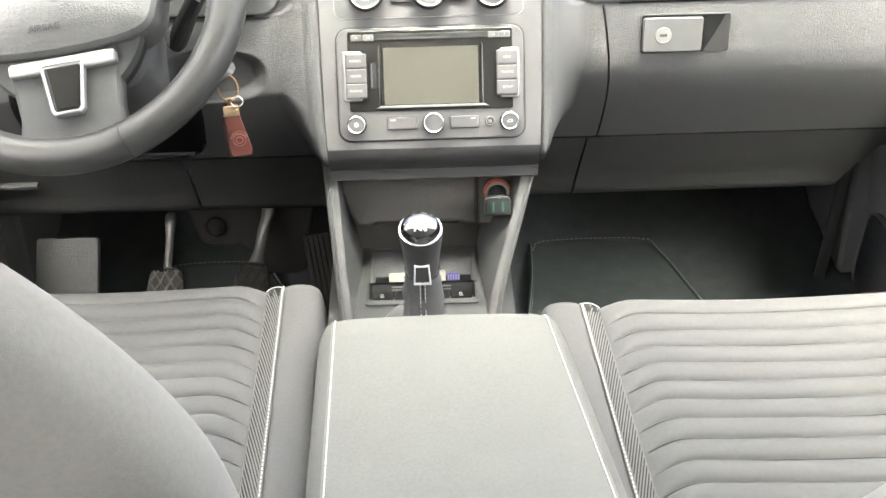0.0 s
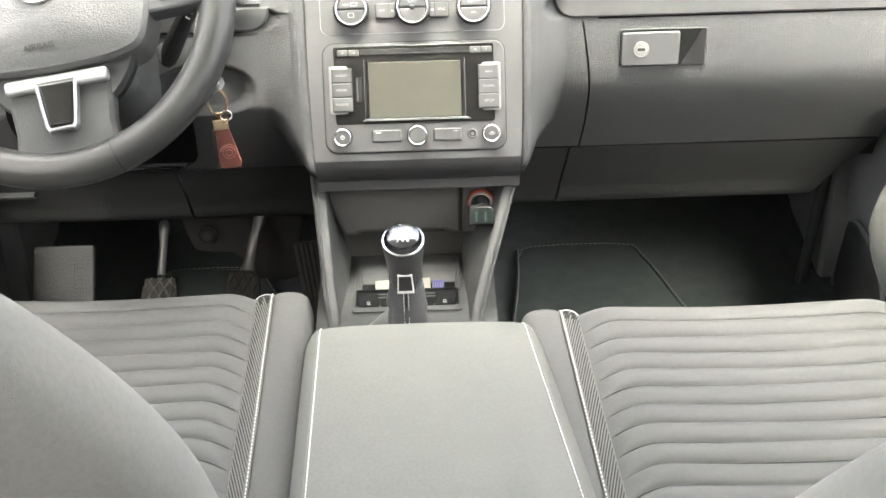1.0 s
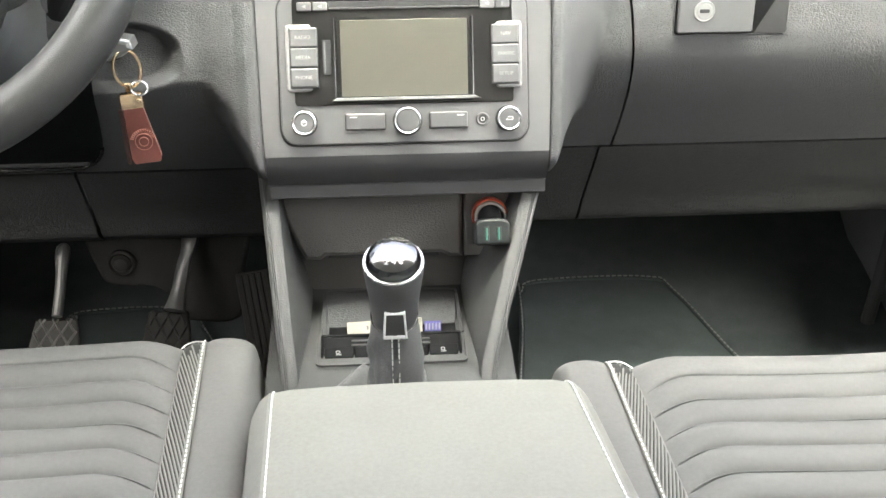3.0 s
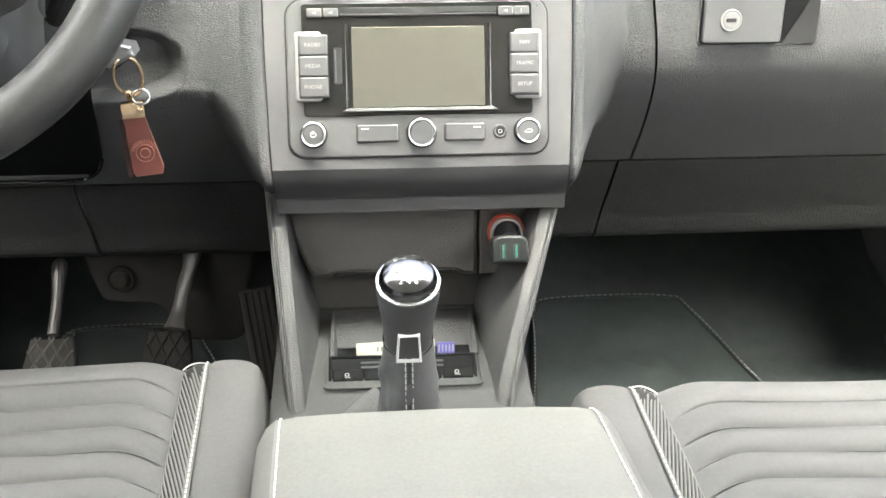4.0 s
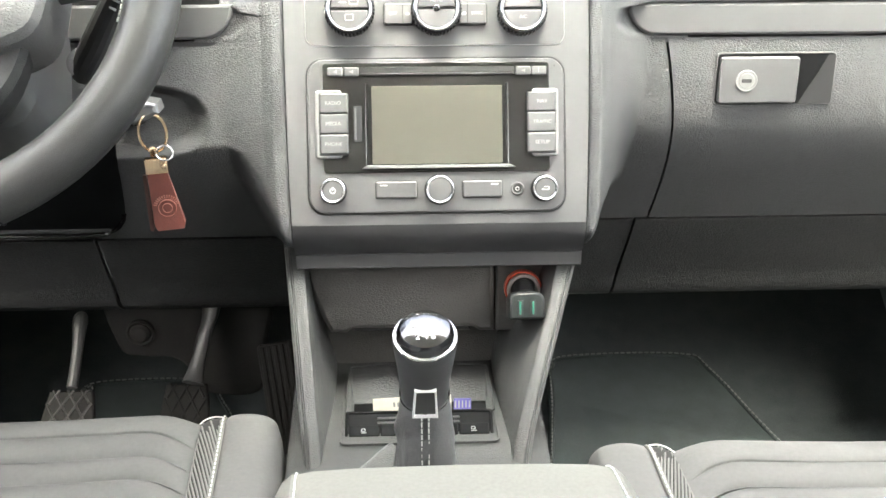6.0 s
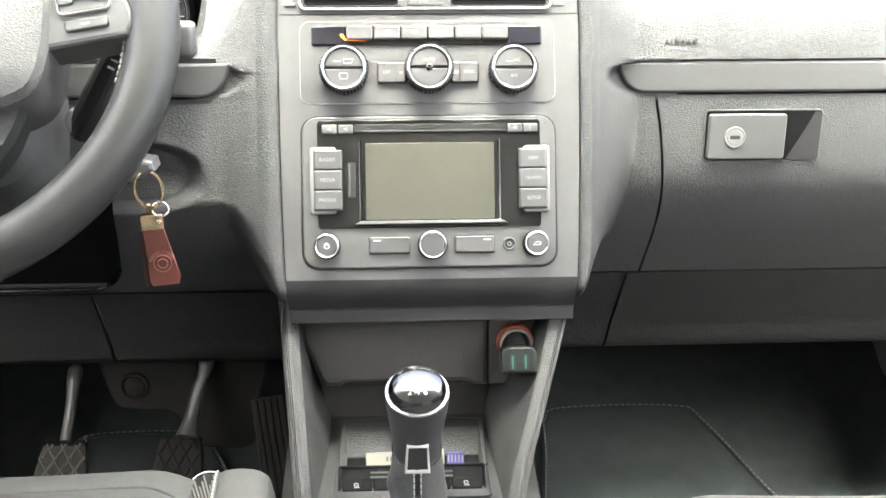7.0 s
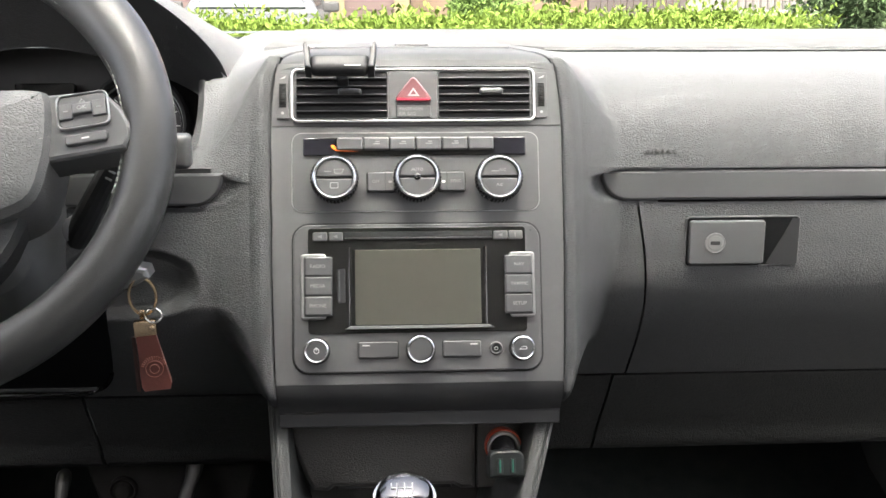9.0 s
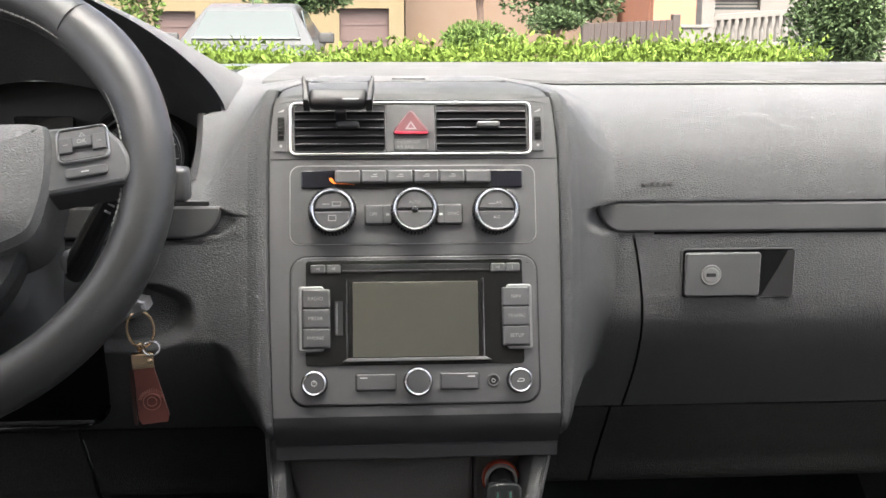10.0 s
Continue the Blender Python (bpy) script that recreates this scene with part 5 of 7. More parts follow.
for u0, u1 in ((-0.0595, -0.034), (-0.033, 0.032), (0.033, 0.0585)):
    b = part("button", plate(rrect(u0, -0.0155, u1, -0.0042, 0.0015), -0.002, 0.0022, SWF, 0.0008), M_PIT, switches)
    if u1 - u0 < 0.04:
        c = (u0 + u1) / 2
        part("mark", rim(rrect(c - 0.0028, -0.0112, c + 0.0010, -0.0080, 0.001), rrect(c - 0.0021, -0.0106, c + 0.0003, -0.0086, 0.0007), 0.0020, 0.0026, SWF, 0.0001), M_FAINT, b)
        part("mark", plate(rrect(c - 0.0028, -0.0126, c + 0.0020, -0.0120, 0.0002), 0.0020, 0.0026, SWF, 0.0001), M_FAINT, b)
for k in range(2):
    part("slot", plate(rrect(-0.036, -0.0022 + 0.0045 * k, 0.034, -0.0002 + 0.0045 * k, 0.0005), -0.001, 0.0006, SWF, 0.0002), M_DECK, switches)
slip = thing("paper_slip", (0.0, 0.825, 0.637), "cream paper slip with faint print in the tray", "paper")
part("sheet", box((0, 0, 0), (0.068, 0.013, 0.0016), 0.0004, frame_of((0.010, 0.803, 0.6415), (0.998, 0.04, 0.02), (-0.03, 0.45, 0.89), (0.03, -0.89, 0.45)), seg=1), M_PAPER, slip)
for k in range(6):
    part("print_bar", box((0, 0, 0), (0.0018, 0.004, 0.0004), 0, frame_of((-0.016 + 0.0035 * k, 0.8020, 0.6418), (0.998, 0.04, 0.02), (-0.03, 0.45, 0.89), (0.03, -0.89, 0.45))), M_BTN, slip)
card = thing("card", (0.06, 0.822, 0.637), "violet and cream printed card in the tray", "card")
part("sheet", box((0, 0, 0), (0.015, 0.010, 0.0014), 0.0004, frame_of((0.0535, 0.803, 0.6405), (0.998, -0.04, 0.02), (0.03, 0.45, 0.89), (-0.03, -0.89, 0.45)), seg=1), M_VIOLET, card)
for k in range(5):
    part("print_bar", box((0, 0, 0), (0.0010, 0.006, 0.0004), 0, frame_of((0.0475 + 0.003 * k, 0.8020, 0.6410), (0.998, -0.04, 0.02), (0.03, 0.45, 0.89), (-0.03, -0.89, 0.45))), M_DIM, card)


def strut(side):
    """A wrapped cheek of the console: a narrow grained edge that runs down to the deck, and a hollowed inner wall behind it."""
    if side < 0:
        outer = [(0.772, -0.0975), (0.7608, -0.0961), (0.7238, -0.0917), (0.6932, -0.0879), (0.6632, -0.0842), (0.6418, -0.0812), (0.627, -0.0790)]
        inner = [(0.772, -0.0820), (0.7586, -0.0805), (0.7235, -0.0767), (0.6929, -0.0732), (0.6629, -0.0699), (0.6444, -0.0672), (0.627, -0.0650)]
        far = [(0.772, -0.0800), (0.72, -0.0745), (0.68, -0.0690), (0.655, -0.0620), (0.64, -0.0580), (0.627, -0.0560)]
    else:
        outer = [(0.772, 0.1585), (0.7587, 0.1532), (0.7273, 0.1413), (0.6928, 0.1283), (0.6664, 0.1181), (0.642, 0.1099), (0.627, 0.1060)]
        inner = [(0.772, 0.1420), (0.7558, 0.1360), (0.7315, 0.1281), (0.6969, 0.1153), (0.6705, 0.1051), (0.6427, 0.0955), (0.627, 0.0910)]
        far = [(0.772, 0.1330), (0.72, 0.1130), (0.69, 0.0980), (0.665, 0.0890), (0.64, 0.0850), (0.627, 0.0840)]

    def at(line, z):
        for (za, a), (zb, b) in zip(line, line[1:]):
            if z >= zb:
                return a + (b - a) * (za - z) / (za - zb)
        return line[-1][1]

    rings, seam, ridge = [], [], []
    i = -side
    for k in range(36):
        z = 0.772 - 0.162 * k / 35
        y = 0.846 - (0.772 - z) / 1.324
        o, b, f = at(outer, z), at(inner, z), at(far, z)
        w = b - o
        line = [(o - i * 0.003, y + 0.09), (o - i * 0.0015, y + 0.02), (o, y + 0.004), (o + i * 0.0012, y + 0.0010), (o + i * 0.0035, y), (o + w * 0.5, y - 0.0008), (b - i * 0.004, y), (b - i * 0.0012, y + 0.0014), (b + i * 0.0004, y + 0.0045), (b + (f - b) * 0.22, y + 0.020), (b + (f - b) * 0.55, y + 0.048), (b + (f - b) * 0.85, y + 0.080), (f, 0.895)]
        rings.append([Vector((p.x, p.y, z)) for p in smooth([(x, yy, 0) for x, yy in line], 40)])
        seam.append(Vector((o + w * 0.36, y - 0.0012, z)))
        ridge.append(Vector((o + w * 0.24, y - 0.0008, z)))
    part("side_strut", sheet(rings, 0.0), M_WRAP, console, "grained grey wrapped strut")
    part("seam", tube(seam, 0.0006, 6), M_LOWER, console)
    part("seam_ridge", tube(ridge, 0.0009, 6), M_WRAP, console)


strut(-1)
strut(1)

charger = thing("usb_charger", (0.113, 0.84, 0.715), "black double USB charger in the orange-ringed socket", "charger")
SOC = frame_of((0.1090, 0.852, 0.7280), (1, 0, 0), (0, 0.16, 0.987), (0, -0.987, 0.16))
part("socket_ring", rim(circle(0, 0, 0.0165, 36), circle(0, 0, 0.0148, 36), -0.002, 0.008, SOC, 0.001), M_COPPER, charger, "orange ring of the socket")
part("collar", rim(circle(0, 0, 0.0146, 36), circle(0, 0, 0.0115, 36), -0.002, 0.011, SOC, 0.001), M_SILVER, charger, "silver collar")
part("plug", lathe([(0.0104, 0.0), (0.0104, 0.018), (0.009, 0.022)], SOC @ Matrix.Rotation(radians(12), 4, "X"), 28), M_DARK, charger)
CHF = frame_of((0.1078, 0.812, 0.7290), (1, 0.02, 0), (0, 0.38, 0.925), (0, -0.925, 0.38))
part("head", plate([(-0.0155, -0.0105), (-0.0140, -0.0120), (0.0140, -0.0120), (0.0155, -0.0105), (0.0152, 0.0060), (0.0128, 0.0098), (0.0085, 0.0112), (-0.0085, 0.0112), (-0.0128, 0.0098), (-0.0152, 0.0060)], -0.020, 0.004, CHF, 0.0022), M_CHARGER, charger, "dark rounded charger head")
for u in (-0.0058, 0.0052):
    p = part("port", plate(rrect(u - 0.0024, -0.0085, u + 0.0024, 0.0045, 0.0006), 0.003, 0.0045, CHF, 0.0002), M_DARK, charger, "USB port")
    part("tongue", plate(rrect(u - 0.0008, -0.0075, u + 0.0008, 0.0035, 0.0004), 0.004, 0.0050, CHF, 0.0002), M_GREEN, p, "green port tongue")

# Gear lever.
gear = thing("gear_lever", (0.018, 0.69, 0.61), "gear lever with glossy black knob, chrome ring and stitched leather gaiter", "gear lever")
GA = Vector((0.018, 0.666, 0.7725))
ax = Vector((0.0, -0.400, 0.917)).normalized()
GF2 = frame_of(GA, (1, 0, 0), tuple(ax.cross(Vector((1, 0, 0)))), tuple(ax))
part("grip", lathe([(0.0158, -0.066), (0.0175, -0.064), (0.0182, -0.055), (0.0192, -0.040), (0.0210, -0.022), (0.0224, -0.009), (0.0228, -0.002), (0.0222, 0.0015)], GF2, 48), M_GRIP, gear, "satin grey grip")
part("chrome_ring", lathe([(0.0222, -0.0004), (0.0229, 0.0003), (0.0229, 0.0010), (0.0225, 0.0016), (0.0207, 0.0020)], GF2, 48, cap=(False, False)), M_RING, gear, "polished chrome ring")
knob_cap = part("knob_cap", lathe([(0.0208, 0.0015), (0.0206, 0.0032), (0.0196, 0.0064), (0.0174, 0.0091), (0.0137, 0.0111), (0.009, 0.0121), (0.0045, 0.0126), (0.0001, 0.0127)], GF2, 48), M_KNOB, gear, "gloss black domed cap with white shift pattern")
GT = GF2 @ Matrix.Translation((0.0, 0.0, -0.0036))
pat = bmesh.new()
for u in (-0.006, 0.0, 0.006):
    plate(rrect(u * 0.9 - 0.0004, -0.0055, u * 0.9 + 0.0004, 0.0035, 0.0002), 0.0140, 0.0167, GT, 0.0001, pat)
plate(rrect(-0.0094, -0.0014, 0.0054, -0.0006, 0.0002), 0.0145, 0.01668, GT, 0.0001, pat)
plate(rrect(-0.0098, -0.0014, -0.0090, 0.0035, 0.0002), 0.0140, 0.01662, GT, 0.0001, pat)
part("shift_pattern", pat, M_MARK, knob_cap)
for k, word in enumerate("246"):
    lettering("numeral", word, 0.0062, GT @ Matrix.Translation((-0.0054 + 0.0054 * k, -0.0098, 0.0156)) @ Matrix.Rotation(radians(16), 4, "X"), M_MARK, knob_cap)
part("collar", lathe([(0.0176, -0.0685), (0.0186, -0.067), (0.0188, -0.063), (0.0182, -0.064)], GF2, 40, cap=(False, False)), M_RING, gear, "chrome collar")
FD = Vector((0.0, -ax.z, ax.y))
PLF = frame_of(tuple(GA + ax * -0.0500 + FD * 0.0190), (1, 0, 0), tuple(ax), tuple(FD))
part("badge_frame", rim([(-0.0094, -0.0170), (0.0094, -0.0170), (0.0078, 0.0150), (-0.0078, 0.0150)], [(-0.0076, -0.0138), (0.0076, -0.0138), (0.0064, 0.0132), (-0.0064, 0.0132)], -0.003, 0.0022, PLF, 0.0008), M_TRIM, gear, "chrome frame on the grip")
part("badge", plate([(-0.0076, -0.0138), (0.0076, -0.0138), (0.0064, 0.0132), (-0.0064, 0.0132)], -0.004, 0.0006, PLF, 0.0003), M_STRIP, gear)
boot = []
base = Vector((0.018, 0.700, 0.606))
top = GA + ax * -0.068
for k in range(22):
    f = k / 21
    c = top.lerp(base, f)
    hw, hd = 0.0185 + 0.008 * f + 0.014 * f**4, 0.0185 + 0.010 * f + 0.014 * f**4
    ringp = []
    for j in range(40):
        a = 2 * math.pi * j / 40
        e = 1.0 - 0.28 * f * abs(math.sin(2 * a)) ** 3 * 0
        q = 0.8 + 0.2 * (1 - f)
        wob = 0.0022 * math.sin(3 * a + 9 * f) * math.sin(math.pi * f) + 0.0013 * math.sin(7 * a - 14 * f) * f + 0.0012 * math.sin(22 * f + 2.4 * math.sin(2 * a)) * math.sin(math.pi * f) * abs(math.cos(a))
        ringp.append(c + Vector(((hw * math.copysign(abs(math.cos(a)) ** q, math.cos(a)) + wob) * e, hd * math.copysign(abs(math.sin(a)) ** q, math.sin(a)) + wob, 0.0015 * math.sin(5 * a + 4 * f) * f)))
    boot.append(ringp)
part("gaiter", loft(boot), M_BOOT, gear, "creased black leather gaiter")
for dx in (-0.0026, 0.0026):
    line = []
    for k in range(22):
        f = k / 21
        c = top.lerp(base, f)
        line.append(c + Vector((dx, -(0.0185 + 0.010 * f + 0.014 * f**4) - 0.0010, 0.0)))
    part("stitching", dashes(line, 0.0052, 0.0044, 0.0006), M_THREAD, gear, "white twin stitching")
    if dx > 0:
        part("seam_tape", sheet([[p + Vector((o - dx, -0.0002, 0.0)) for o in (-0.0013, 0.0, 0.0013)] for p in line], 0.0), M_LOWER, gear, "dark tape between the stitches")
fold = [[(-0.034, 0.733, 0.6240), (-0.027, 0.737, 0.6275), (-0.018, 0.741, 0.634), (-0.010, 0.743, 0.640)], [(-0.031, 0.729, 0.6238), (-0.023, 0.732, 0.6310), (-0.014, 0.734, 0.638), (-0.006, 0.736, 0.643)], [(-0.026, 0.724, 0.6205), (-0.018, 0.724, 0.622), (-0.009, 0.724, 0.625), (0.0, 0.724, 0.630)]]
part("gaiter_fold", sheet([smooth(r, 10) for r in zip(*[smooth(f, 10) for f in fold])], 0.0), M_BOOT, gear, "loose fold of the gaiter")

# ---- armrest ----
armrest = thing("armrest", (XC, 0.3, 0.62), "grey suede-covered centre armrest with white double stitching", "armrest")


def arm_x(y, side):
    return (-0.0715 + 0.034 * (0.60 - y)) if side < 0 else (0.1440 + 0.095 * (0.60 - y))


rings = []
for k in range(30):
    f = k / 29
    y = 0.10 + 0.53 * f
    drop = 0.0
    if y > 0.595:
        drop = 0.035 * (1 - math.sqrt(max(0, 1 - ((y - 0.595) / 0.036) ** 2)))
    zt = 0.704 - 0.010 * (1 - f) - drop
    l, r = arm_x(y, -1), arm_x(y, 1)
    sec = [(l - 0.020, 0.52), (l - 0.020, zt - 0.045), (l - 0.016, zt - 0.022), (l - 0.009, zt - 0.008), (l - 0.002, zt - 0.0015), (l + 0.004, zt - 0.0012), (l + 0.012, zt + 0.0005), (l + 0.04, zt + 0.002), ((l + r) / 2, zt + 0.003), (r - 0.04, zt + 0.002), (r - 0.012, zt + 0.0005), (r - 0.004, zt - 0.0012), (r + 0.002, zt - 0.0015), (r + 0.009, zt - 0.008), (r + 0.016, zt - 0.022), (r + 0.020, zt - 0.045), (r + 0.020, 0.52)]
    rings.append([Vector((x, y, z)) for x, z in sec])
front = [Vector((XC + (p.x - XC) * 0.96, 0.636, min(p.z, 0.665) - 0.01)) for p in rings[-1]]
part("cushion", loft(rings + [front]), M_SUEDE, armrest, "padded grey suede cushion")
for side in (-1, 1):
    for off in (0.0, 0.0045):
        line = []
        for k in range(60):
            y = 0.11 + 0.518 * k / 59
            drop = 0.035 * (1 - math.sqrt(max(0, 1 - ((y - 0.595) / 0.036) ** 2))) if y > 0.595 else 0.0
            line.append(Vector((arm_x(y, side) + side * off - side * 0.001, y, 0.704 - 0.010 * (1 - (y - 0.10) / 0.53) - drop - 0.0008 - 0.25 * off)))
        if off == 0.0:
            part("stitching", dashes(line, 0.0056, 0.0046, 0.0007), M_THREAD, armrest, "white stitching")

# ---- seats ----
def seat(side, yf, back, inn, name_label):
    """side: -1 driver, 1 passenger; yf: the cushion's front."""
    cx = XC + side * 0.365
    s = thing("front_seat", (cx, 0.35, 0.40), name_label, "car seat", "front seats")

    def pipe_x(y):
        d = (0.1785 if side < 0 else 0.1580) + (-0.055 if side < 0 else 0.012) * (0.74 - y)
        return XC + side * d

    y0, rf = 0.10, 0.035
    flat = yf - rf - y0
    total = flat + rf * math.pi / 2 + 0.18

    def at(d):
        """The fore and aft line of the cushion: y, drop of the surface."""
        if d < flat:
            return y0 + d, -0.008 * (flat - d) / flat
        if d < flat + rf * math.pi / 2:
            a = (d - flat) / rf
            return y0 + flat + rf * math.sin(a), -rf * (1 - math.cos(a))
        d2 = d - flat - rf * math.pi / 2
        return yf - 0.1 * d2, -rf - d2

    def along(k, n):
        return (*at(total * k / (n - 1)), 0.0)

    # Channels: padded ribs between sewn grooves that curve forwards at both ends.
    pitch = 0.0305
    rows, threads = [], bmesh.new()
    for rib in range(int(total / pitch)):
        for ph in (0.0, 0.035, 0.09, 0.18, 0.32, 0.5, 0.68, 0.82, 0.91, 0.965):
            plain = max(0.0, min(1.0, (flat - 0.004 - pitch * (rib + ph)) / 0.02))
            puff = 1 - (1 - (4 * ph * (1 - ph)) ** 0.4) * plain
            row = []
            for j in range(44):
                g = 0.4 * j / 43 + 0.6 * (0.5 - 0.5 * math.cos(math.pi * j / 43))
                e = math.sin(math.pi * min(1.0, g / 0.11) / 2)
                ee = math.sin(math.pi * min(1.0, (1 - g) / 0.11) / 2)
                bend = 0.017 * (max(0.0, 1 - g / 0.14) ** 2 + max(0.0, 1 - (1 - g) / 0.14) ** 2)
                wave = 0.0005 * math.sin(7 * g + 2.1 * rib)
                y, dz = at(pitch * (rib + ph) - bend + wave)
                xi, xo = pipe_x(y) + side * 0.019, cx + side * 0.18
                soft = 0.0003 * math.sin(11 * g + 5 * rib) * puff
                row.append(Vector((xi + (xo - xi) * g, y, 0.655 + dz + (0.0117 * puff - 0.0047 + soft) * min(e, ee) - 0.006 * (1 - e) - 0.004 * (1 - ee) - 0.006 * math.sin(math.pi * g))))
            rows.append(row)
            if ph == 0.035 and rib > 3 and plain > 0.5:
                tube([q + Vector((0, 0.0, -0.0001)) for q in row[2:-2]], 0.00038, 5, bm=threads)
    part("cushion", sheet(rows, 0.0), M_FABRIC, s, "grey fabric with cross-stitched channels")
    part("channel_thread", threads, M_THREADM, s, "dark grey thread along the channels")
    # Mesh strip, piping, bolsters.
    for inner in (True, False):
        strip_rows, line, bol = [], [], []
        m = 110
        for k in range(m):
            y, dz, d = along(k, m)
            if k > 98:
                continue
            px = pipe_x(y) if inner else cx + side * 0.200
            q = -side if inner else side
            strip_rows.append([Vector((px + (-q) * w, y, 0.652 + dz + h)) for w, h in ((0.021, -0.008), (0.018, -0.001), (0.010, 0.0035), (0.002, 0.0035), (-0.001, 0.0005))])
            line.append(Vector((px, y, 0.6555 + dz)))
            sw = 0.034
            bol.append([Vector((px + q * w, y + 0.002, 0.652 + dz * 1.0 + h)) for w, h in [(q2.x, q2.y) for q2 in smooth([(-0.0015, -0.006, 0), (0.0015, 0.002, 0), (0.010, 0.0058, 0), (0.024, 0.0062, 0), (sw + 0.003, 0.0020, 0), (sw + 0.0095, -0.010, 0), (sw + 0.012, -0.05, 0), (sw + 0.010, -0.2, 0)], 30)]])
        part("mesh_strip", sheet(strip_rows, 0.004), M_MESHBASE, s, "dark ribbed mesh strip")
        ribs = bmesh.new()
        for c in range(int((len(strip_rows) - 18) / 1.35)):
            pts = []
            for j in range(5):
                f = 1.35 * c + 4.0 * (4 - j)
                i = min(int(f), len(strip_rows) - 2)
                pts.append(strip_rows[i][j].lerp(strip_rows[i + 1][j], f - i) + Vector((0, 0, 0.0004)))
            tube(pts, 0.00085, 5, bm=ribs)
        part("mesh_ribs", ribs, M_MESH, s, "fine raised ribs", kind="stuff")
        turn = next(i for i, p in enumerate(line) if p.y > yf - 0.03 and p.z < 0.6555 - 0.006)
        hook = smooth([line[turn - 3], line[turn - 1], line[turn] + Vector((-q * 0.0035, 0.0, 0.0018)), line[turn] + Vector((-q * 0.010, 0.0, 0.0020)), line[turn] + Vector((-q * 0.0165, -0.001, 0.0)), line[turn - 2] + Vector((-q * 0.019, 0, -0.0025))], 30)
        part("front_piping", tube(hook, 0.0006, 8), M_THREAD, s, "white piping round the mesh strip")
        part("piping", tube(smooth(line, 80), 0.0020, 8), M_SUEDE, s)
        part("stitching", dashes([p + Vector((0, 0, 0.0014)) for p in smooth(line, 80)], 0.0058, 0.0049, 0.0008), M_THREAD, s, "white stitching")
        part("bolster", sheet(bol, 0.01), M_FABRIC, s, "plain grey side bolster")
    part("base", box((cx, 0.43, 0.50), (0.42, 0.60, 0.16), 0.02), M_LOWER, s, "dark seat base")
    # Backrest: a rounded, narrowing cushion that leans back.
    rr = []
    for k in range(30):
        f = k / 29
        z = 0.60 + 0.56 * f
        yb = back - 0.27 * f
        hw = 0.255 - 0.012 * f - 0.155 * max(0.0, (f - 0.42) / 0.58) ** 2.2
        hd = 0.085 - 0.035 * f
        if f > 0.9:
            hd *= math.sqrt(max(0.02, 1 - ((f - 0.9) / 0.1) ** 2))
        rr.append([Vector((cx - side * inn + hw * math.copysign(abs(math.cos(a)) ** 0.55, math.cos(a)), yb + hd * math.copysign(abs(math.sin(a)) ** 0.7, math.sin(a)), z)) for a in (2 * math.pi * j / 44 for j in range(44))])
    part("backrest", loft(rr), M_BACKREST, s, "soft grey fabric backrest")
    hr = []
    for k in range(14):
        f = k / 13
        hw, hd = 0.125 * math.sin(math.pi * (0.18 + 0.64 * f)) ** 0.4, 0.05 * math.sin(math.pi * (0.1 + 0.8 * f)) ** 0.5
        hr.append([Vector((cx + hw * math.copysign(abs(math.cos(a)) ** 0.6, math.cos(a)), -0.075 - 0.02 * f + hd * math.sin(a), 1.22 + 0.17 * f)) for a in (2 * math.pi * j / 32 for j in range(32))])
    part("headrest", loft(hr), M_BACKREST, s, "grey fabric headrest")
    for dx in (-0.06, 0.06):
        part("headrest_post", tube([(cx + dx, -0.055, 1.12), (cx + dx, -0.08, 1.25)], 0.006, 10), M_CHROME, s)
    return s


seat(-1, 0.787, 0.29, -0.012, "grey fabric driver's seat with channelled cushion and white stitching")
seat(1, 0.728, 0.16, -0.015, "grey fabric passenger seat with channelled cushion and white stitching")

# ---- footwells ----
def pad_pedal(c, w, h, lever, label):
    p = thing("pedal", c, label, "pedal", "foot pedals")
    f = frame_of(c, (1, 0, 0), (0, 0.75, 0.66), (0, -0.66, 0.75))
    part("pad", plate([(-w * 0.46, h * 0.5), (-w * 0.56, 0), (-w * 0.54, -h * 0.5), (w * 0.54, -h * 0.5), (w * 0.56, 0), (w * 0.46, h * 0.5)], -0.008, 0.0, f, 0.002), M_RUBBER, p, "black rubber pad")
    lat = bmesh.new()
    for s in (-1, 1):
        for k in range(-3, 4):
            a = Vector((k * w * 0.30 - s * w * 0.36, -h * 0.5))
            b = Vector((k * w * 0.30 + s * w * 0.36, h * 0.5))
            pts = []
            for i in range(9):
                q = a.lerp(b, i / 8)
                if abs(q.x) <= w * 0.49:
                    pts.append(f @ Vector((q.x, q.y, 0.0008)))
            if len(pts) > 1:
                tube(pts, 0.0013, 6, bm=lat)
    part("lattice", lat, M_STEEL if lever == "clutch" else M_PEDAL, p, "worn diamond lattice")
    return p, f


clutch, f = pad_pedal((-0.330, 0.93, 0.563), 0.046, 0.056, "clutch", "clutch pedal with worn diamond lattice pad")
part("lever", tube(smooth([(-0.3265, 0.945, 0.588), (-0.3255, 0.962, 0.605), (-0.3245, 0.975, 0.622), (-0.3240, 0.985, 0.636), (-0.3240, 0.998, 0.645)], 20), [0.0056] * 9 + [0.0058, 0.0060, 0.0063, 0.0066, 0.0070, 0.0074, 0.0077, 0.0078, 0.0076, 0.0066, 0.0040], 14, flat=0.85), M_LEVER, clutch, "bare steel lever")
brake, f = pad_pedal((-0.215, 0.93, 0.565), 0.044, 0.062, "brake", "brake pedal with black diamond lattice pad")
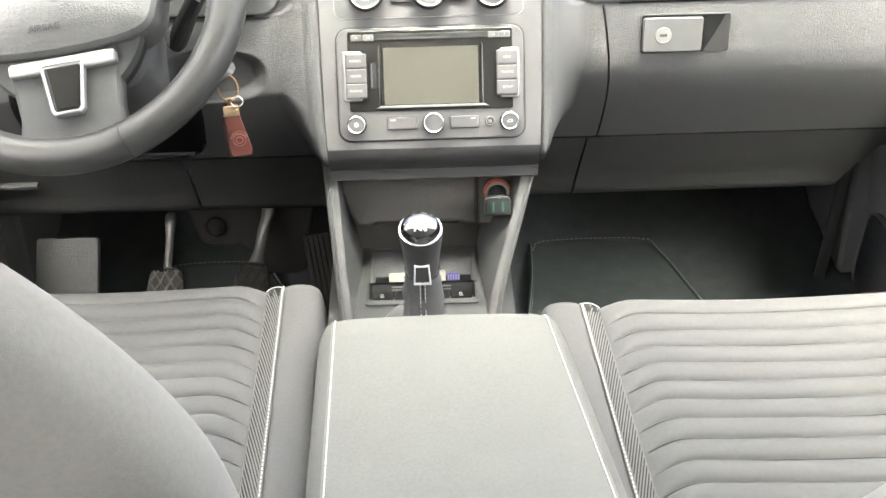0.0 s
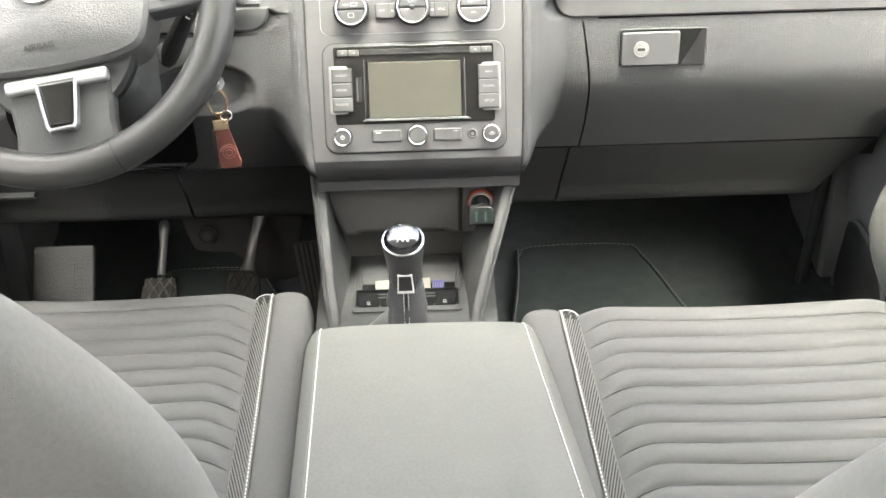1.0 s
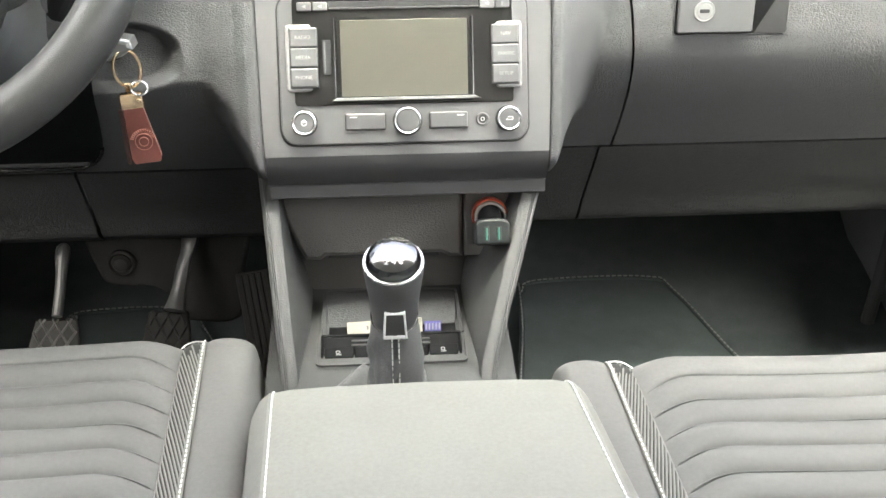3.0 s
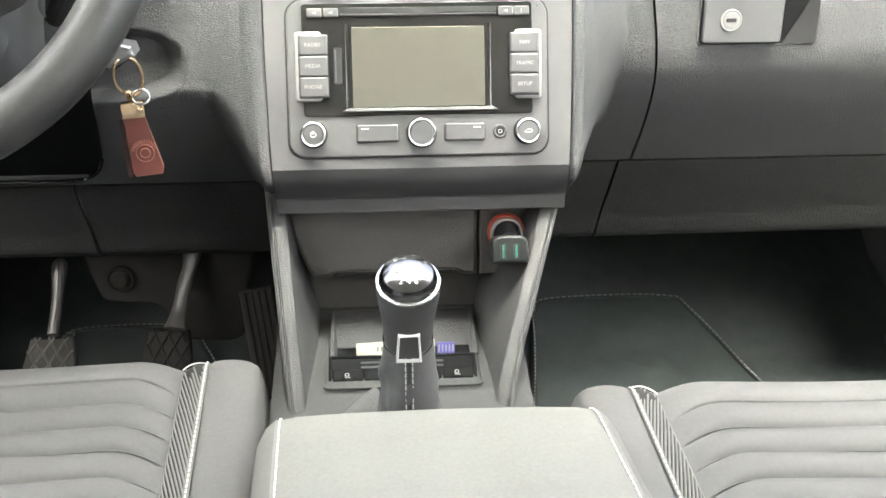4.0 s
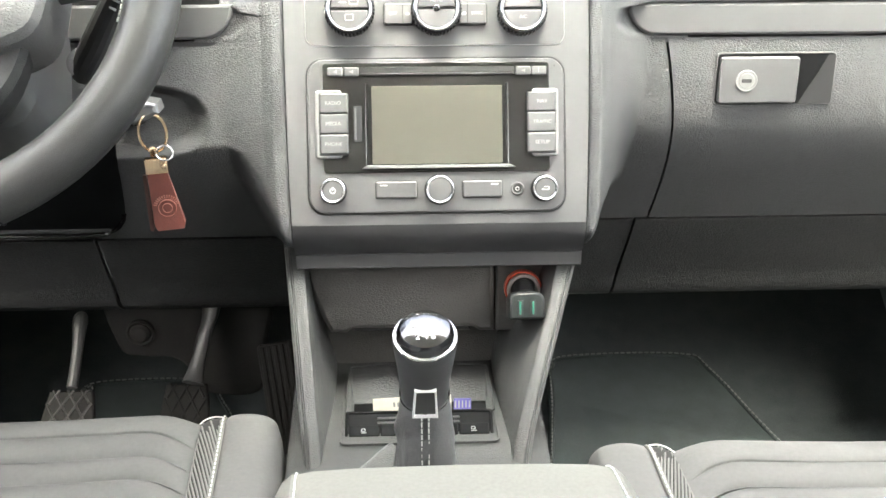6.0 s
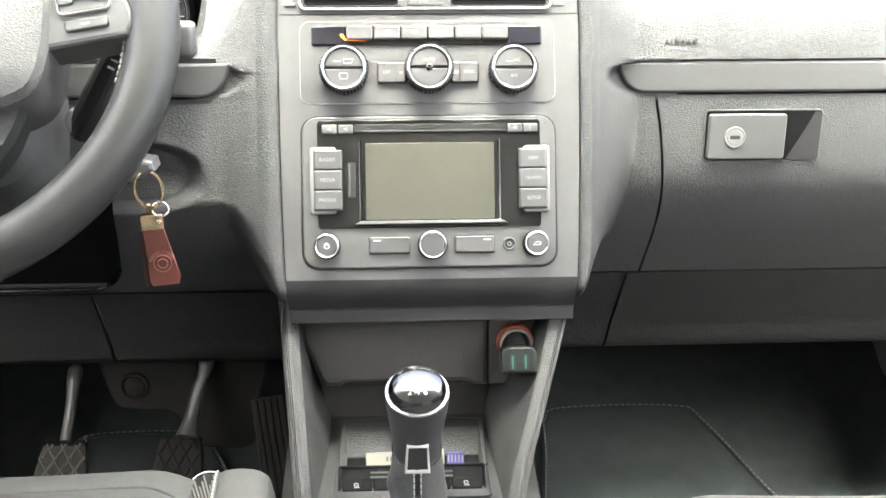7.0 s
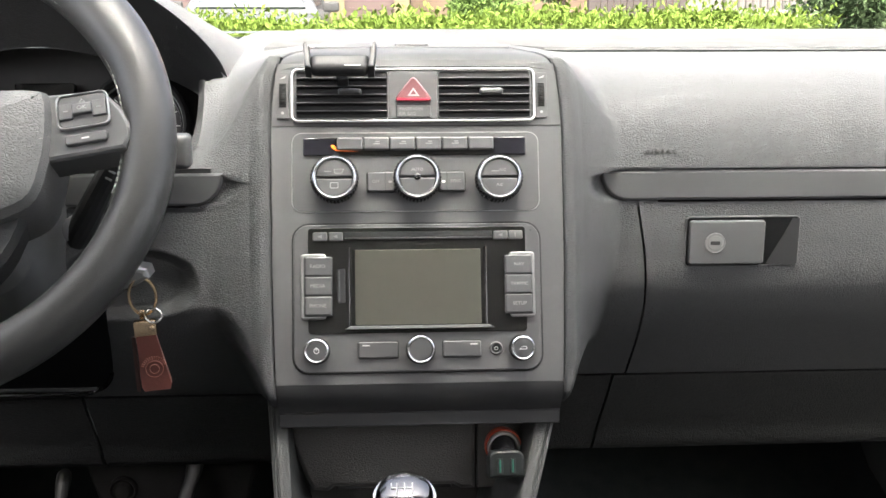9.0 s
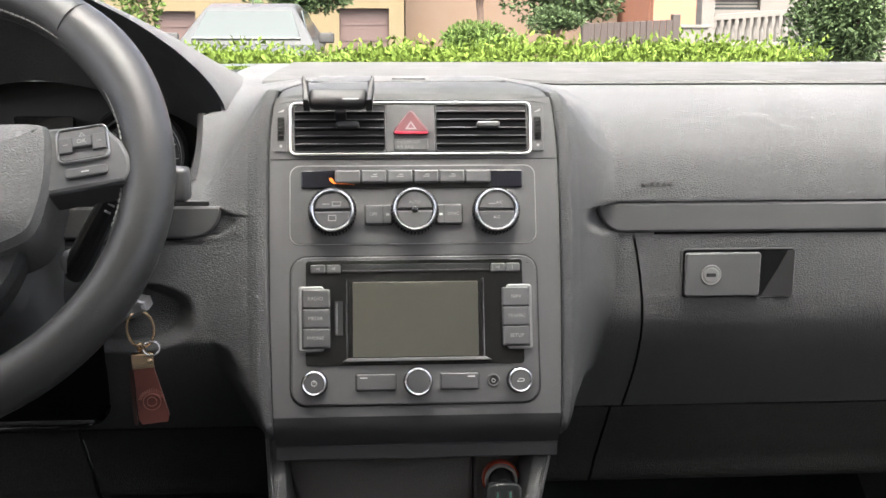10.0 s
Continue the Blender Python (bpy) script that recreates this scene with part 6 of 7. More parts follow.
part("lever", tube(smooth([(-0.207, 0.945, 0.590), (-0.203, 0.960, 0.606), (-0.198, 0.975, 0.628), (-0.191, 0.985, 0.650), (-0.186, 1.005, 0.690)], 20), [0.0120, 0.0108, 0.0098, 0.0090, 0.0084, 0.0080, 0.0078, 0.0078] + [0.0080] * 4 + [0.0084, 0.0088, 0.0092, 0.0098, 0.0102, 0.0104, 0.0104, 0.0104], 14, flat=0.6), M_LEVER, brake, "bare steel lever")
gas = thing("pedal", (-0.13, 0.96, 0.52), "long ribbed black accelerator pedal", "pedal", "foot pedals")
GP = frame_of((-0.1215, 0.970, 0.566), (0.985, 0.0, 0.17), (-0.15, 0.42, 0.90), (-0.05, -0.90, 0.42))
part("pad", plate(rrect(-0.020, -0.065, 0.016, 0.050, 0.004), -0.010, 0.0, GP, 0.002), M_RUBBER, gas)
for k in range(5):
    part("rib", plate(rrect(-0.0170 + 0.0068 * k, -0.062, -0.0125 + 0.0068 * k, 0.047, 0.001), -0.001, 0.0022, GP, 0.0008), M_RUBBER, gas)
footrest = thing("footrest", (-0.46, 0.97, 0.55), "grey ribbed plastic footrest beside the clutch", "footrest")
FRF = frame_of((-0.464, 0.955, 0.585), (1, 0, 0.0), (0, 0.55, 0.835), (0, -0.835, 0.55))
part("plate", plate(rrect(-0.042, -0.10, 0.042, 0.044, 0.006), -0.01, 0.0, FRF, 0.002), M_LOWER, footrest)
dots = bmesh.new()
for i in range(6):
    for j in range(18):
        lathe([(0.0016, -0.001), (0.0014, 0.0008), (0.0001, 0.001)], FRF @ Matrix.Translation((0.014 + 0.004 * i, -0.072 + 0.0055 * j, 0)), 6, dots)
part("studs", dots, M_LOWER, footrest)
bulk = thing("pedal_bracket", (-0.25, 1.03, 0.62), "black plastic pedal bracket with a rubber grommet", "bracket")
part("plate", plate([(p.x, p.y) for p in smooth([(-0.292, 0.604, 0), (-0.268, 0.592, 0), (-0.240, 0.590, 0), (-0.224, 0.578, 0), (-0.216, 0.556, 0), (-0.200, 0.546, 0), (-0.150, 0.548, 0), (-0.140, 0.600, 0), (-0.140, 0.68, 0), (-0.292, 0.68, 0)], 60, True)], -0.01, 0.0, frame_of((0, 1.0, 0), (1, 0, 0), (0, 0, 1), (0, -1, 0)), 0.004), M_PEDAL, bulk)
grom = part("grommet", lathe([(0.0145, -0.004), (0.0145, 0.003), (0.0128, 0.0045), (0.0108, 0.002), (0.010, 0.004), (0.007, 0.007), (0.003, 0.008), (0.0001, 0.008)], frame_of((-0.267, 0.998, 0.622), (1, 0, 0), (0, 0, 1), (0, -1, 0)), 28), M_RUBBER, bulk, "round rubber grommet")


def floor_mat(x0, x1, xf0, xf1, y0, y1, label):
    t = thing("floor_mat", ((x0 + x1) / 2, 0.9, 0.40), label, "floor mat", "floor mats")
    out = [(x0, y0), (x1, y0), (xf1 + 0.055, y1 - 0.17), (xf1 + 0.012, y1 - 0.03), (xf1 - 0.02, y1), (xf0 + 0.03, y1), (xf0 + 0.005, y1 - 0.02), (xf0, y1 - 0.06)]

    def lay(x, y):
        d = max(0.0, y - 0.98)
        return Vector((x, y, 0.460 + 0.32 * d * d / (d + 0.25)))

    edge = smooth([(*p, 0) for p in out], 96, True)
    c = Vector((sum(p.x for p in edge) / 96, sum(p.y for p in edge) / 96, 0))
    rings = [[lay(*(c + (p - c) * k).xy) + Vector((0, 0, h)) for p in edge] for k, h in ((1.0, -0.004), (1.0, 0.003), (0.99, 0.006), *((0.95 - 0.05 * i, 0.006) for i in range(19)), (0.02, 0.006))]
    part("velour", loft(rings), M_MAT, t, "charcoal velour")
    part("binding", tube([lay(p.x, p.y) + Vector((0, 0, 0.004)) for p in edge], 0.0042, 6, True), M_MAT, t)
    part("stitching", dashes([lay(p.x, p.y) + Vector((0, 0, 0.009)) for p in edge] + [lay(edge[0].x, edge[0].y) + Vector((0, 0, 0.009))], 0.0075, 0.0055, 0.0011), M_THREADM, t, "grey edge stitching")
    return t


floor_mat(0.15, 0.54, 0.180, 0.368, 0.55, 1.172, "charcoal velour passenger floor mat with stitched edge")
floor_mat(-0.62, -0.14, -0.385, -0.225, 0.55, 1.142, "charcoal velour driver floor mat with stitched edge")


# ---- cabin shell ----
def wall(name, bm, material, label):
    return part(name, bm, material, None, label, category=name.split("_")[0], kind="structure")


X0, X1, YR = -0.74, 0.81, -2.1
wall("floor", sheet([[Vector((x, y, z)) for y, z in ((YR, 0.45), (1.00, 0.45), (1.10, 0.456), (1.25, 0.505), (1.38, 0.61), (1.45, 0.75), (1.50, 1.06))] for x in (X0 - 0.05, 0.0, X1 + 0.05)], -0.02), M_CARPET, "black carpeted cabin floor and toe board")
for i, (x, s) in enumerate(((X0, -1), (X1, 1))):
    dr = part("door_%d" % (i + 1), sheet([[Vector((x + s * b, y, z)) for b, z in ((-0.10, 0.36), (-0.126, 0.45), (-0.132, 0.56), (-0.138, 0.66), (-0.155, 0.80), (-0.15, 0.855), (-0.08, 0.88), (-0.04, 0.93), (0.0, 1.02), (0.05, 1.04))] for y in (YR, -0.5, 0.0, 0.5, 0.8, 1.0, 1.09, 1.11)], 0.03), M_DOOR, None, "dark grey plastic door panel", category="door", kind="structure")
    wall("trim_%d" % (i + 1), sheet([[Vector((x - s * (w + 0.05 * max(0.0, y - 1.2)), y, z)) for z in (0.30, 0.45, 0.60, 0.85, 0.94)] for w, y in ((0.06, 1.106), (0.155, 1.108), (0.160, 1.116), (0.160, 1.2), (0.160, 1.3), (0.160, 1.56))], 0.006), M_KICK, "dark kick panel in front of the door")
    wall("trim_%d" % (i + 3), loft([[Vector((x + s * 0.05 + dx, y + dy, z)) for dx, dy in ((-0.05, 0), (0.05, 0), (0.05, 0.12), (-0.05, 0.12))] for y, z in ((1.45, 1.06), (1.05, 1.34), (0.60, 1.60))]), M_LINING, "light windscreen pillar")
    wall("trim_%d" % (i + 5), loft([[Vector((x + s * 0.03 + dx, dy - 0.3 * (z - 1.0), z)) for dx, dy in ((-0.04, -0.02), (0.05, -0.02), (0.05, 0.16), (-0.04, 0.16))] for z in (1.0, 1.6)]), M_LINING, "light door pillar")
wall("trim_7", tube(smooth([(0.644, 1.102, 0.74), (0.637, 1.103, 0.64), (0.632, 1.103, 0.60), (0.626, 1.103, 0.52), (0.618, 1.103, 0.44), (0.614, 1.103, 0.40)], 24), 0.0085, 14), M_DECK, "rounded dark edge trim of the door opening")
# Loudspeaker grille and padded bulge of the passenger door.
grille = thing("speaker_grille", (0.655, 1.0, 0.50), "black ribbed loudspeaker grille in the door", "speaker grille")
GRF = frame_of((0.6725, 1.0, 0.50), (0, -1, 0), (0.02, 0, 1), (-1, 0, 0.02))
bow = [(-0.088, -0.048), (0.02, -0.052), (0.095, -0.048), (0.090, -0.005), (0.072, 0.032), (0.030, 0.066), (-0.030, 0.082), (-0.074, 0.074), (-0.090, 0.03)]
bow = [(p.x, p.y) for p in smooth([(a, b, 0) for a, b in bow], 54, True)]
part("plate", plate(bow, -0.03, 0.003, GRF, 0.003), M_DARK, grille)
part("edge", rim(bow, inset(bow, 0.0025), 0.0, 0.0065, GRF, 0.001), M_DOOR, grille, "smooth grille border")
gr = bmesh.new()
for k in range(29):
    v = -0.045 + 0.0042 * k
    us = [q[0] for q in bow if abs(q[1] - v) < 0.012]
    plate(rrect(min(us) + 0.010, v, max(us) - 0.010, v + 0.0022, 0.0006), 0.002, 0.0062, GRF, 0.0005, gr)
part("ribs", gr, M_LOWER, grille, "fine horizontal ribs")
pad = []
for k in range(20):
    f = k / 19
    y = 0.965 - 0.55 * f
    g = math.sin(math.pi * min(1.0, f / 0.25) / 2) ** 0.6
    pad.append([Vector((0.662 - 0.050 * g * math.sin(math.pi * j / 15) ** 0.7, y - 0.05 * abs(j / 15 - 0.4), 0.54 + 0.035 * (1 - g) + (0.24 - 0.09 * (1 - g)) * j / 15)) for j in range(16)])
wall("trim_8", sheet(pad, 0.01), M_SUEDE, "light grey padded armrest bulge of the door")
wall("ceiling", sheet([[Vector((x, y, 1.62 - 0.05 * ((x - XC) / 0.8) ** 2)) for y in (YR, -1.0, 0.0, 0.64)] for x in (X0 - 0.06, -0.4, 0.0, 0.4, X1 + 0.06)], 0.03), M_LINING, "light fabric headliner")
# Unseen rear panels and bench, added and sized to hold back light from behind.
wall("wall_rear", sheet([[Vector((x, YR, z)) for z in (0.38, 0.8, 1.20)] for x in (X0 - 0.05, X1 + 0.05)], 0.03), M_LOWER, "unseen dark tailgate panel that limits light from behind")
wall("wall_rear_upper", sheet([[Vector((x, YR, z)) for z in (1.43, 1.5, 1.62)] for x in (X0 - 0.06, X1 + 0.06)], 0.03), M_LINING, "unseen light panel that narrows the rear window")
for x in (X0 - 0.05, X1 + 0.05):
    wall("wall_side", sheet([[Vector((x, y, z)) for z in (1.02, 1.3, 1.62)] for y in (YR, -1.8, -1.25)], 0.03), M_LINING, "unseen light rear side panel that limits side light")
bench = thing("rear_bench", (XC, -0.9, 0.4), "unseen grey fabric rear bench seat that blocks rear light", "car seat")
part("cushion", box((XC, -0.72, 0.55), (1.30, 0.50, 0.28), 0.05, seg=4), M_FABRIC, bench)
part("backrest", box((0, 0, 0), (1.30, 0.14, 0.62), 0.05, Matrix.Translation((XC, -1.06, 0.86)) @ Matrix.Rotation(radians(-14), 4, "X"), seg=4), M_FABRIC, bench)
screen_glass = part("window_1", sheet([[Vector((x, y, z)) for y, z in ((1.57, 1.062), (1.28, 1.25), (0.95, 1.45), (0.65, 1.61))] for x in (X0 + 0.02, -0.3, 0.3, X1 - 0.02)], 0.004), M_GLASS, None, "clear windscreen glass", category="window", kind="structure")
screen_glass.visible_shadow = False

# ---- outside ----
M_ASPHALT = mat("asphalt", (0.055, 0.055, 0.057), 0.9, grain=(0.01, 0.003, "noise"), vary=0.25, vscale=3)
M_LEAF = mat("light_green_leaf", (0.060, 0.090, 0.014), 0.75, vary=0.15, vscale=8, rnd=0.16, spec=0.12)
M_LEAFMID = mat("mid_green_leaf", (0.045, 0.072, 0.017), 0.75, vary=0.2, vscale=8, rnd=0.3, spec=0.12)
M_LEAFDARK = mat("dark_green_leaf", (0.034, 0.052, 0.022), 0.75, vary=0.2, vscale=8, rnd=0.3, spec=0.12)
M_TWIG = mat("twig_bark", (0.09, 0.06, 0.045), 0.85, grain=(0.01, 0.004, "noise"), vary=0.3)
M_YELLOW = mat("yellow_render", (0.075, 0.059, 0.029), 0.85, vary=0.08, vscale=1.2)
M_PEACH = mat("peach_render", (0.075, 0.05, 0.033), 0.85, vary=0.08, vscale=1.2)
M_BROWN = mat("brown_door_paint", (0.04, 0.023, 0.02), 0.6, vary=0.1, vscale=2)
M_CONC = mat("pale_concrete", (0.08, 0.075, 0.068), 0.85, grain=(0.02, 0.004, "noise"), vary=0.15, vscale=2)
M_BRICK = mat("red_brown_render", (0.20, 0.085, 0.05), 0.85, vary=0.12, vscale=2)
M_WOOD = mat("dark_fence_wood", (0.019, 0.013, 0.011), 0.75, grain=(0.02, 0.003, "noise"), vary=0.25, vscale=5)
M_ROOF = mat("roof_tile", (0.28, 0.12, 0.08), 0.85, vary=0.2, vscale=3)
M_CARPAINT = mat("silver_car_paint", (0.036, 0.038, 0.039), 0.4, metal=0.15, vary=0.04, spec=0.3)
M_CARGLASS = mat("car_window", (0.03, 0.036, 0.035), 0.1, vary=0.05)
M_TYRE = mat("tyre_rubber", (0.015, 0.015, 0.015), 0.8)
ground = part("ground", sheet([[Vector((x, y, 0.0)) for y in (-400, -20, 0, 10, 40, 900)] for x in (-700, -20, 0, 20, 700)], 0.0), M_ASPHALT, None, "grey asphalt ground", category="ground", kind="structure")
rng = random.Random(7)


def leaves(count, where, size, bm=None, aspect=0.5):
    """Small folded leaves at points that where() gives with a normal."""
    vs, fs = [], []
    for _ in range(count):
        p, nrm = where()
        d = Vector((rng.gauss(0, 1), rng.gauss(0, 1), rng.gauss(0.3, 1))).normalized()
        d = (d + Vector(nrm) * 0.9).normalized()
        s = d.cross(Vector((rng.gauss(0, 1), rng.gauss(0, 1), rng.gauss(0, 1)))).normalized()
        k = size * rng.uniform(0.6, 1.3)
        q = d.cross(s) * k * 0.12
        i = len(vs)
        vs += [p, p + d * k * 0.5 + s * k * aspect * 0.5 + q, p + d * k, p + d * k * 0.5 - s * k * aspect * 0.5 + q]
        fs += [(i, i + 1, i + 2), (i, i + 2, i + 3)]
    me = bpy.data.meshes.new("leaves")
    me.from_pydata(vs, [], fs)
    return me


def leafy(name, me, material, parent, label=""):
    o = ORIGIN.get(parent, Vector())
    me.transform(Matrix.Translation(-o))
    me.materials.append(material)
    ob = new(name, me)
    ob.parent = parent
    return tagged(ob, label, kind="stuff")


def hedge_top(x):
    return 1.012 + 0.010 * math.sin(x * 5.1) + 0.010 * math.sin(x * 13 + 1) + 0.030 * math.exp(-((x - 0.95) / 0.40) ** 2)


hedge = thing("hedge", (0.4, 3.5, 0.0), "bright green clipped laurel hedge in front of the car", "hedge")


def hedge_point():
    x = rng.uniform(-2.2, 1.40)
    z = hedge_top(x) * (1 - 0.35 * rng.random() ** 2.2) + (rng.random() ** 6) * 0.05
    return Vector((x, rng.uniform(3.2, 3.75), z)), (0, -0.4, 0.8)


leafy("leaves", leaves(40000, hedge_point, 0.023), M_LEAF, hedge, "fresh light green leaves")
part("inner_growth", sheet([[Vector((x, y, (hedge_top(x) - 0.022) * z)) for y, z in ((3.25, 0.0), (3.28, 0.9), (3.5, 1.0), (3.72, 0.9), (3.75, 0.0))] for x in [-2.2 + 0.1 * i for i in range(37)]]), M_LEAF, hedge)


def bush(c, rx, ry, rz, count, size, material, label, name="bush", trunk=0.0):
    b = thing(name, (c[0], c[1], 0), label, "tree" if trunk else "bush")
    lumps = [(Vector((rng.uniform(-0.55, 0.55) * rx, rng.uniform(-0.5, 0.5) * ry, rng.uniform(-0.4, 0.6) * rz)), rng.uniform(0.4, 0.7)) for _ in range(12)]

    def where():
        o, k = rng.choice(lumps)
        n = Vector((rng.gauss(0, 1), rng.gauss(0, 1), rng.gauss(0.2, 1))).normalized()
        r = rng.random() ** 0.25
        return Vector(c) + o + Vector((n.x * rx, n.y * ry, n.z * rz)) * k * r, n

    leafy("crown", leaves(count, where, size, aspect=0.55), material, b)
    h = c[2] - rz * 0.3
    part("trunk", tube(smooth([(c[0], c[1], 0), (c[0] + 0.03, c[1], h * 0.5), (c[0], c[1], h)], 10), [max(0.03, trunk or 0.05) * (1.2 - 0.06 * i) for i in range(10)], 8), M_TWIG, b, "brown trunk")
    for k in range(6):
        o, _ = lumps[k]
        part("limb", tube(smooth([(c[0], c[1], h * 0.8), tuple((Vector((c[0], c[1], h)) + Vector(c) + o) / 2), tuple(Vector(c) + o)], 8), [0.03 - 0.003 * i for i in range(8)], 6), M_TWIG, b)
    return b


bush((0.99, 9.5, 0.90), 0.42, 0.45, 0.20, 5200, 0.045, M_LEAFMID, "rounded clipped green bush")
bush((2.22, 13.5, 1.12), 0.33, 0.33, 0.17, 4200, 0.05, M_LEAFDARK, "round clipped shrub on a stem", trunk=0.05)
bush((3.16, 7.2, 1.08), 0.36, 0.40, 0.55, 9000, 0.045, M_LEAFDARK, "dark green conifer shrub", trunk=0.06)
bush((-1.26, 19.0, 1.62), 0.95, 0.9, 0.42, 5200, 0.11, M_LEAFDARK, "dark green tree behind the parked car", "tree", 0.05)
bush((1.12, 12.0, 1.66), 0.34, 0.34, 0.30, 2400, 0.07, mat("reddish_leaf", (0.12, 0.045, 0.028), 0.55, vary=0.2, vscale=8, rnd=0.35), "small reddish tree with thin trunk", "tree", 0.045)
bush((3.6, 22.0, 1.75), 1.3, 1.0, 0.75, 5200, 0.13, M_LEAFDARK, "dark green tree before the houses", "tree", 0.1)
bush((-3.4, 16.0, 1.9), 0.5, 0.5, 1.2, 2500, 0.10, M_LEAFMID, "green shrub by the garages", trunk=0.06)


def parked_car(c):
    t = thing("parked_car", c, "silver parked hatchback facing away, seen over the hedge", "car")
    cx, cy, cz = c
    body = []
    for y, hw, zt in ((0.0, 0.70, 0.62), (0.05, 0.80, 0.80), (0.6, 0.84, 0.88), (1.2, 0.85, 0.90), (2.8, 0.85, 0.92), (3.7, 0.83, 0.92), (3.8, 0.76, 0.75)):
        body.append([Vector((cx + x, cy + y, cz + z)) for x, z in rrect(-hw, 0.22, hw, zt, 0.12, 4)])
    part("body", loft(body), M_CARPAINT, t, "silver bodywork")
    cab = []
    for y, hw, zt in ((0.95, 0.74, 0.90), (1.55, 0.60, 1.36), (1.8, 0.585, 1.41), (2.6, 0.58, 1.42), (3.3, 0.60, 1.36), (3.65, 0.72, 0.95)):
        cab.append([Vector((cx + x * (1.0 if z > 1.0 else 1.18), cy + y, cz + z)) for x, z in rrect(-hw, 0.80, hw, zt, 0.09, 4)])
    part("roof", loft(cab), M_CARPAINT, t)
    gl = frame_of((cx, cy + 1.235, cz + 1.125), (1, 0, 0), (0, 0.79, 0.613), (0, -0.613, 0.79))
    part("windscreen", plate([(-0.665, -0.27), (0.665, -0.27), (0.535, 0.27), (-0.535, 0.27)], -0.05, 0.03, gl, 0.01), M_CARGLASS, t, "glossy windscreen")
    for s in (-1, 1):
        mir = part("wing_mirror", box((cx + s * 0.97, cy + 1.3, cz + 0.98), (0.20, 0.10, 0.13), 0.03, seg=3), M_TYRE, t, "dark wing mirror")
        part("side_window", plate([(0.0, 0.0), (1.9, 0.02), (1.6, 0.36), (0.55, 0.38)], 0.0, 0.02, frame_of((cx + s * 0.735, cy + 1.3, cz + 0.96), (0, 1, 0), (-s * 0.3, 0, 0.95), (s, 0, 0.3)), 0.004), M_CARGLASS, t)
        for y in (0.75, 3.05):
            w = part("wheel", lathe([(0.3, -0.1), (0.31, -0.06), (0.31, 0.06), (0.3, 0.1)], frame_of((cx + s * 0.76, cy + y, cz + 0.31), (0, 1, 0), (0, 0, 1), (1, 0, 0)), 28), M_TYRE, t)
            part("rim", lathe([(0.2, -0.11), (0.19, 0.11)], frame_of((cx + s * 0.76, cy + y, cz + 0.31), (0, 1, 0), (0, 0, 1), (1, 0, 0)), 20), M_SILVER, w)
    part("aerial", tube([(cx + 0.02, cy + 1.7, cz + 1.40), (cx + 0.02, cy + 1.75, cz + 1.60)], 0.008, 6), M_TYRE, t)
    part("wiper", tube([(cx - 0.1, cy + 1.03, cz + 0.93), (cx + 0.5, cy + 1.02, cz + 0.92)], 0.012, 6), M_TYRE, t)
    return t


parked_car((-1.62, 12.4, -0.06))


def house(name, x0, x1, y0, y1, h, material, openings, label, roof_h=1.8):
    """A rendered block with brown garage doors or windows set into its front."""
    t = thing(name, ((x0 + x1) / 2, y0, 0), label, "house")
    xs = sorted({x0, x1, *[o[0] for o in openings], *[o[1] for o in openings]})
    for a, b in zip(xs, xs[1:]):
        hit = [o for o in openings if o[0] <= a and o[1] >= b]
        spans = [(0, h)] if not hit else [(0, hit[0][2]), (hit[0][3], h)]
        for z0, z1 in spans:
            if z1 - z0 > 0.01:
                part("wall", box(((a + b) / 2, y0 + 0.15, (z0 + z1) / 2), (b - a, 0.3, z1 - z0), 0), material, t)
        if hit:
            d = part("garage_door" if hit[0][2] < 0.1 else "window", box(((a + b) / 2, y0 + 0.2, (hit[0][2] + hit[0][3]) / 2), (b - a, 0.08, hit[0][3] - hit[0][2]), 0), M_BROWN if hit[0][2] < 0.1 else M_CARGLASS, t)
            for k in range(1, 4):
                part("rail", box(((a + b) / 2, y0 + 0.155, hit[0][2] + (hit[0][3] - hit[0][2]) * k / 4), (b - a - 0.05, 0.02, 0.05), 0), M_BROWN if hit[0][2] < 0.1 else M_CONC, d)
    part("body", box(((x0 + x1) / 2, (y0 + 0.4 + y1) / 2, h / 2), (x1 - x0, y1 - y0 - 0.4, h), 0), material, t)
    part("roof", loft([[Vector((x, y, z)) for y, z in ((y0 - 0.4, h), ((y0 + y1) / 2, h + roof_h), (y1 + 0.4, h))] for x in (x0 - 0.3, x1 + 0.3)]), M_ROOF, t)
    return t


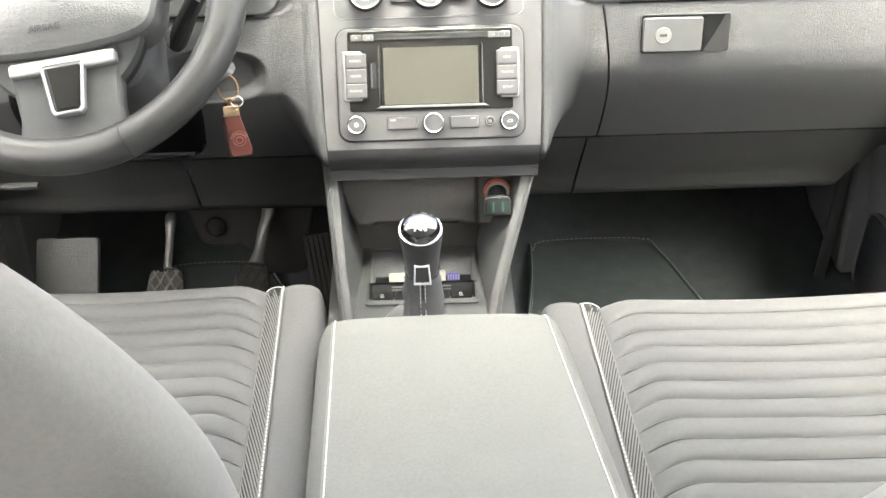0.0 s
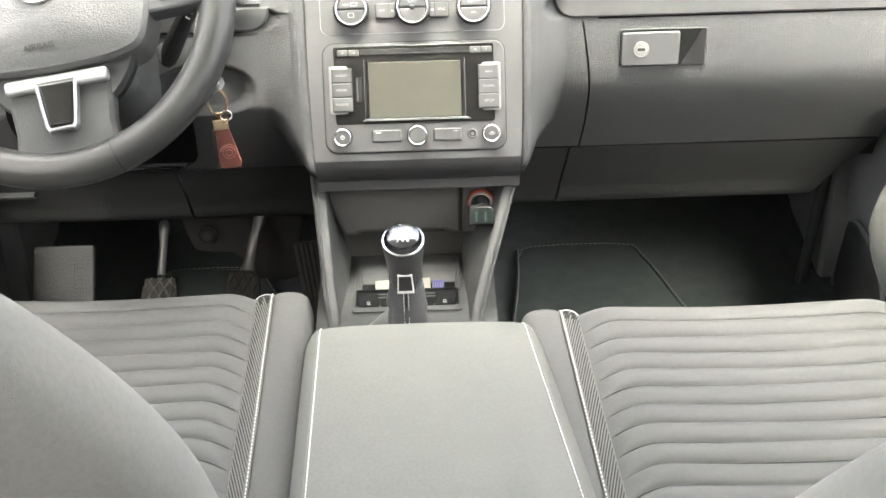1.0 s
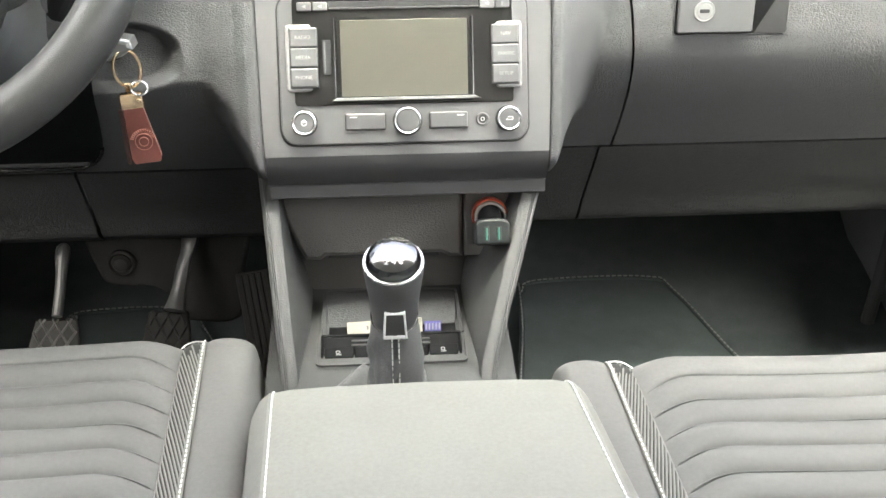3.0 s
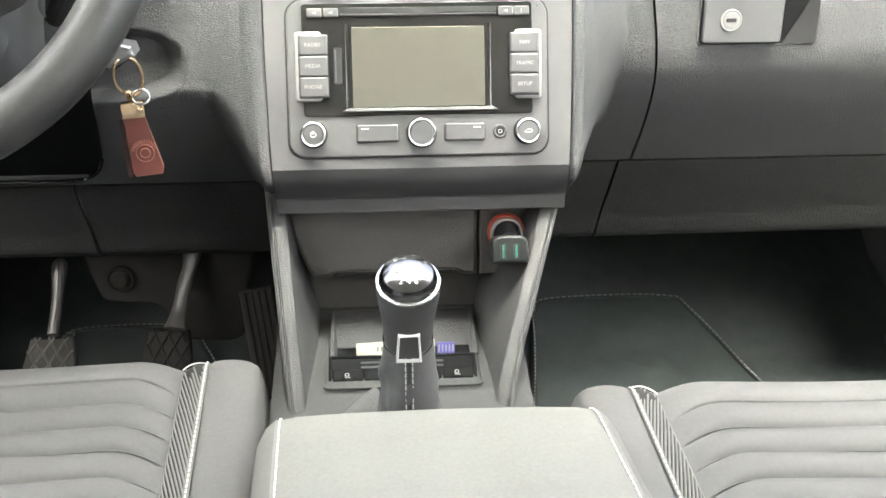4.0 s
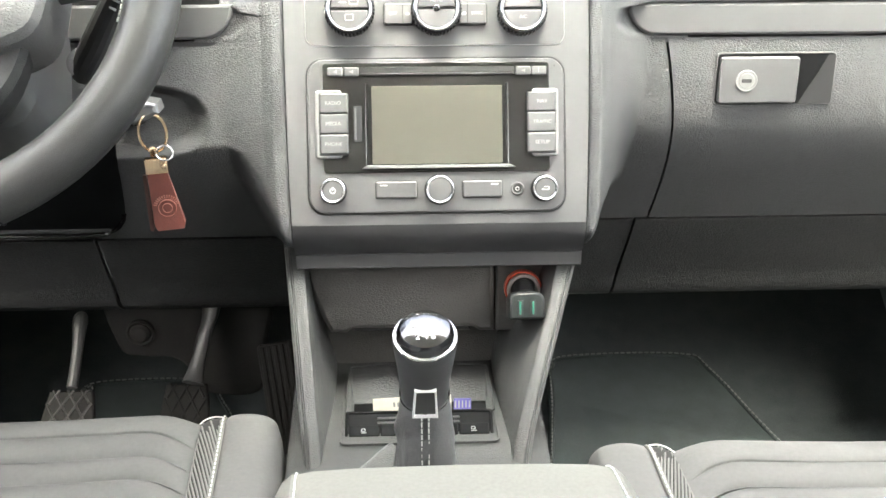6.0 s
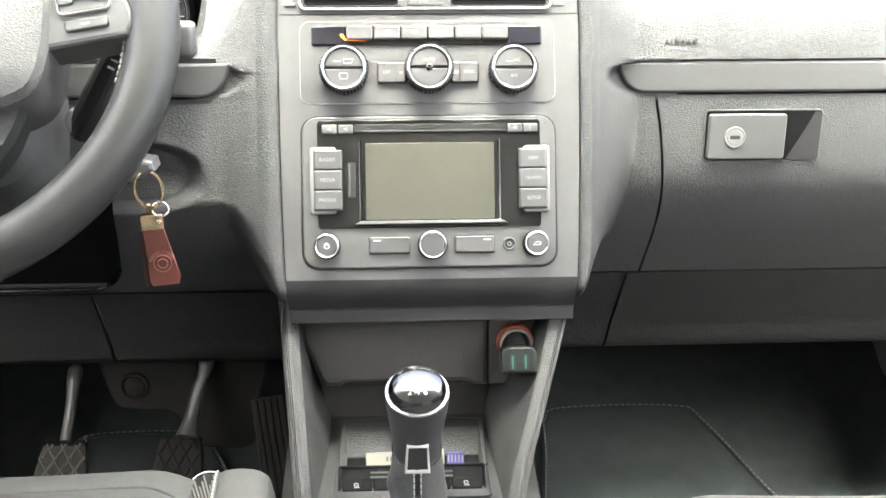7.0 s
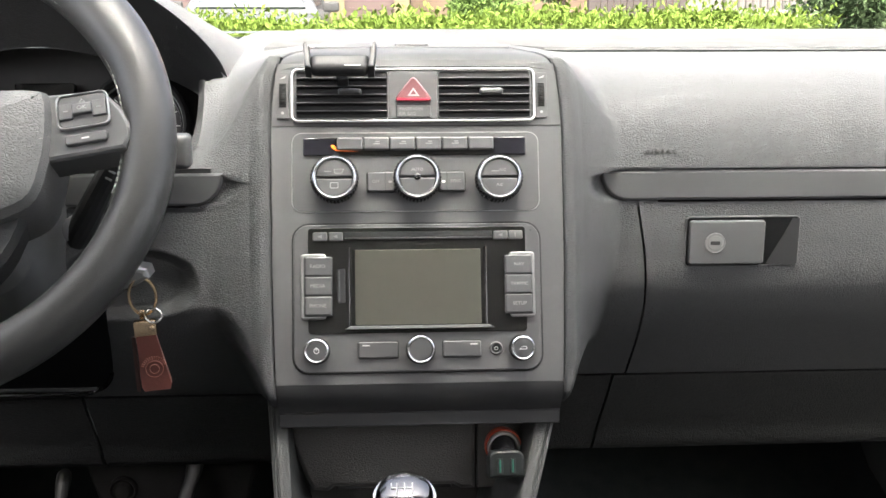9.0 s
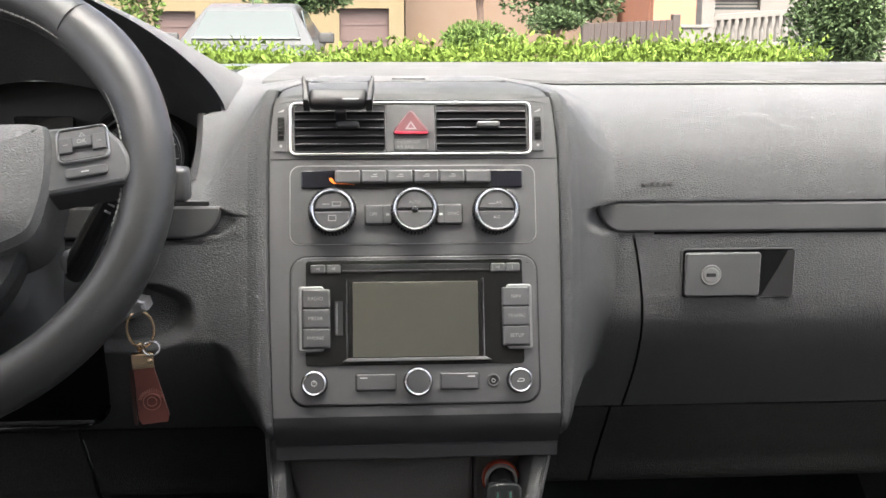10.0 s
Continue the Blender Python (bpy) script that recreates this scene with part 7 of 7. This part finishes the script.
house("garage_block", -9.0, 0.60, 25.0, 31.0, 4.2, M_YELLOW, [(-5.10, -4.15, 0, 1.345), (-0.89, 0.25, 0, 1.418), (-8.4, -6.2, 0, 1.4)], "yellow rendered garage block with brown doors")
house("apartment_house", 0.68, 6.0, 27.0, 36.0, 6.5, M_PEACH, [(1.5, 2.6, 3.2, 4.8), (3.8, 4.9, 3.2, 4.8)], "peach rendered house behind the garages")
house("brick_house", 6.15, 7.3, 24.0, 31.0, 5.5, M_BRICK, [(6.4, 7.0, 2.4, 3.9)], "red-brown rendered house beyond the fence")
house("white_house", 7.4, 16.0, 26.0, 34.0, 6.5, M_CONC, [(7.75, 9.3, 1.42, 1.75), (12.2, 13.4, 2.6, 4.2)], "pale rendered house with a balustrade")
fence = thing("fence", (3.76, 16.0, 0), "dark brown wooden board fence", "fence")
for k in range(13):
    part("board", box((3.17 + 0.0985 * k, 16.0, 0.55 + 0.0024 * k), (0.091, 0.03, 1.10 + 0.0048 * k), 0.004, seg=1), M_WOOD, fence)
for x, h in ((3.10, 1.12), (4.46, 1.24)):
    part("post", box((x, 16.05, h / 2), (0.12, 0.14, h), 0.01, seg=1), M_WOOD, fence)
low_wall = thing("garden_wall", (5.1, 17.5, 0), "low pale concrete garden wall", "wall")
part("wall", box((5.08, 17.5, 0.52), (0.62, 0.2, 1.04), 0.01), M_CONC, low_wall)
part("coping", box((5.08, 17.5, 1.055), (0.66, 0.26, 0.05), 0.01), M_CONC, low_wall)
balustrade = thing("balustrade", (6.4, 18.0, 0), "pale concrete balustrade on a wall", "balustrade")
part("base_wall", box((6.45, 18.0, 0.40), (1.7, 0.25, 0.8), 0.02), M_CONC, balustrade)
part("handrail", loft([[Vector((x, 18.0 + dy, z + dz)) for dy, dz in ((-0.14, -0.05), (0.14, -0.05), (0.14, 0.04), (-0.14, 0.04))] for x, z in ((5.62, 1.20), (7.25, 1.32))]), M_CONC, balustrade)
for k in range(12):
    f = k / 11
    h = 0.36 + 0.11 * f
    part("baluster", lathe([(0.035, 0.8), (0.048, 0.8 + 0.2 * h), (0.050, 0.8 + 0.45 * h), (0.032, 0.8 + 0.7 * h), (0.028, 0.8 + 0.85 * h), (0.040, 0.8 + h)], Matrix.Translation((5.74 + 0.126 * k, 18.0, 0)), 10), M_CONC, balustrade)
part("pier", box((5.50, 18.0, 0.95), (0.22, 0.35, 1.9), 0.02), M_CONC, balustrade)
